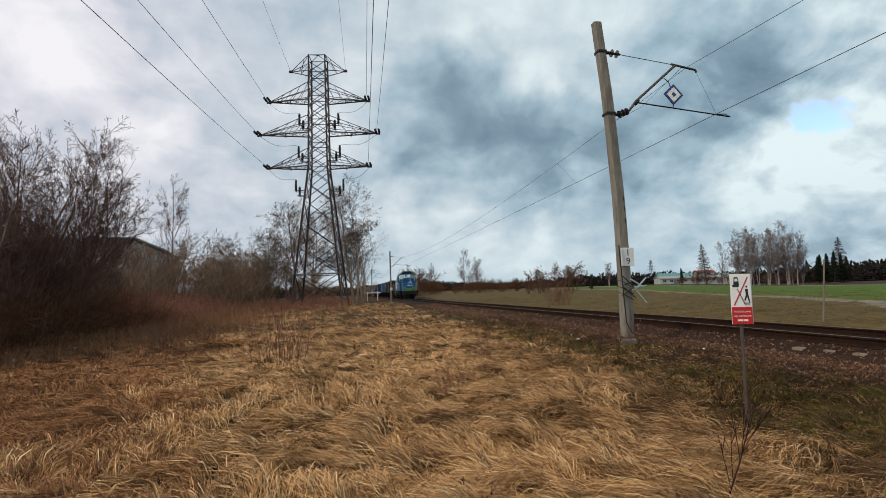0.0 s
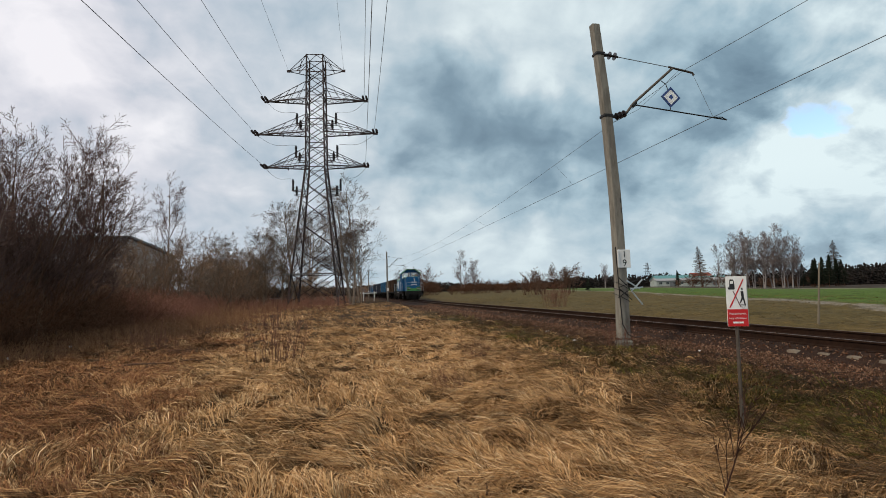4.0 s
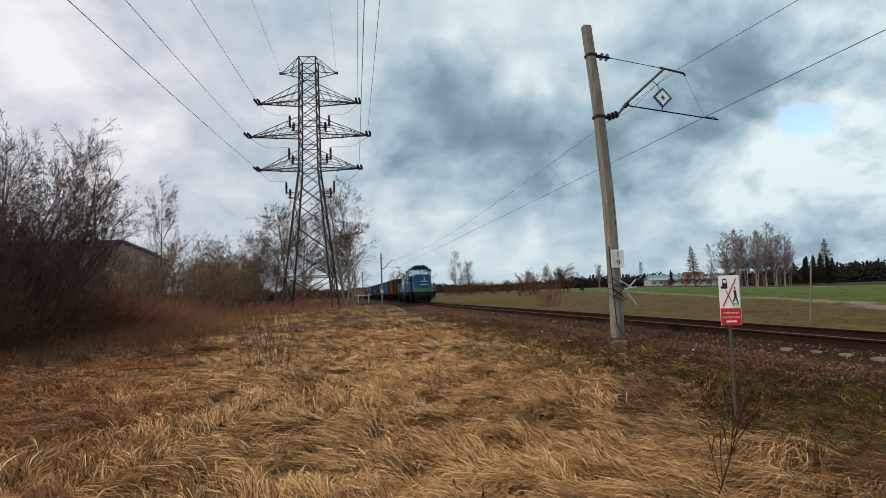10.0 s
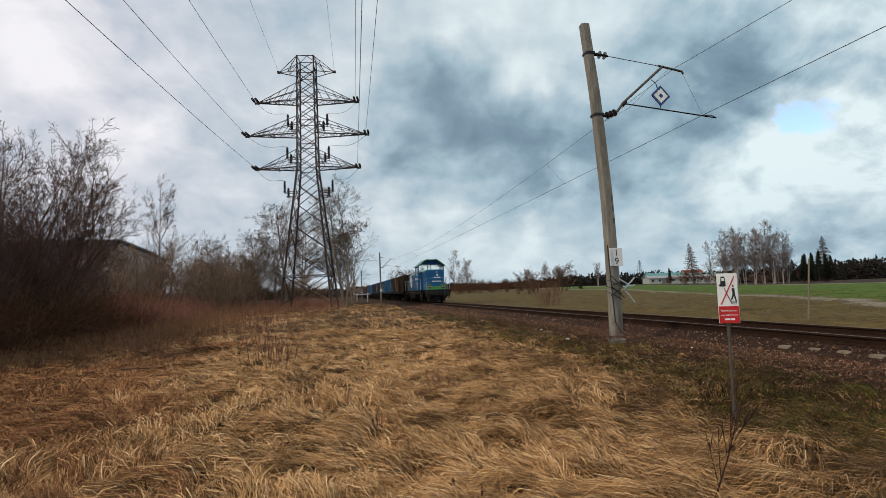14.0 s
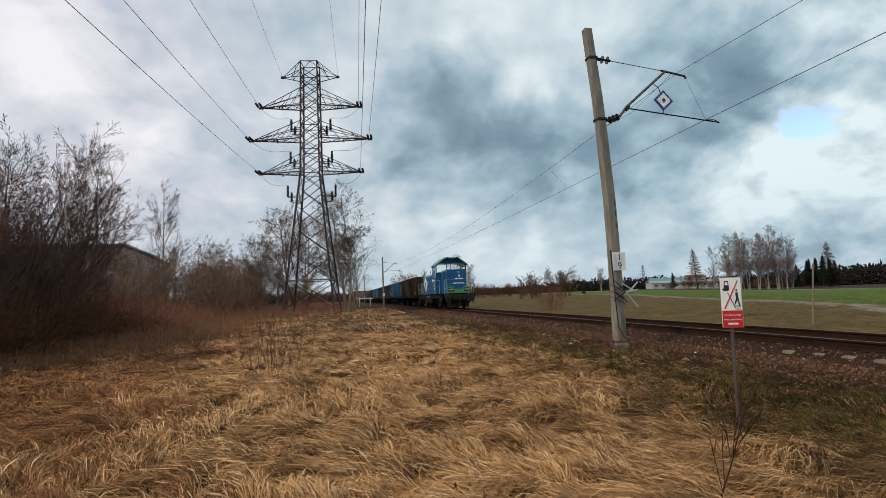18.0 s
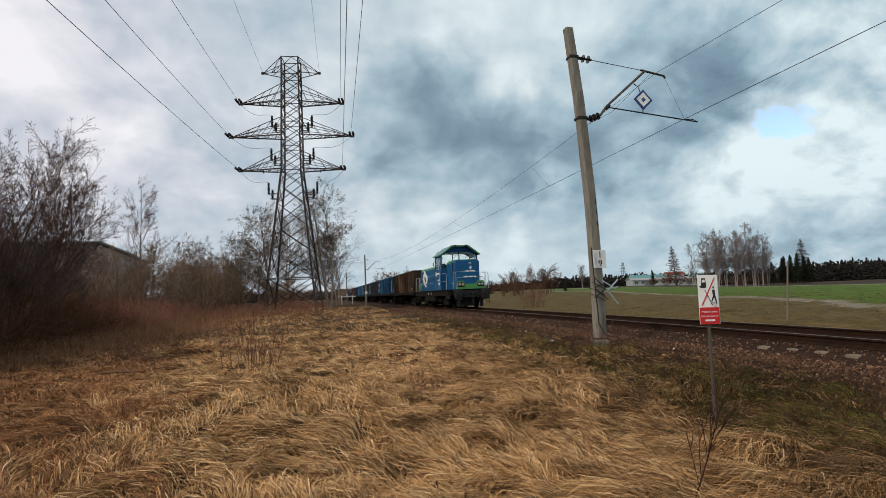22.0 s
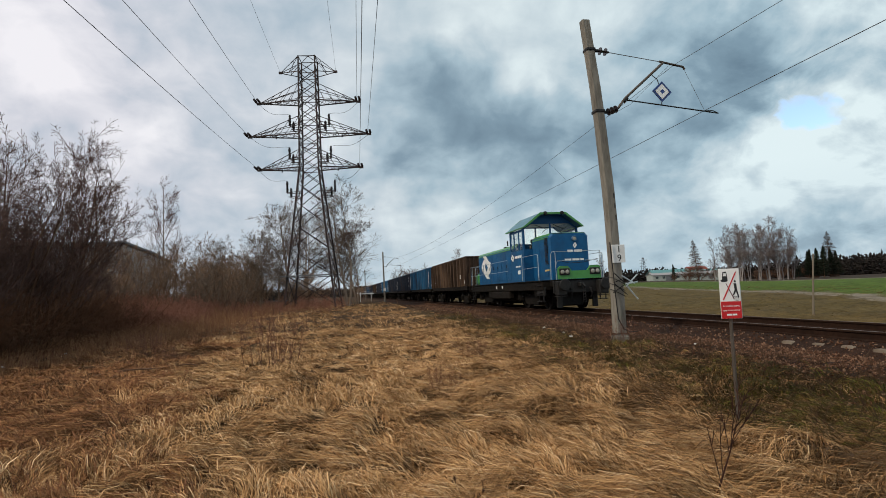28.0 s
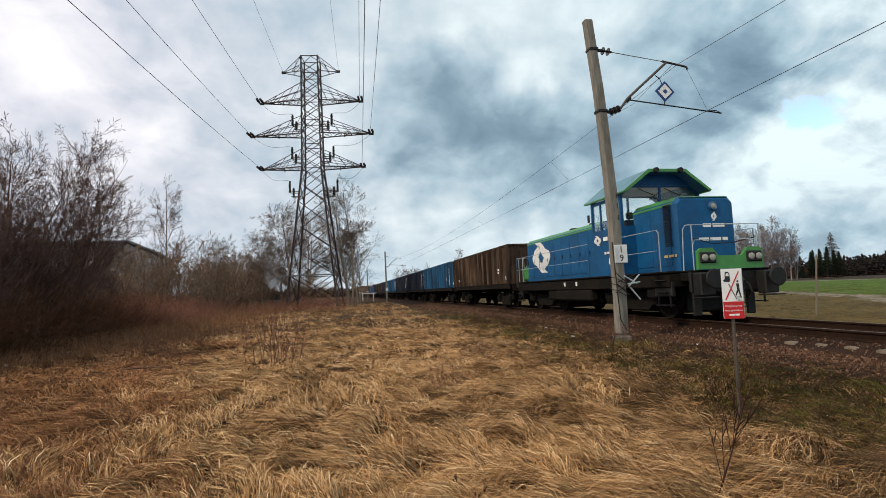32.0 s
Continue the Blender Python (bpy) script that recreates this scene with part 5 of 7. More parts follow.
# ---- warning sign ----
def warning_sign():
    sg = thing("warning_sign", "white and red no-crossing sign on a grey steel post", "sign", pose(4.425, 5.41, float(ground_z(4.425, 5.41)), 0, 0.6, -14))
    z0 = 0.56 - sg.matrix_basis.translation.z
    part("post", Mesh().tube([(0, 0, -0.3), (0, 0, z0 + 0.45)], 0.019, 10), M["postgrey"], sg, "rusty grey post")
    bd = part("board", Mesh().box(-0.115, 0.115, -0.034, -0.026, z0, z0 + 0.57, 0.003), M["white"], sg, "white sheet board")
    part("red_panel", Mesh().box(-0.113, 0.113, -0.0375, -0.0343, z0 + 0.002, z0 + 0.195), M["red"], bd, "red text panel")
    part("edge_strip", Mesh().box(0.1153, 0.119, -0.036, -0.024, z0, z0 + 0.57), M["rail_grey"], bd)
    y = -0.0352

    def flat(poly, mt, name, yy=y, th=0.0012):
        return part(name, Mesh().prism([(a, b + z0) for a, b in poly], 1, yy - th, yy), mt, bd)
    k = M["signblack"]
    # a train front, crossed red strokes, the walking pictogram and track lines
    flat([(-0.075, 0.50), (-0.07, 0.535), (-0.03, 0.535), (-0.022, 0.50), (-0.018, 0.43), (-0.03, 0.42), (-0.085, 0.42), (-0.10, 0.44), (-0.078, 0.45)], k, "train_pictogram")
    flat([(-0.066, 0.485), (-0.063, 0.518), (-0.034, 0.518), (-0.03, 0.485)], M["white"], "pictogram_window", y - 0.0016, 0.001)
    flat([(-0.09, 0.215), (-0.075, 0.215), (0.085, 0.535), (0.072, 0.535)], M["red"], "stroke", y - 0.003)
    flat([(-0.045, 0.40), (-0.035, 0.40), (0.045, 0.22), (0.033, 0.22)], M["sign_dark"], "stroke", y - 0.0026)
    flat([(0.048, 0.425), (0.062, 0.44), (0.075, 0.425), (0.062, 0.408)], k, "pictogram_head")
    flat([(0.045, 0.40), (0.075, 0.40), (0.08, 0.33), (0.098, 0.24), (0.085, 0.235), (0.066, 0.31), (0.04, 0.26), (0.03, 0.27), (0.052, 0.33)], k, "walking_pictogram")
    for i in range(4):
        flat([(0.03 + 0.008 * i, 0.25 - 0.014 * i), (0.095, 0.25 - 0.014 * i), (0.095, 0.246 - 0.014 * i), (0.03 + 0.008 * i, 0.246 - 0.014 * i)], k, "track_line")
    for i, (w, words) in enumerate(((0.16, "Przejście przez"), (0.18, "tory zabronione"), (0.10, "-"))):
        zz = z0 + 0.135 - 0.05 * i
        if words == "-":
            m = Mesh()
            m.box(-0.055, 0.005, y - 0.0045, y - 0.003, zz, zz + 0.020).box(0.012, 0.058, y - 0.0045, y - 0.003, zz, zz + 0.020)
            part("small_line", m, M["white"], bd)
            continue
        cu = bpy.data.curves.new("text_line", "FONT")
        cu.body, cu.size, cu.align_x, cu.extrude = words, 0.030, "CENTER", 0.0006
        tmp = bpy.data.objects.new("text_line", cu)
        scene.collection.objects.link(tmp)
        me = bpy.data.meshes.new_from_object(tmp.evaluated_get(bpy.context.evaluated_depsgraph_get()))
        bpy.data.objects.remove(tmp)
        me.materials.clear()
        me.materials.append(M["white"])
        part("text_line", me, None, bd, at=pose(0, y - 0.0035, zz, 90, 0, 0))
    for zz in (0.12, 0.42):
        part("bracket", Mesh().box(-0.05, 0.05, -0.026, 0.03, z0 + zz - 0.012, z0 + zz + 0.012, 0.003), M["postgrey"], sg)


M["sign_dark"] = mat("faded_red_stroke", (0.12, 0.03, 0.05), None, 8, 0.5, bump=0.0)
warning_sign()

# plain field post beyond the track, and a low white barrier ahead
px_, py_ = 17.35, 16.95
thing("field_post", "weathered grey wooden field post", "post", pose(px_, py_, float(ground_z(px_, py_)) - 0.1), mesh=Mesh().tube([(0, 0, 0), (0.11, -0.02, 1.25), (0.21, -0.04, 2.35)], [0.036, 0.032, 0.028], 8), material=M["wood"], smooth=True)
fx, fy = 3.3, 72.0
fz = float(ground_z(fx, fy))
ba = thing("white_barrier", "low white painted barrier of a crossing", "barrier", pose(fx, fy, fz))
for x in (-0.45, 0.95):
    part("barrier_post", Mesh().box(x - 0.05, x + 0.05, -0.05, 0.05, -0.2, 1.2, 0.01), M["white"], ba)
part("barrier_rail", Mesh().box(-0.85, 1.35, -0.10, -0.07, 0.95, 1.05, 0.01), M["white"], ba)


# ---- plants ----
def seg_mesh(name, segs, material, sides=3, finest=None):
    """Thin tapering tubes from rows of (x0 y0 z0 x1 y1 z1 r0 r1)."""
    s = np.array(segs, float)
    p, q, r0, r1 = s[:, 0:3], s[:, 3:6], s[:, 6], s[:, 7]
    d = q - p
    d /= np.linalg.norm(d, axis=1)[:, None] + 1e-9
    ref = np.where(np.abs(d[:, 2:3]) < 0.9, np.array([[0, 0, 1.0]]), np.array([[1.0, 0, 0]]))
    u = np.cross(d, ref)
    u /= np.linalg.norm(u, axis=1)[:, None] + 1e-9
    w = np.cross(d, u)
    n = len(s)
    if sides == 2:
        # the finest twigs: narrow strips, each turned its own way
        a = np.random.RandomState(n).uniform(0, pi, n)[:, None]
        o = u * np.cos(a) + w * np.sin(a)
        v = np.stack([p - o * r0[:, None], p + o * r0[:, None], q + o * r1[:, None], q - o * r1[:, None]], 1)
        return v.reshape(-1, 3), (np.arange(n) * 4)[:, None] + np.arange(4)[None]
    v = np.empty((n, 2 * sides, 3))
    for k in range(sides):
        a = 2 * pi * k / sides
        o = u * cos(a) + w * sin(a)
        v[:, k] = p + o * r0[:, None]
        v[:, sides + k] = q + o * r1[:, None]
    base = (np.arange(n) * 2 * sides)[:, None]
    f = np.concatenate([base + np.array([[k, (k + 1) % sides, sides + (k + 1) % sides, sides + k]]) for k in range(sides)], 0)
    if finest is not None and len(finest):
        v2, f2 = seg_mesh("", finest, None, 2)
        return raw_mesh(name, np.concatenate([v.reshape(-1, 3), v2]), np.concatenate([f, f2 + n * 2 * sides]), material, True)
    return raw_mesh(name, v.reshape(-1, 3), f, material, True)


def grow(g, p, d, length, r, level, spec, out):
    """One branch with its side branches. spec: a row for each level: pieces, children, length ratio, spread, lift, wander."""
    pieces, kids, ratio, spread, lift, wander = spec[level]
    p, d = Vector(p), Vector(d).normalized()
    rmin = spec[-1]
    step_l = length / pieces
    marks = sorted(g.uniform(0.18, 1.0) for _ in range(kids)) if level + 2 < len(spec) else []
    done = 0
    for i in range(pieces):
        d = (d + Vector((g.gauss(0, wander), g.gauss(0, wander), g.gauss(0, wander) + lift))).normalized()
        q = p + d * step_l
        a, b = r * (1 - 0.8 * i / pieces), r * (1 - 0.8 * (i + 1) / pieces)
        out.append((level, (*p, *q, max(a, rmin), max(b, rmin))))
        while done < len(marks) and marks[done] <= (i + 1) / pieces:
            f = marks[done] * pieces - i
            o = p.lerp(q, min(max(f, 0), 1))
            s = Vector((g.gauss(0, 1), g.gauss(0, 1), g.gauss(0, 1)))
            s = (s - d * s.dot(d)).normalized()
            nd = d * cos(spread) + s * sin(spread)
            grow(g, o, nd, length * ratio * g.uniform(0.7, 1.15) * (1.15 - 0.5 * marks[done]), max(b * 0.6, rmin), level + 1, spec, out)
            done += 1
        p = q
    return out


def woody(name, seed, stems, spec, height, r, lean, label, category, wood, twig, cut=1, group="", pale=None, bud=0.0):
    """A bare shrub or tree: its stems and limbs are one part, its fine crown another."""
    g = random.Random(seed)
    th = thing(name, label, category, group=group)
    fine, finest = [], []
    for k in range(stems):
        out = []
        a = 2 * pi * k / stems + g.uniform(-0.5, 0.5)
        t = lean * g.uniform(0.3, 1.2)
        o = (cos(a) * 0.25 * min(stems - 1, 3) * g.random(), sin(a) * 0.25 * min(stems - 1, 3) * g.random(), -0.15)
        grow(g, o, (cos(a) * t, sin(a) * t, 1), height * g.uniform(0.72, 1.05), r * g.uniform(0.75, 1.1), 0, spec, out)
        main = [s for l, s in out if l < cut]
        part("trunk" if stems < 4 else "stem", Mesh().tube([main[0][:3]] + [s[3:6] for s in main], [main[0][6]] + [s[7] for s in main], 6), pale if pale and k % 3 == 1 else wood, th, smooth=True)
        fine += [s for l, s in out if l == cut]
        finest += [s for l, s in out if l > cut]
        if bud:
            # swollen buds along the last twigs
            for l, s in out:
                if l == len(spec) - 2:
                    v = Vector(s[3:6]) - Vector(s[:3])
                    o = Vector(s[3:6])
                    e = o + v.normalized() * bud * 4.5
                    finest.append((*o, *e, bud, bud * 0.5))
    part("crown", seg_mesh("crown", fine, twig, 3, finest), None, th, "fine bare twigs")
    return th


def spread_copies(src, spots, scale=(0.85, 1.15), squash=1.0):
    """Copies of the given plants at the spots (x, y, height scale); the sources take the first ones."""
    g = random.Random(len(spots) * 7 + 1)
    used = set()
    for i, spot in enumerate(spots):
        x, y = spot[:2]
        s = spot[2] if len(spot) > 2 else g.uniform(*scale)
        k = spot[3] if len(spot) > 3 else i % len(src)
        m = pose(x, y, float(ground_z(x, y)), g.uniform(-3, 3), g.uniform(-3, 3), g.uniform(0, 360))
        ob = src[k]
        if k in used:
            ob = copy_thing(ob, m)
        else:
            used.add(k)
            ob.matrix_basis = m
        ob.scale = (s * squash, s * squash, s)
    for k, ob in enumerate(src):
        if k not in used:
            ob.location = (-45 - 3 * k, 60, 0)


g = random.Random(31)
M["darktwig"] = mat("dark_red_twigs", (0.055, 0.026, 0.019), (0.035, 0.018, 0.014), 7, 0.9, bump=0.1, vary=0.2)
M["darkred"] = mat("dark_bramble_bark", (0.115, 0.054, 0.029), (0.070, 0.034, 0.019), 7, 0.9, bump=0.1, vary=0.25)
M["bushtwig"] = mat("brown_bush_twigs", (0.27, 0.170, 0.110), (0.175, 0.112, 0.073), 6, 0.9, bump=0.1, vary=0.3)
M["palestem"] = mat("pale_stem_bark", (0.24, 0.19, 0.15), (0.15, 0.11, 0.085), 6, 0.9, bump=0.2, vary=0.25)
# tall thicket: many upright stems
SH = [(7, 12, 0.46, 0.62, 0.05, 0.07), (5, 8, 0.44, 0.60, 0.08, 0.10), (3, 8, 0.32, 0.80, 0.06, 0.14), (2, 0, 0, 0, 0.05, 0.18), 0.0062]
tall = [woody("tall_shrub", 100 + k, 5, SH, 7.4, 0.074, 0.44, "tall bare grey-brown shrub with dense fine budding twigs", "shrub", M["bark"], M["twig" if k != 2 else "bark"], 1, "thicket beside the meadow", M["palestem"] if k % 2 else None, bud=0.0105) for k in range(5)]
spots = []
for i in range(64):
    y = 15.5 + (i % 32) * 1.05 + g.uniform(-0.6, 0.6)
    edge = -10.5 if y < 24 else -10.5 - (y - 24) * 0.34
    depth = g.uniform(0.0, 2.2) if i < 32 else g.uniform(3.0, 12.0)
    if i >= 32 and (y > 25 or i % 3 == 0):
        continue
    s = (1.0 if y < 22 else max(0.44, 1.0 - (y - 22) * 0.042)) * g.uniform(0.82, 1.08)
    if i < 32 and y > 27.5 and (i % 2 if y < 37 else i % 3):
        continue
    s *= 0.90 if i >= 32 else 1.0
    if (edge - depth) / y < -0.6:
        s *= 0.84
    spots.append((edge - depth, y, s))
spread_copies(tall, spots)
# undergrowth and brambles in front of and under it
LOW = [(4, 8, 0.55, 0.7, 0.0, 0.16), (3, 5, 0.55, 0.75, 0.0, 0.2), (2, 0, 0, 0, -0.02, 0.25), 0.0042]
low = [woody("low_shrub", 140 + k, 9, LOW, 2.3, 0.016, 0.75, "low tangled red-brown undergrowth shrub", "shrub", M["darkred"], M["darkred"], 1, "undergrowth of the thicket") for k in range(4)]
spots = []
for i in range(110):
    y = 15.0 + 40 * ((i % 55) / 55) ** 1.25 + g.uniform(-0.5, 0.5)
    edge = -9.6 if y < 26 else -9.6 - (y - 26) * 0.28
    spots.append((edge - (g.uniform(0, 1.6) if i < 55 else g.uniform(1.6, 7)), y, g.uniform(0.7, 1.25)))
spread_copies(low, spots)
reds = [woody("red_thicket_shrub", 150 + k, 10, LOW, 2.2, 0.013, 0.55, "dense red-brown bare shrub at the thicket's edge", "shrub", M["redbark"], M["redbark"], 1, "red-brown shrubs before the tower") for k in range(2)]
spots = []
for i in range(80):
    y = 29 + 28 * ((i * 0.618) % 1.0)
    f = (i * 0.414) % 1.0
    x0 = -9.4 - (y - 26) * 0.27
    spots.append((x0 + f * (1.5 + 0.24 * (y - 28)), y, g.uniform(0.6, 1.1) * (1.05 - 0.4 * f)))
for i in range(34):
    y = 42 + 17 * ((i * 0.618) % 1.0)
    spots.append((-0.19 * y + 0.20 * y * ((i * 0.414) % 1.0), y, g.uniform(0.35, 0.65)))
spread_copies(reds, spots)
# bushes farther along the meadow, up to and past the lattice tower
MID = [(5, 8, 0.5, 0.6, 0.05, 0.12), (3, 6, 0.55, 0.65, 0.04, 0.15), (3, 3, 0.5, 0.7, 0.02, 0.18), (2, 0, 0, 0, 0.0, 0.2), 0.010]
mid = [woody("bare_bush", 170 + k, 5, MID, 5.6, 0.05, 0.42, "bare rounded brown bush at the meadow's edge", "bush", M["bark"], M["bushtwig" if k != 1 else "bud"], 1, "bushes round the lattice tower") for k in range(3)]
spots = []
for i in range(46):
    f = i / 46
    y = 44 + 40 * ((i * 0.618) % 1.0)
    x = -15.5 + 10.0 * ((i * 0.414) % 1.0) - 0.10 * (y - 44) - 1.5
    size = g.uniform(0.78, 1.18) * (0.8 if x > -9 else 1.0)
    if x / y < -0.275:
        x, size = y * g.uniform(-0.27, -0.07), size * g.uniform(0.5, 0.8)
    if y < 56 and x > -7.5:
        y += 14
    spots.append((x, y, size))
spots += [(-(0.30 + 0.011 * k) * (40 + (k * 7) % 12), 40 + (k * 7) % 12, g.uniform(0.78, 1.0)) for k in range(13)]
spots += [(-4.0, 66, 0.55), (-1.5, 68, 0.5), (-7, 58, 0.7), (-7.6, 55, 0.45), (-9.0, 50, 0.6), (1.0, 70, 0.45), (-3, 62, 0.4), (3.5, 84, 0.5), (1.0, 90, 0.7), (4.0, 120, 0.9)]
spread_copies(mid, spots)

TREE = [(8, 28, 0.34, 0.72, 0.03, 0.04), (4, 9, 0.46, 0.60, 0.08, 0.09), (3, 7, 0.36, 0.75, 0.04, 0.14), (2, 0, 0, 0, 0.02, 0.18), 0.0088]
birchlike = [woody("bare_tree", 201 + k, 1 + k, TREE, 12.2, 0.13, 0.08, "slender bare tree hung with small brown catkins", "tree", M["palestem"], M["bud" if k else "twig"], 1, bud=0.020) for k in range(2)]
spread_copies(birchlike, [(1.0, 59.5, 1.0, 1), (-6.6, 61.5, 0.78, 0), (-0.6, 62.5, 0.85, 0), (-11.2, 58.0, 0.55, 1), (2.2, 66, 0.7, 1), (-5.0, 59, 0.82, 1), (-9.4, 66, 0.68, 0), (-4.0, 70, 0.9, 1), (-7.6, 56, 0.6, 1)], squash=1.2)
slim = copy_thing(birchlike[0], pose(-14.2, 47.5, float(ground_z(-14.2, 47.5)), 0, 0, 70))
slim.scale = (0.62, 0.62, 0.98)


# ---- grass ----
def blades(name, bx, by, ang, length, rise, width, droop, tone, material, seed):
    """Bent grass blades, each a strip of three pieces, on the ground at (bx, by), lying towards ang."""
    r = np.random.RandomState(seed)
    n = len(bx)
    dx, dy = np.cos(ang), np.sin(ang)
    side = r.normal(0, 0.22, n)
    z0 = ground_z(bx, by) - 0.01
    rows = []
    for s, wf in ((0.0, 1.0), (0.34, 0.95), (0.70, 0.7)):
        run = length * (s ** 1.15) * droop
        hgt = rise * np.sin(np.minimum(s * 2.75, 3.0))
        cx = bx + dx * run - dy * side * length * s * s
        cy = by + dy * run + dx * side * length * s * s
        cz = z0 + hgt
        w = width * wf * 0.5
        tw = r.uniform(-0.6, 0.6, n)
        rows.append(np.stack([cx - dy * w, cy + dx * w, cz + tw * w], 1))
        rows.append(np.stack([cx + dy * w, cy - dx * w, cz - tw * w], 1))
    run = length * droop
    hgt = rise * 0.28
    rows.append(np.stack([bx + dx * run - dy * side * length, by + dy * run + dx * side * length, z0 + np.maximum(hgt, 0.015)], 1))
    v = np.stack(rows, 1).reshape(-1, 3)
    b = (np.arange(n) * 7)[:, None]
    tri = np.concatenate([b + np.array([[i, j, k]]) for i, j, k in ((0, 1, 3), (0, 3, 2), (2, 3, 5), (2, 5, 4), (4, 5, 6))], 0)
    me = raw_mesh(name, v, tri, material, False)
    c = np.ones((n * 7, 4), np.float32)
    c[:, :3] = np.repeat(tone, 7)[:, None] * np.array([[1.0, 0.97, 0.92]]) ** np.repeat(2 * (1 - tone), 7)[:, None]
    me.color_attributes.new("tone", "FLOAT_COLOR", "POINT").data.foreach_set("color", c.ravel())
    return me


STRAW = island_mat("dry_straw", [(0.085, 0.038, 0.013), (0.27, 0.134, 0.049), (0.46, 0.254, 0.106), (0.60, 0.372, 0.178), (0.32, 0.162, 0.062), (0.76, 0.54, 0.31)], 0.75, True)
MOSSY = island_mat("green_and_dry_blades", [(0.105, 0.088, 0.011), (0.16, 0.092, 0.024), (0.075, 0.080, 0.009), (0.24, 0.138, 0.045), (0.030, 0.015, 0.007), (0.075, 0.060, 0.010), (0.040, 0.020, 0.008)], 0.75, True)
GREEN = island_mat("fresh_green_blades", [(0.085, 0.102, 0.008), (0.13, 0.135, 0.013), (0.060, 0.068, 0.007), (0.19, 0.135, 0.026), (0.22, 0.138, 0.040)], 0.7, True)
BROWN = island_mat("brown_dead_grass", [(0.078, 0.030, 0.013), (0.175, 0.072, 0.030), (0.28, 0.130, 0.052), (0.41, 0.225, 0.10), (0.14, 0.052, 0.024), (0.30, 0.145, 0.058)], 0.8, True)
STALK = island_mat("red_brown_stalks", [(0.15, 0.070, 0.042), (0.22, 0.11, 0.060), (0.32, 0.18, 0.09), (0.18, 0.085, 0.055)], 0.8)
FIELD = island_mat("field_grass", [(0.115, 0.073, 0.024), (0.17, 0.108, 0.038), (0.08, 0.062, 0.018), (0.21, 0.14, 0.052)], 0.8, True)
r = np.random.RandomState(12)


def comb(x, y):
    """The way the flattened grass lies."""
    return 2.5 + 1.35 * waves(x, y, 41, 3.4) + 0.8 * waves(x, y, 43, 1.2)


def meadow_limit(x, y):
    w = 0.5 * waves(x, y, 11, 5.0)
    left = np.where(y < 26, -9.0, -9.0 - (y - 26) * 0.28) + 0.4 * w
    right = 4.7 - 0.6 * w + 0.4 * step(6, 14, y) - 0.5 * step(7.5, 4.4, y) + 0.8 * step(20, 60, y)
    return (x > left) & (x < right)


def tufts(n_tuft, per, ymin, ymax, power, spread, lmin, lmax, rise, width, seed, mask, xr=(-12, 8), wide=1.25):
    q = np.random.RandomState(seed)
    y = ymin + (ymax - ymin) * q.rand(n_tuft) ** power
    half = np.maximum(2.5, y * wide)
    x = q.uniform(-1, 1, n_tuft) * half + 0.18 * y
    keep = mask(x, y) & (x > xr[0]) & (x < xr[1])
    x, y = x[keep], y[keep]
    a0 = comb(x, y) + q.normal(0, 0.35, len(x))
    size = q.uniform(0.6, 1.3, len(x))
    shade = 0.92 + q.normal(0, 0.30, len(x)) + 0.44 * waves(x, y, 49, 0.9) + 0.16 * waves(x, y, 50, 4.5) - 0.50 * step(2.9, 4.4, x + 0.4 * waves(x, y, 83, 1.5)) * step(16, 6, y)
    k = np.repeat(np.arange(len(x)), per)
    n = len(k)
    bx, by = x[k] + q.normal(0, spread, n) * size[k], y[k] + q.normal(0, spread, n) * size[k]
    ang = a0[k] + q.normal(0, 0.20, n)
    ln = q.uniform(lmin, lmax, n) * size[k]
    rs = rise * size[k] * q.uniform(0.4, 1.3, n)
    wd = width * (1 + by / 9.0) * q.uniform(0.7, 1.3, n)
    return bx, by, ang, ln, rs, wd, q.uniform(0.85, 1.05, n), np.clip(shade[k] + q.normal(0, 0.10, n), 0.16, 1.35)


def straw_part(x, y):
    return meadow_limit(x, y) & (x + 1.6 * waves(x, y, 47, 4.0) > -2.2 - 0.10 * y)


def brown_part(x, y):
    return meadow_limit(x, y) & (x + 1.6 * waves(x, y, 47, 4.0) < -1.2 - 0.10 * y)


for lawn, stuff, seed in ((straw_part, STRAW, 0), (brown_part, BROWN, 100)):
    for args in ((7200, 28, 3.0, 11.0, 1.0, 0.09, 0.20, 0.48, 0.115, 0.0040, 51 + seed, lawn),
                 (5400, 19, 10.0, 24.0, 1.0, 0.13, 0.28, 0.60, 0.115, 0.0050, 52 + seed, lawn, (-12, 8), 0.9),
                 (2800, 12, 22.0, 60.0, 1.2, 0.32, 0.3, 0.7, 0.15, 0.0052, 53 + seed, lawn, (-18, 8), 0.6)):
        thing("meadow_grass", "long straw-coloured dead grass combed flat on the ground" if not seed else "red-brown dead grass and weeds matted on the ground", "grass", kind="stuff",
              mesh=blades("meadow_grass", *tufts(*args), stuff, 60 + seed))
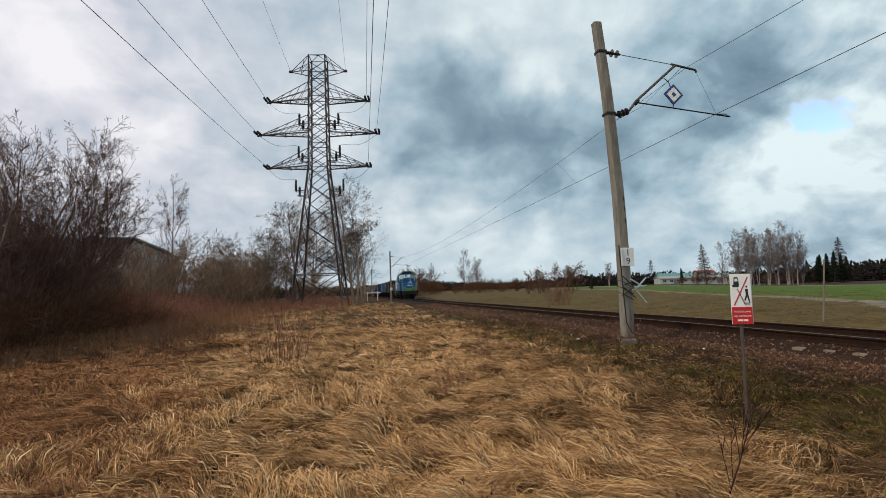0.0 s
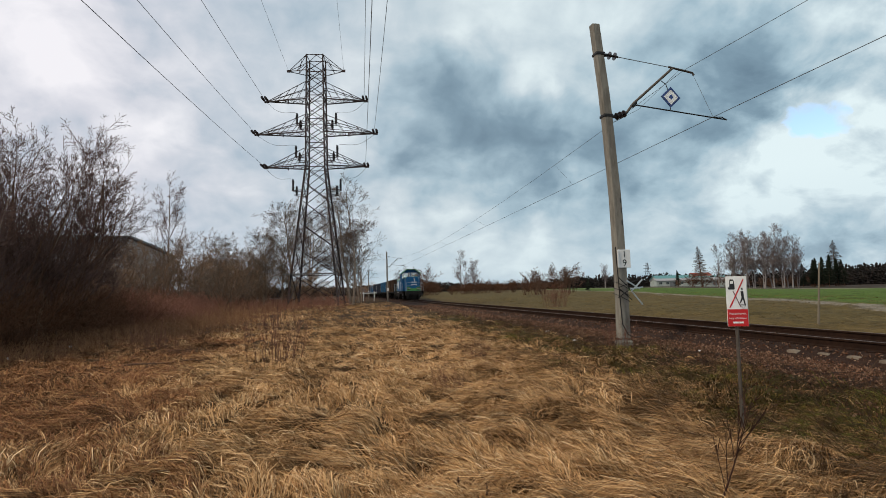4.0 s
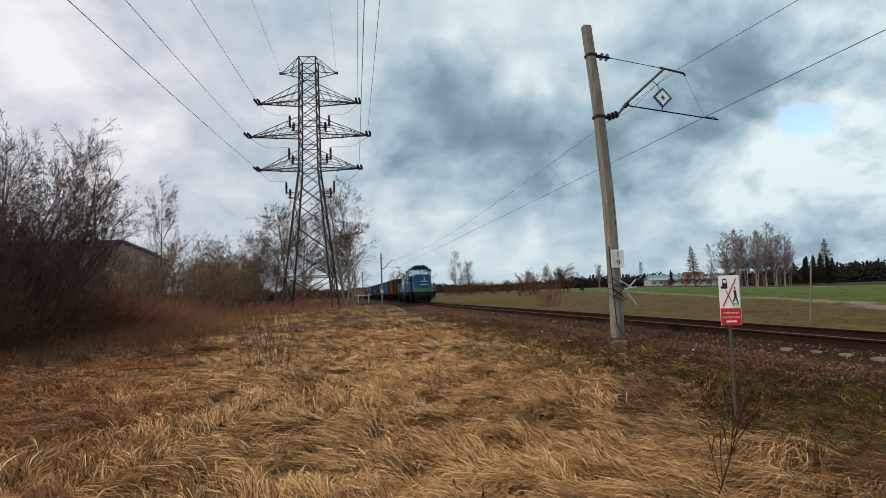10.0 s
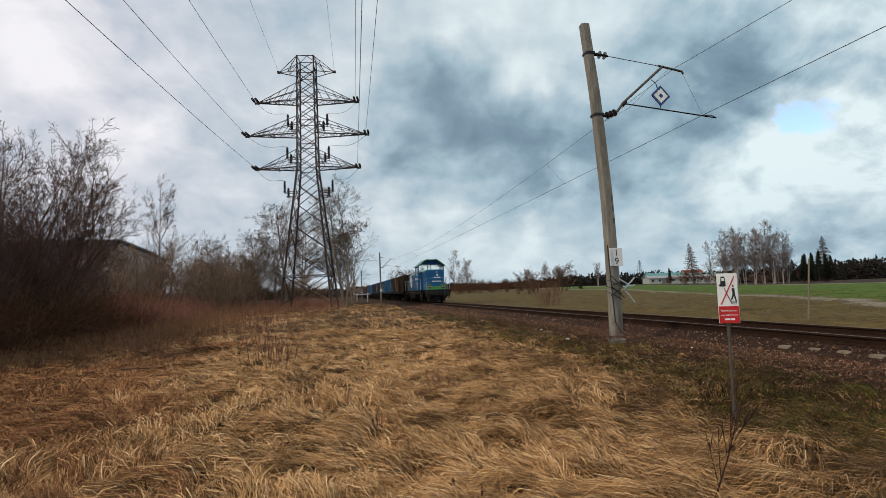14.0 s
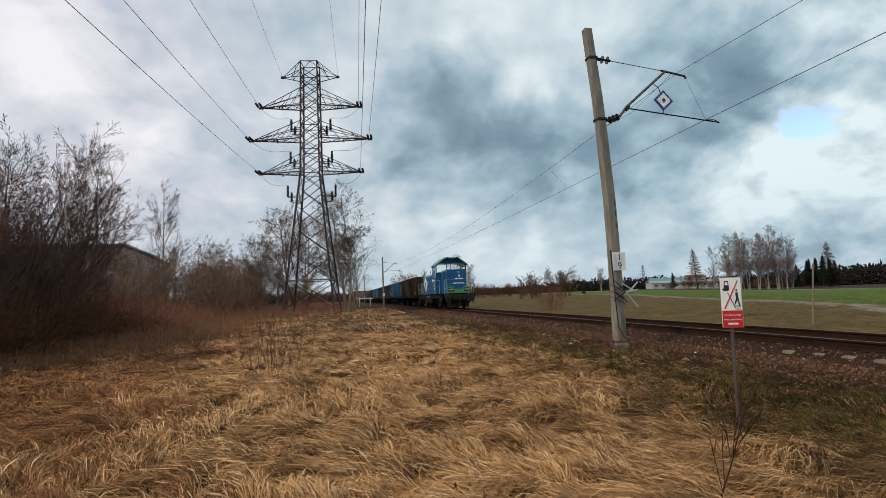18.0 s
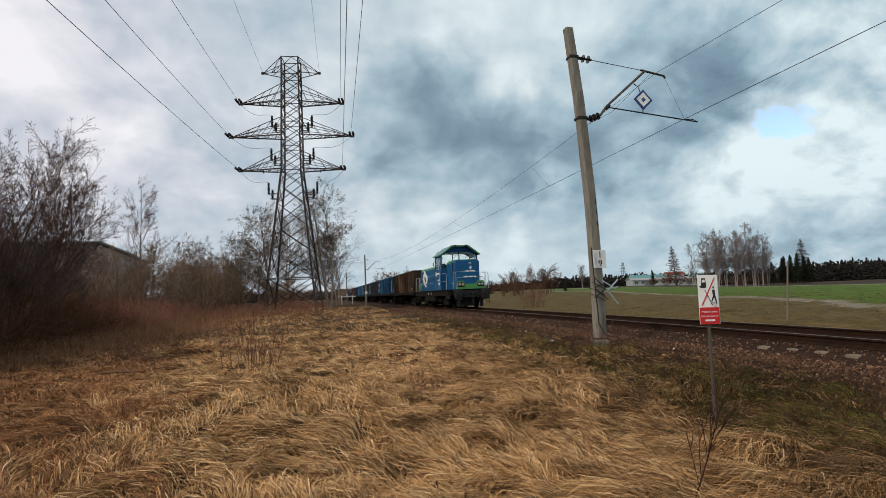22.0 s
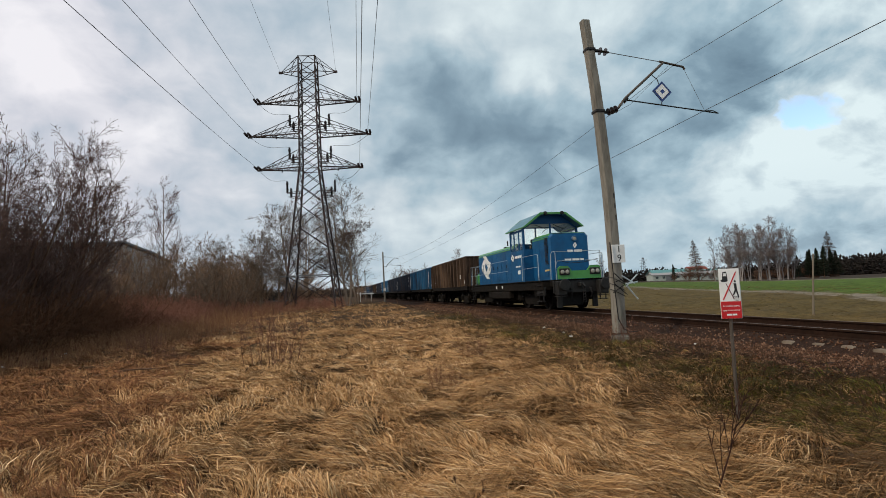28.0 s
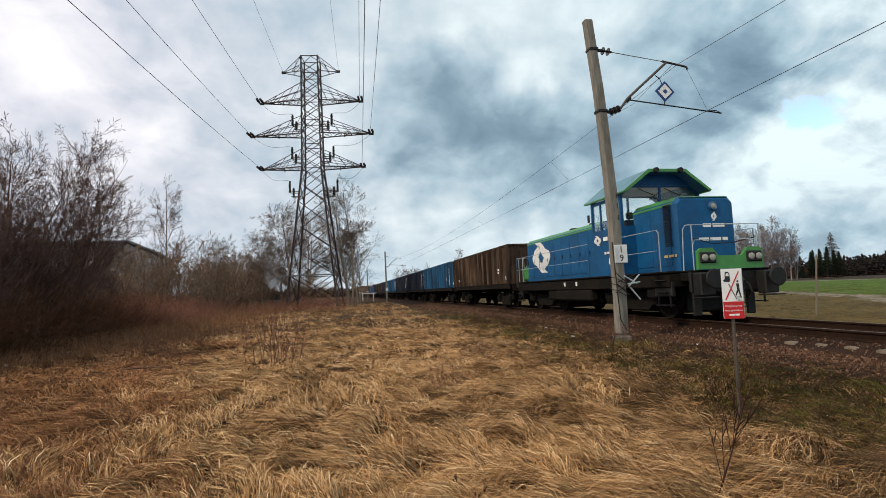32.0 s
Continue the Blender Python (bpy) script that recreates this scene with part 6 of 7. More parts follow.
# single blades between the tufts
q = np.random.RandomState(77)
n = 42000
y = 3.0 + 22 * q.rand(n) ** 1.5
x = q.uniform(-1, 1, n) * np.maximum(2.5, y * 1.1) + 0.18 * y
keep = meadow_limit(x, y) & (x > -11)
x, y = x[keep], y[keep]
n = len(x)
thing("loose_grass", "loose flattened dead grass blades on the meadow", "grass", kind="stuff",
      mesh=blades("loose_grass", x, y, comb(x, y) + q.normal(0, 0.7, n), q.uniform(0.2, 0.5, n), q.uniform(0.02, 0.07, n), 0.0034 * (1 + y / 9) * q.uniform(0.7, 1.4, n), q.uniform(0.85, 1, n), np.clip(0.75 + 0.26 * waves(x, y, 49, 1.1) + q.normal(0, 0.15, n), 0.25, 1.2), STRAW, 61))


def verge(x, y):
    w = 0.6 * waves(x, y, 11, 5.0)
    return (x > 4.2 - w) & (x < 6.5 + 0.5 * w) & (y < 34)


thing("verge_grass", "short mossy green and dry grass at the foot of the ballast", "grass", kind="stuff",
      mesh=blades("verge_grass", *tufts(3800, 10, 3.0, 26.0, 1.2, 0.12, 0.15, 0.34, 0.08, 0.0040, 57, verge, (3, 8), 1.1), STRAW, 66))


def mixed_edge(x, y):
    """Where straw and mossy verge run into each other in patches."""
    return (x > 3.6) & (x < 5.6 + 0.9 * waves(x, y, 81, 0.9) + 0.5 * waves(x, y, 82, 2.5)) & (y < 26)


thing("verge_grass", "tufts of dry grass among the mossy verge", "grass", kind="stuff",
      mesh=blades("verge_grass", *tufts(9000, 16, 3.0, 24.0, 1.2, 0.10, 0.14, 0.36, 0.09, 0.0036, 58, mixed_edge, (3, 8), 1.1), STRAW, 67))
thing("verge_moss", "mossy green and brown tufts at the foot of the ballast", "grass", kind="stuff",
      mesh=blades("verge_moss", *tufts(15000, 12, 3.0, 30.0, 1.2, 0.12, 0.12, 0.30, 0.09, 0.0036, 54, verge, (3, 8), 1.1), MOSSY, 62))


def green_part(x, y):
    """Patches where new grass comes through."""
    return verge(x, y) & (waves(x, y, 91, 1.6) + 0.5 * waves(x, y, 92, 0.6) + 0.5 * step(9, 5, y) > 0.35)


thing("green_grass", "patches of fresh green grass at the foot of the ballast", "grass", kind="stuff",
      mesh=blades("green_grass", *tufts(9000, 12, 3.0, 22.0, 1.2, 0.09, 0.14, 0.32, 0.11, 0.0040, 59, green_part, (3, 8), 1.1), GREEN, 68))


def field(x, y):
    return (x > 13.2) & (x < 40 + 0.3 * y)


thing("field_grass", "short dry grass on the far side of the track", "grass", kind="stuff",
      mesh=blades("field_grass", *tufts(7000, 7, 12.0, 80.0, 1.2, 0.5, 0.2, 0.45, 0.035, 0.0050, 55, field, (13, 60), 1.3), FIELD, 63))

# upright dead stalks in front of the thicket and round the tower
n = 15000
y = 15 + 55 * q.rand(n) ** 0.9
left = np.where(y < 26, -9.3, -9.3 - (y - 26) * 0.28)
x = left - 1.0 + np.abs(q.normal(0, 1, n)) * (1.2 + 0.13 * (y - 15))
keep = (x < 5.5) & ((y > 24) | (x < -4)) & ((x < 1.5) | (y > 38))
x, y = x[keep], y[keep]
n = len(x)
h = q.uniform(0.25, 1.05, n) * (0.6 + 0.4 * step(20, 40, y))
z = ground_z(x, y)
lx_, ly_ = q.normal(0, 0.16, n) * h, q.normal(0, 0.16, n) * h
rr = 0.0028 * (1 + y / 16)
mid_ = np.stack([x + 0.45 * lx_, y + 0.45 * ly_, z + 0.55 * h], 1)
tip_ = np.stack([x + lx_ * 1.3, y + ly_ * 1.3, z + h], 1)
s1 = np.concatenate([np.stack([x, y, z - 0.03], 1), mid_, np.stack([rr, rr * 0.8], 1)], 1)
s2 = np.concatenate([mid_, tip_, np.stack([rr * 0.8, rr * 0.4], 1)], 1)
s3 = np.concatenate([mid_, mid_ + np.stack([q.normal(0, 0.16, n), q.normal(0, 0.16, n), q.uniform(0.05, 0.25, n)], 1), np.stack([rr * 0.6, rr * 0.3], 1)], 1)
thing("dead_stalks", "upright red-brown dead weed stalks before the thicket", "weeds", kind="stuff", mesh=seg_mesh("dead_stalks", np.concatenate([s1, s2]), STALK, 3, s3))

# dark weed stalks on the verge and the ballast slope
n = 2600
y = 3.5 + 20 * q.rand(n) ** 1.3
x = 4.2 + 2.9 * q.rand(n) ** 0.8
z = ground_z(x, y)
h = q.uniform(0.06, 0.34, n)
rr = 0.0022 * (1 + y / 12)
tip_ = np.stack([x + q.normal(0, 0.5, n) * h, y + q.normal(0, 0.5, n) * h, z + h], 1)
mid_ = np.stack([x, y, z - 0.02], 1) * 0.45 + tip_ * 0.55
s1 = np.concatenate([np.stack([x, y, z - 0.02], 1), tip_, np.stack([rr, rr * 0.5], 1)], 1)
s2 = np.concatenate([mid_, mid_ + np.stack([q.normal(0, 0.09, n), q.normal(0, 0.09, n), q.uniform(0.0, 0.12, n)], 1), np.stack([rr * 0.7, rr * 0.3], 1)], 1)
DARK = island_mat("dark_dead_weeds", [(0.035, 0.020, 0.013), (0.07, 0.04, 0.024), (0.05, 0.03, 0.018), (0.14, 0.085, 0.045)], 0.85)
thing("verge_weeds", "dark dead weeds along the ballast foot", "weeds", kind="stuff", mesh=seg_mesh("verge_weeds", np.concatenate([s1, s2]), DARK, 3))

# single plants in the meadow
TW = [(5, 4, 0.5, 0.36, 0.05, 0.05), (3, 2, 0.5, 0.45, 0.05, 0.08), (2, 0, 0, 0, 0.02, 0.12), 0.0036]
TW2 = [(5, 11, 0.5, 0.40, 0.05, 0.05), (3, 3, 0.5, 0.45, 0.05, 0.08), (2, 0, 0, 0, 0.02, 0.12), 0.0026]
M["redstem"] = mat("red_stem_bark", (0.17, 0.082, 0.058), (0.11, 0.055, 0.040), 7, 0.9, bump=0.1, vary=0.2)
tw = [woody("twig_shrub", 301, 20, TW, 1.38, 0.0085, 0.26, "small upright red-twigged shrub in the dry grass", "shrub", M["redstem"], M["redstem"]),
      woody("bare_sapling", 305, 1, TW2, 0.92, 0.008, 0.30, "small bare dark sapling in the dry grass", "sapling", M["darktwig"], M["darktwig"]),
      woody("bare_sapling", 303, 3, TW2, 0.35, 0.005, 0.5, "small bare dark sapling in the dry grass", "sapling", M["darktwig"], M["darktwig"])]
spread_copies(tw, [(-1.45, 13.2, 1.0, 0), (2.60, 3.50, 1.15, 1), (-1.30, 4.95, 0.8, 2), (0.95, 4.0, 0.7, 2), (3.0, 12.0, 0.4, 0), (1.6, 8.2, 0.35, 0),
                   (-5.6, 17.5, 0.7, 0), (-4.4, 15.8, 0.45, 0), (18.0, 43.0, 1.3, 0), (18.4, 43.4, 1.1, 0), (17.8, 43.5, 1.2, 0), (5.2, 8.2, 0.5, 1), (5.6, 10.4, 0.6, 1), (6.3, 11.4, 0.5, 0), (8.0, 14.5, 0.3, 0)])


# ---- far side and distance ----


def conifer(name, seed, height, needles, twig_r, label, dense=1.0, wide=0.20):
    g = random.Random(seed)
    th = thing(name, label, "tree")
    part("trunk", Mesh().tube([(0, 0, -0.3), (0.05, 0, height * 0.5), (0, 0.03, height)], [height * 0.016, height * 0.010, 0.02], 8), M["bark"], th)
    segs = []
    n = int(110 * dense)
    for i in range(n):
        f = (i / n) ** 0.85
        z = height * (0.10 + 0.89 * f)
        L = height * wide * (1 - f) ** 0.75 * g.uniform(0.6, 1.15) + 0.12
        a = i * 2.4 + g.uniform(-0.4, 0.4)
        d = Vector((cos(a), sin(a), g.uniform(-0.25, 0.12)))
        p = Vector((0, 0, z))
        q = p + d * L
        segs.append((*p, *q, twig_r * 0.7, twig_r * 0.3))
        for k in range(7):
            o = p.lerp(q, 0.25 + 0.75 * k / 7)
            s = Vector((-d.y, d.x, 0)) * g.choice((-1, 1)) * L * 0.30 * g.uniform(0.5, 1.2) + d * L * 0.15 + Vector((0, 0, -0.16 * L * g.random()))
            segs.append((*o, *(o + s), twig_r, twig_r * 0.35))
    part("crown", seg_mesh("crown", segs, needles, 4), None, th)
    return th


spruces = [conifer("spruce", 400 + k, 12.0, M["needle"], 0.16, "dark green spruce beyond the sown field", 1.3) for k in range(2)]
spread_copies(spruces, [(159, 160, 0.70, 0), (161.5, 158, 0.80, 1), (164, 160, 0.86, 0), (166.5, 157, 0.93, 1), (169.5, 162, 0.90, 0), (172.5, 159, 0.85, 1), (176, 160, 0.80, 1), (131, 190, 0.55, 0), (52.5, 108, 0.26, 1)])
larch = [conifer("larch", 410, 15.0, M["larch"], 0.055, "tall bare larch with a straight trunk", 1.7, 0.25)]
spread_copies(larch, [(126.6, 169.8, 1.0, 0), (173.5, 161, 1.12, 0)])
FB = [(7, 26, 0.34, 0.55, 0.06, 0.03), (4, 9, 0.45, 0.55, 0.09, 0.08), (2, 6, 0.5, 0.65, 0.02, 0.12), (2, 0, 0, 0, -0.04, 0.18), 0.017]
birches = [woody("birch", 420 + k, 1 + k, FB, 17.0, 0.20, 0.12, "bare white-barked birch beyond the sown field", "tree", M["birch"], M["paletwig"], 1, "birches beyond the field") for k in range(2)]
spots = [(122.5, 156, 0.78), (124, 151, 0.90), (126, 153, 0.98), (127.5, 150, 1.0), (129.5, 154, 1.03), (131.5, 151, 0.98), (133, 155, 0.92), (134.5, 150, 0.96), (136.5, 153, 1.0), (138, 150, 0.95), (140, 153, 1.02), (141.5, 150, 1.0), (143.2, 151, 1.16), (145, 150, 1.02), (147, 154, 0.85), (150, 153, 0.7), (33, 146, 0.66), (36.6, 146, 0.56), (34.5, 150, 0.5), (116.5, 222, 0.62)]
spread_copies(birches, spots, squash=1.0)
DK = [(5, 9, 0.48, 0.75, 0.03, 0.10), (3, 7, 0.45, 0.7, 0.04, 0.14), (2, 5, 0.45, 0.75, 0.02, 0.18), (1, 0, 0, 0, 0.0, 0.2), 0.012]
scrub = [woody("field_bush", 440 + k, 6, DK, 4.4, 0.07, 0.6, "bare dark bush at the edge of the rough field", "bush", M["bark"], M["bark" if not k else "darkred"], 1, "bushes along the far field edge") for k in range(2)]
spots = [(33.5, 89, 0.95, 0), (35.4, 91, 0.85, 0), (32.2, 91, 0.7, 0), (15.2, 112, 1.35, 0), (17.0, 116, 1.3, 1), (13.8, 120, 1.2, 0), (19.0, 122, 1.0, 1), (14.5, 105, 0.9, 1), (45.2, 104, 1.15, 0), (46.6, 106, 1.25, 0), (47.6, 105, 1.0, 0)]
for i in range(46):
    f = i / 46
    spots.append((17 + 42 * f + g.uniform(-2, 2), 122 + 26 * f - 20 * max(0, f - 0.7) + g.uniform(-4, 4), g.uniform(0.45, 0.85), 1))
for i in range(22):
    f = i / 22
    spots.append((118 + 66 * f, 166 + g.uniform(-3, 6), g.uniform(0.6, 1.1), i % 2))
spread_copies(scrub, spots)


def clumps(name, pts, sizes, material, seed):
    """Rough eight-sided clumps."""
    q = np.random.RandomState(seed)
    n = len(pts)
    o = np.array([(1, 0, 0), (-1, 0, 0), (0, 1, 0), (0, -1, 0), (0, 0, 1), (0, 0, -1)], float)
    v = o[None] * (1 + q.uniform(-0.35, 0.35, (n, 6, 1))) + q.normal(0, 0.12, (n, 6, 3))
    rot = q.uniform(0, 2 * pi, n)
    c, s = np.cos(rot), np.sin(rot)
    vx = v[..., 0] * c[:, None] - v[..., 1] * s[:, None]
    vy = v[..., 0] * s[:, None] + v[..., 1] * c[:, None]
    v = np.stack([vx, vy, v[..., 2]], 2) * sizes[:, None, :] + pts[:, None, :]
    b = (np.arange(n) * 6)[:, None]
    f = np.concatenate([b + np.array([t]) for t in ((0, 2, 4), (2, 1, 4), (1, 3, 4), (3, 0, 4), (2, 0, 5), (1, 2, 5), (3, 1, 5), (0, 3, 5))], 0)
    return raw_mesh(name, v.reshape(-1, 3), f, material, False)


WOODS = island_mat("mixed_woods", [(0.016, 0.013, 0.012), (0.014, 0.013, 0.012), (0.019, 0.015, 0.014), (0.016, 0.014, 0.012), (0.021, 0.017, 0.016)], 0.95)
q = np.random.RandomState(90)
n = 5200
az = np.radians(q.uniform(-40, 66, n))
dist = q.uniform(330, 470, n) + 40 * np.sin(az * 7)
tx, ty = dist * np.sin(az), dist * np.cos(az)
hgt = (5.5 + 2.5 * waves(tx, ty, 71, 160) + 4.5 * step(36, 50, np.degrees(az))) * q.uniform(0.75, 1.1, n)
pts, sizes = [], []
for k in range(10):
    f = (k + 0.6) / 10
    w = 0.75 * (1.15 - 0.6 * f) + 0.25
    pts.append(np.stack([tx + q.normal(0, 1.2, n), ty + q.normal(0, 1.2, n), ground_z(tx, ty) + hgt * f], 1))
    sizes.append(np.stack([np.full(n, w) * q.uniform(0.5, 1.2, n), np.full(n, w) * q.uniform(0.5, 1.2, n), hgt * 0.09 * q.uniform(0.6, 1.5, n)], 1))
thing("far_woods", "dark mixed woods along the horizon", "woods", kind="stuff", mesh=clumps("far_woods", np.concatenate(pts), np.concatenate(sizes), WOODS, 91))


def house(name, label, category, at, w, d, eave, ridge, wall, roof, windows, doors=0):
    h = thing(name, label, category, at)
    part("wall", Mesh().box(-w / 2, w / 2, 0, 0.3, -1.5, eave).box(-w / 2, w / 2, d - 0.3, d, -1.5, eave)
         .prism([(0.3, -1.5), (d - 0.3, -1.5), (d - 0.3, eave), (d / 2, ridge - 0.15), (0.3, eave)], 0, -w / 2, -w / 2 + 0.3)
         .prism([(0.3, -1.5), (d - 0.3, -1.5), (d - 0.3, eave), (d / 2, ridge - 0.15), (0.3, eave)], 0, w / 2 - 0.3, w / 2), wall, h)
    e = 0.4
    k = (ridge - eave) / (d / 2)
    part("roof", Mesh().prism([(-e, eave - e * k + 0.05), (d / 2, ridge + 0.05), (d + e, eave - e * k + 0.05), (d + e, eave - e * k + 0.25), (d / 2, ridge + 0.25), (-e, eave - e * k + 0.25)], 0, -w / 2 - e, w / 2 + e), roof, h)
    for i in range(windows):
        x = -w / 2 + (i + 0.5) * w / windows
        wi = part("window", Mesh().box(x - 0.75, x + 0.75, -0.06, -0.003, eave * 0.35, eave * 0.35 + 1.2), M["wallwhite"], h)
        for s in (-1, 1):
            part("pane", Mesh().box(x + s * 0.36 - 0.3, x + s * 0.36 + 0.3, -0.08, -0.062, eave * 0.35 + 0.1, eave * 0.35 + 1.1), M["pane"], wi)
    for i in range(doors):
        x = -w / 2 + (i + 0.3) * w / max(doors, 1)
        part("gate", Mesh().box(x, x + 3.0, -0.08, -0.003, 0, min(3.2, eave * 0.8)), M["shedroof"], h)
    return h


house("long_farm_building", "long low white farm building with a grey roof", "building", pose(167, 226, 0.9, 0, 0, -12), 40, 9, 2.6, 3.6, M["wallwhite"], M["shed"], 12, 2)
house("teal_roofed_barn", "white barn with a teal sheet metal roof", "barn", pose(161, 236, 0.9, 0, 0, -12), 17, 10, 3.2, 5.2, M["wallwhite"], M["roofteal"], 4, 1)
house("teal_roofed_shed", "pale shed with a teal sheet metal roof", "shed", pose(182, 233, 0.9, 0, 0, -12), 16, 8, 3.2, 4.6, M["wallwhite"], M["roofteal"], 3, 1)
house("red_roofed_house", "white house with a red tile roof", "house", pose(181, 241, 0.9, 0, 0, -12), 9, 10, 4.2, 6.4, M["wallwhite"], M["rooftile"], 5)
house("warehouse", "large pale grey warehouse with a low dark roof behind the thicket", "warehouse", pose(-41.6, 57.3, 0.0, 0, 0, 7.8), 40, 31, 7.35, 7.5, M["shed"], M["shedroof"], 0, 3)

# a second lattice tower on the horizon
fp = thing("distant_pylon", "small grey lattice tower on the horizon", "pylon", pose(339, 547, 1.0))
for sx, sy in itertools.product((-1, 1), repeat=2):
    part("leg", Mesh().tube([(sx * 2.5, sy * 2.5, 0), (sx * 0.7, sy * 0.7, 27)], 0.20, 4), M["galv"], fp)
for z in (17, 20.5, 24):
    part("cross_arm", Mesh().tube([(-4.6, 0, z), (4.6, 0, z)], 0.22, 4), M["galv"], fp)
m = Mesh()
for k in range(6):
    a, b = 2.5 - 0.3 * k, 2.5 - 0.3 * (k + 1)
    m.tube([(-a, -a, 4.5 * k), (b, -b, 4.5 * (k + 1))], 0.12, 4).tube([(a, -a, 4.5 * k), (-b, -b, 4.5 * (k + 1))], 0.12, 4)
part("bracing", m, M["galv"], fp)

# ---- track pieces ----
STONE = island_mat("ballast_stones", [(0.050, 0.020, 0.012), (0.098, 0.047, 0.027), (0.018, 0.011, 0.008), (0.19, 0.105, 0.064), (0.034, 0.018, 0.012), (0.052, 0.021, 0.011), (0.27, 0.175, 0.12), (0.070, 0.029, 0.016)], 0.9)
q = np.random.RandomState(93)
n = 56000
y = 1.5 + 52 * q.rand(n) ** 1.9
x = np.where(q.rand(n) < 0.72, 5.7 + 2.9 * q.rand(n) ** 0.75, q.uniform(8.4, 12.8, n))
keep = (x > 5.6 + 0.6 * q.rand(n)) & ((x < 8.15) | (x > 8.75) | (q.rand(n) < 0.4)) & (np.abs(np.abs(x - TRACK_X) - 0.7535) > 0.10)
x, y = x[keep], y[keep]
n = len(x)
sz = q.uniform(0.008, 0.023, n) * (1 + y / 40)
z = ground_z(x, y) + sz * 0.2 + np.where(np.abs(x - TRACK_X) < 1.7, 0.005, 0.0)
thing("ballast", "loose brown crushed stone of the track bed", "gravel", kind="stuff",
      mesh=clumps("ballast", np.stack([x, y, z], 1), sz[:, None] * q.uniform(0.6, 1.3, (n, 3)), STONE, 94))
LEAF = island_mat("fallen_leaves", [(0.075, 0.030, 0.015), (0.11, 0.046, 0.022), (0.18, 0.092, 0.048), (0.05, 0.022, 0.012)], 0.85)
n = 10000
y = 3 + 18 * q.rand(n) ** 1.3
x = 5.4 + 2.6 * q.rand(n)
z = ground_z(x, y) + 0.025
thing("fallen_leaves", "brown fallen leaves on the ballast slope", "leaves", kind="stuff",
      mesh=clumps("fallen_leaves", np.stack([x, y, z], 1), np.stack([q.uniform(0.008, 0.024, n), q.uniform(0.008, 0.02, n), np.full(n, 0.005)], 1), LEAF, 95))

track = thing("track_bed", "concrete sleepers bedded in brown ballast under rusty rails", "railway track", kind="structure")
prof = [(-0.115, -0.22), (0.115, -0.22), (0.11, -0.02), (0.085, 0.0), (-0.085, 0.0), (-0.11, -0.02)]
sm = mesh_of("sleeper", Mesh().prism(prof, 0, -1.29, 1.29), M["sleeper"])
pad = mesh_of("rail_clip", Mesh().box(-0.09, 0.09, -0.06, 0.06, 0, 0.035, 0.01), M["rail"])
q = random.Random(5)
for k in range(280):
    y = -8 + k * 0.6 + q.uniform(-0.02, 0.02)
    s = part("sleeper", sm, None, track, at=pose(TRACK_X + q.uniform(-0.04, 0.04), y, -0.208 + q.uniform(-0.012, 0.006) - 0.085 * float(step(8.3, 10.0, y)), 0, 0, q.uniform(-1.2, 1.2)))
    if 2 < y < 24:
        for sx in (-1, 1):
            for d in (-0.11, 0.11):
                part("rail_clip", pad, None, s, at=pose(sx * 0.7535 + d, 0, 0.022))

# ---- small things ----
q = random.Random(9)


def scrap(x, y, s, label, material, name="litter"):
    m = Mesh()
    n = 7
    vs = [(s * q.uniform(0.5, 1) * cos(2 * pi * i / n), s * q.uniform(0.5, 1) * sin(2 * pi * i / n), s * q.uniform(0, 0.35)) for i in range(n)]
    vs += [(a * 0.55, b * 0.55, c + s * q.uniform(0.15, 0.5)) for a, b, c in vs] + [(0, 0, s * q.uniform(0.3, 0.6))]
    fs = [(i, (i + 1) % n, n + (i + 1) % n, n + i) for i in range(n)] + [(n + i, n + (i + 1) % n, 2 * n) for i in range(n)] + [tuple(range(n - 1, -1, -1))]
    thing(name, label, "litter", pose(x, y, float(ground_z(x, y)) + 0.01), mesh=m.add(vs, fs), material=material)


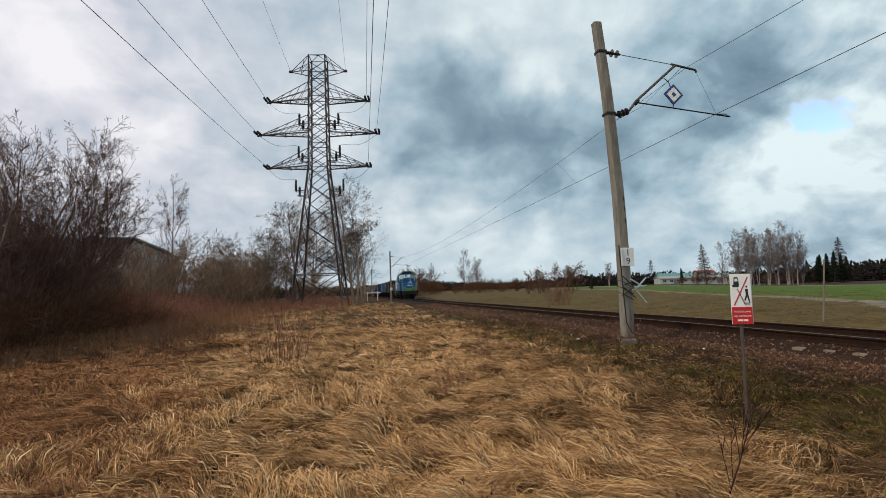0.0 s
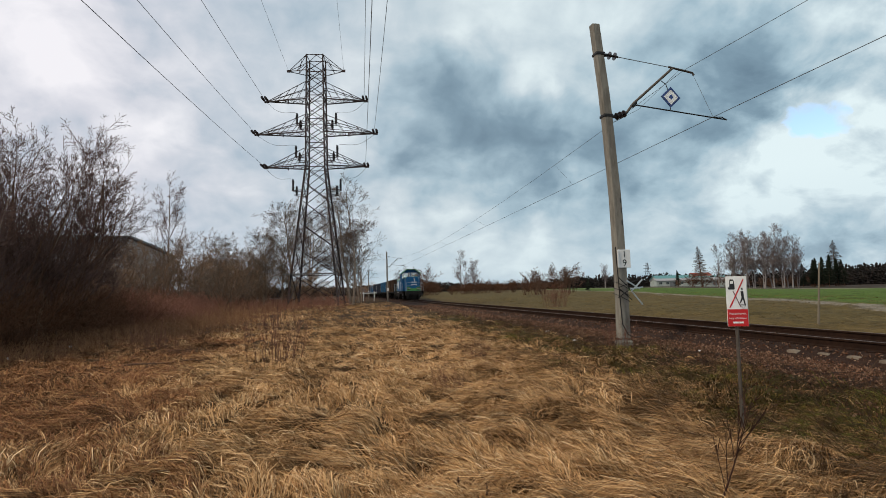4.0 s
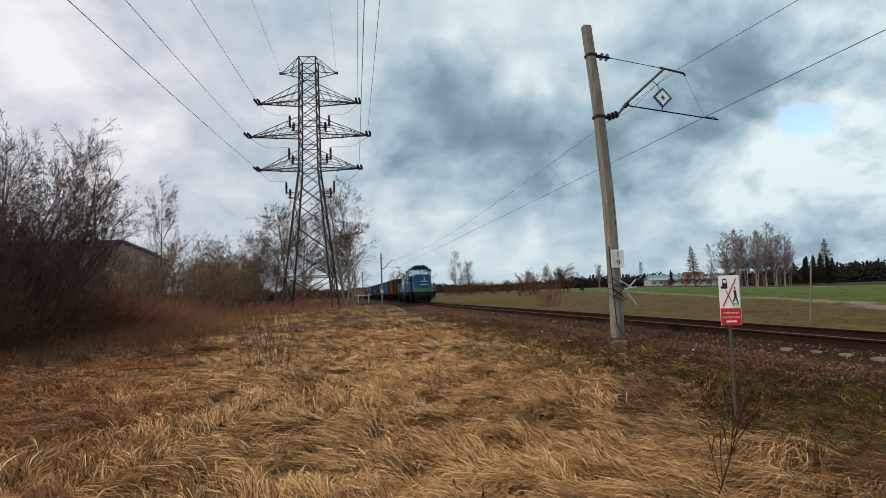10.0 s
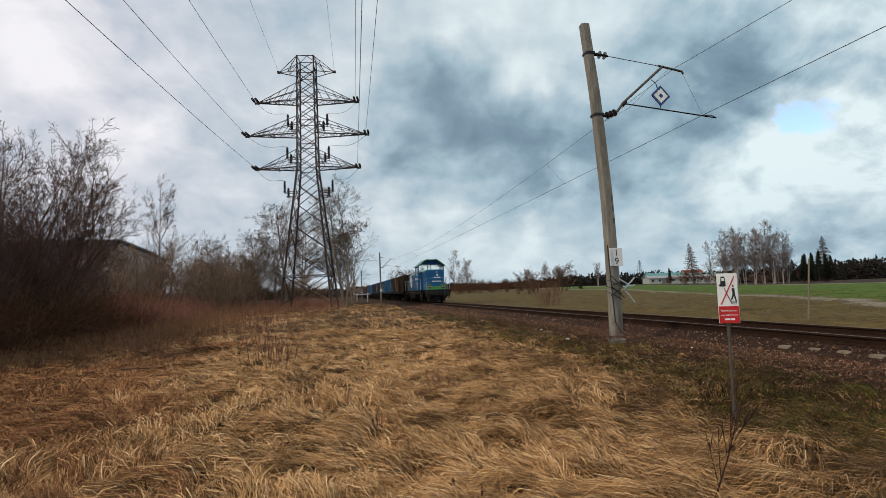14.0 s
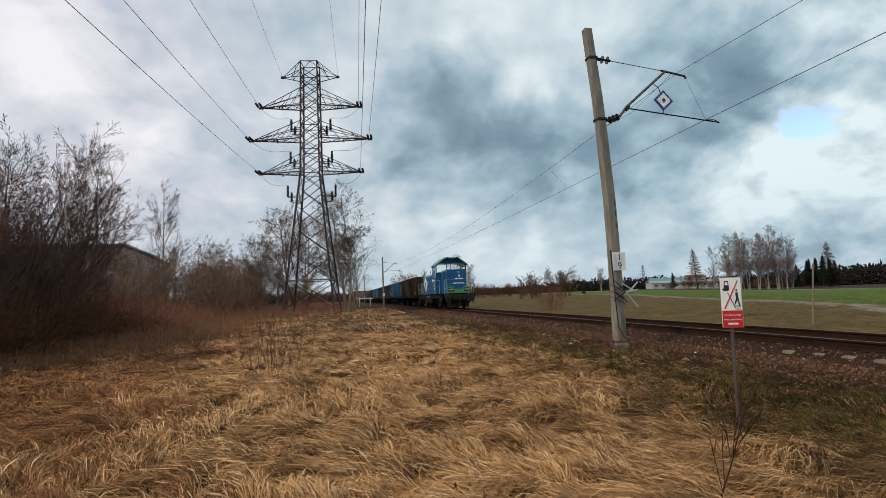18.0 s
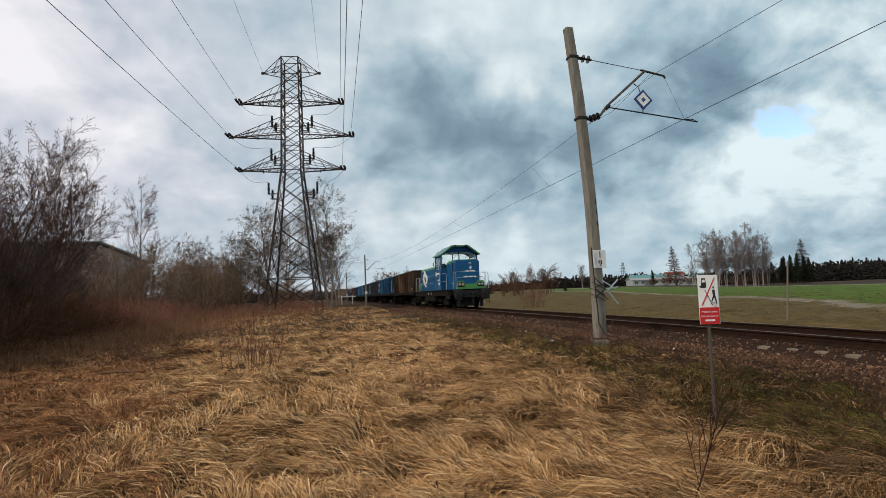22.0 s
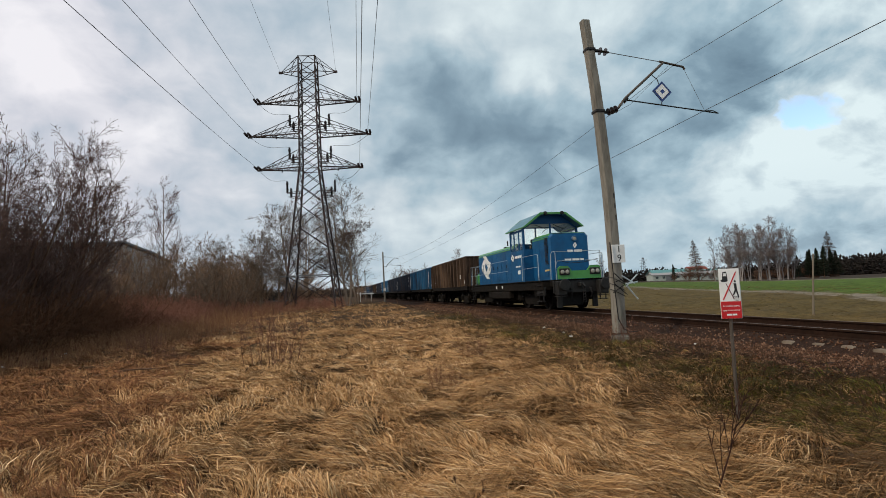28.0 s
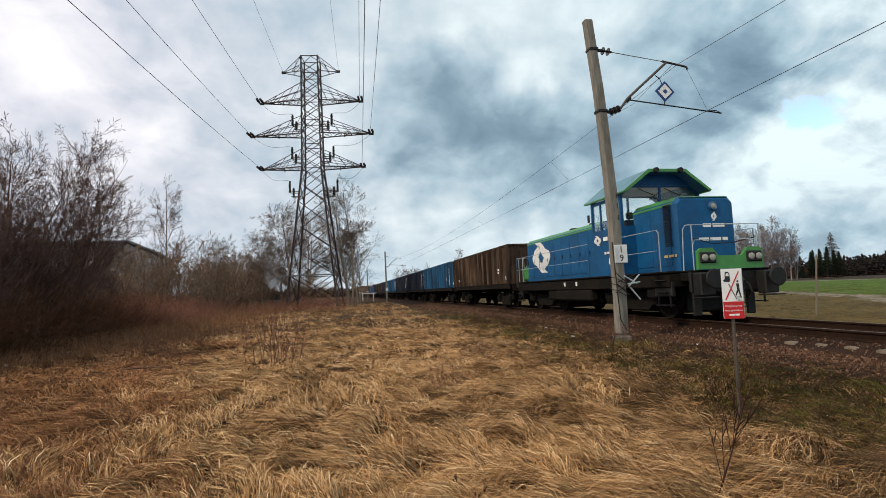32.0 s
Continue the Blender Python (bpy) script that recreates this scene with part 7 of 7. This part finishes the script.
for x, y, s in ((6.25, 16.2, 0.16), (6.55, 16.5, 0.10), (6.1, 13.5, 0.08), (4.9, 4.6, 0.05), (6.3, 14.4, 0.07), (-2.62, 5.62, 0.07), (-2.75, 5.75, 0.05), (7.0, 9.6, 0.04)):
    scrap(x, y, s, "crumpled pale scrap of litter lying on the ground", M["litter"])
for x, y, s in ((-9.5, 17.6, 0.10), (-9.3, 18.6, 0.09), (-9.2, 20.5, 0.10), (-9.4, 22.5, 0.08), (-9.7, 25.2, 0.12), (-9.5, 16.9, 0.09), (-9.9, 28.0, 0.10)):
    scrap(x, y, s, "pale scrap of litter under the bare thicket", M["litter"])
M["bag"] = mat("blue_plastic_bag", (0.10, 0.22, 0.30), (0.22, 0.32, 0.36), 8, 0.4, bump=0.3)
scrap(-9.75, 27.2, 0.30, "pale blue plastic bag caught in the thicket", M["bag"], "plastic_bag")
for x, y in ((44.0, 68.3), (44.8, 69.0)):
    scrap(x, y, 0.35, "pale boundary stone in the field", M["sleeper"], "field_stone")


def soil_heap(x, y, s):
    q2 = np.random.RandomState(int(x * 100) % 97)
    n, rings = 22, 7
    v, f = [(0, 0, s * 0.5)], []
    for i in range(1, rings + 1):
        for k in range(n):
            a, rr = 2 * pi * (k + 0.5 * (i % 2)) / n, i / rings * s
            v.append((rr * cos(a) * q2.uniform(0.9, 1.1), rr * sin(a) * q2.uniform(0.9, 1.1), s * 0.5 * (1 - (i / rings) ** 1.5) + s * q2.uniform(-0.07, 0.09) - (0.06 if i == rings else 0)))
    f += [(0, 1 + k, 1 + (k + 1) % n) for k in range(n)]
    for i in range(rings - 1):
        f += [(1 + i * n + k, 1 + i * n + n + k, 1 + i * n + n + (k + 1) % n, 1 + i * n + (k + 1) % n) for k in range(n)]
    thing("molehill", "small dark heap of fresh soil in the grass", "molehill", pose(x, y, float(ground_z(x, y))), mesh=Mesh().add(v, f), material=M["soil"])


M["soil"] = mat("fresh_soil", (0.035, 0.024, 0.017), (0.05, 0.035, 0.024), 10, 0.95, bump=0.6)
soil_heap(3.84, 15.2, 0.30)
soil_heap(4.6, 13.0, 0.22)
soil_heap(4.3, 17.5, 0.25)
thing("fallen_branch", "long thin dark branch lying in the dry grass", "branch", pose(-4.6, 13.6, float(ground_z(-4.6, 13.6)) + 0.16, 0, 0, 12),
      mesh=Mesh().tube([(-0.9, 0, -0.05), (-0.2, 0.06, 0.02), (0.5, 0.0, 0.0), (1.1, 0.08, 0.03), (1.5, 0.05, -0.05)], [0.018, 0.02, 0.016, 0.012, 0.006], 6), material=M["bark"])

motions()
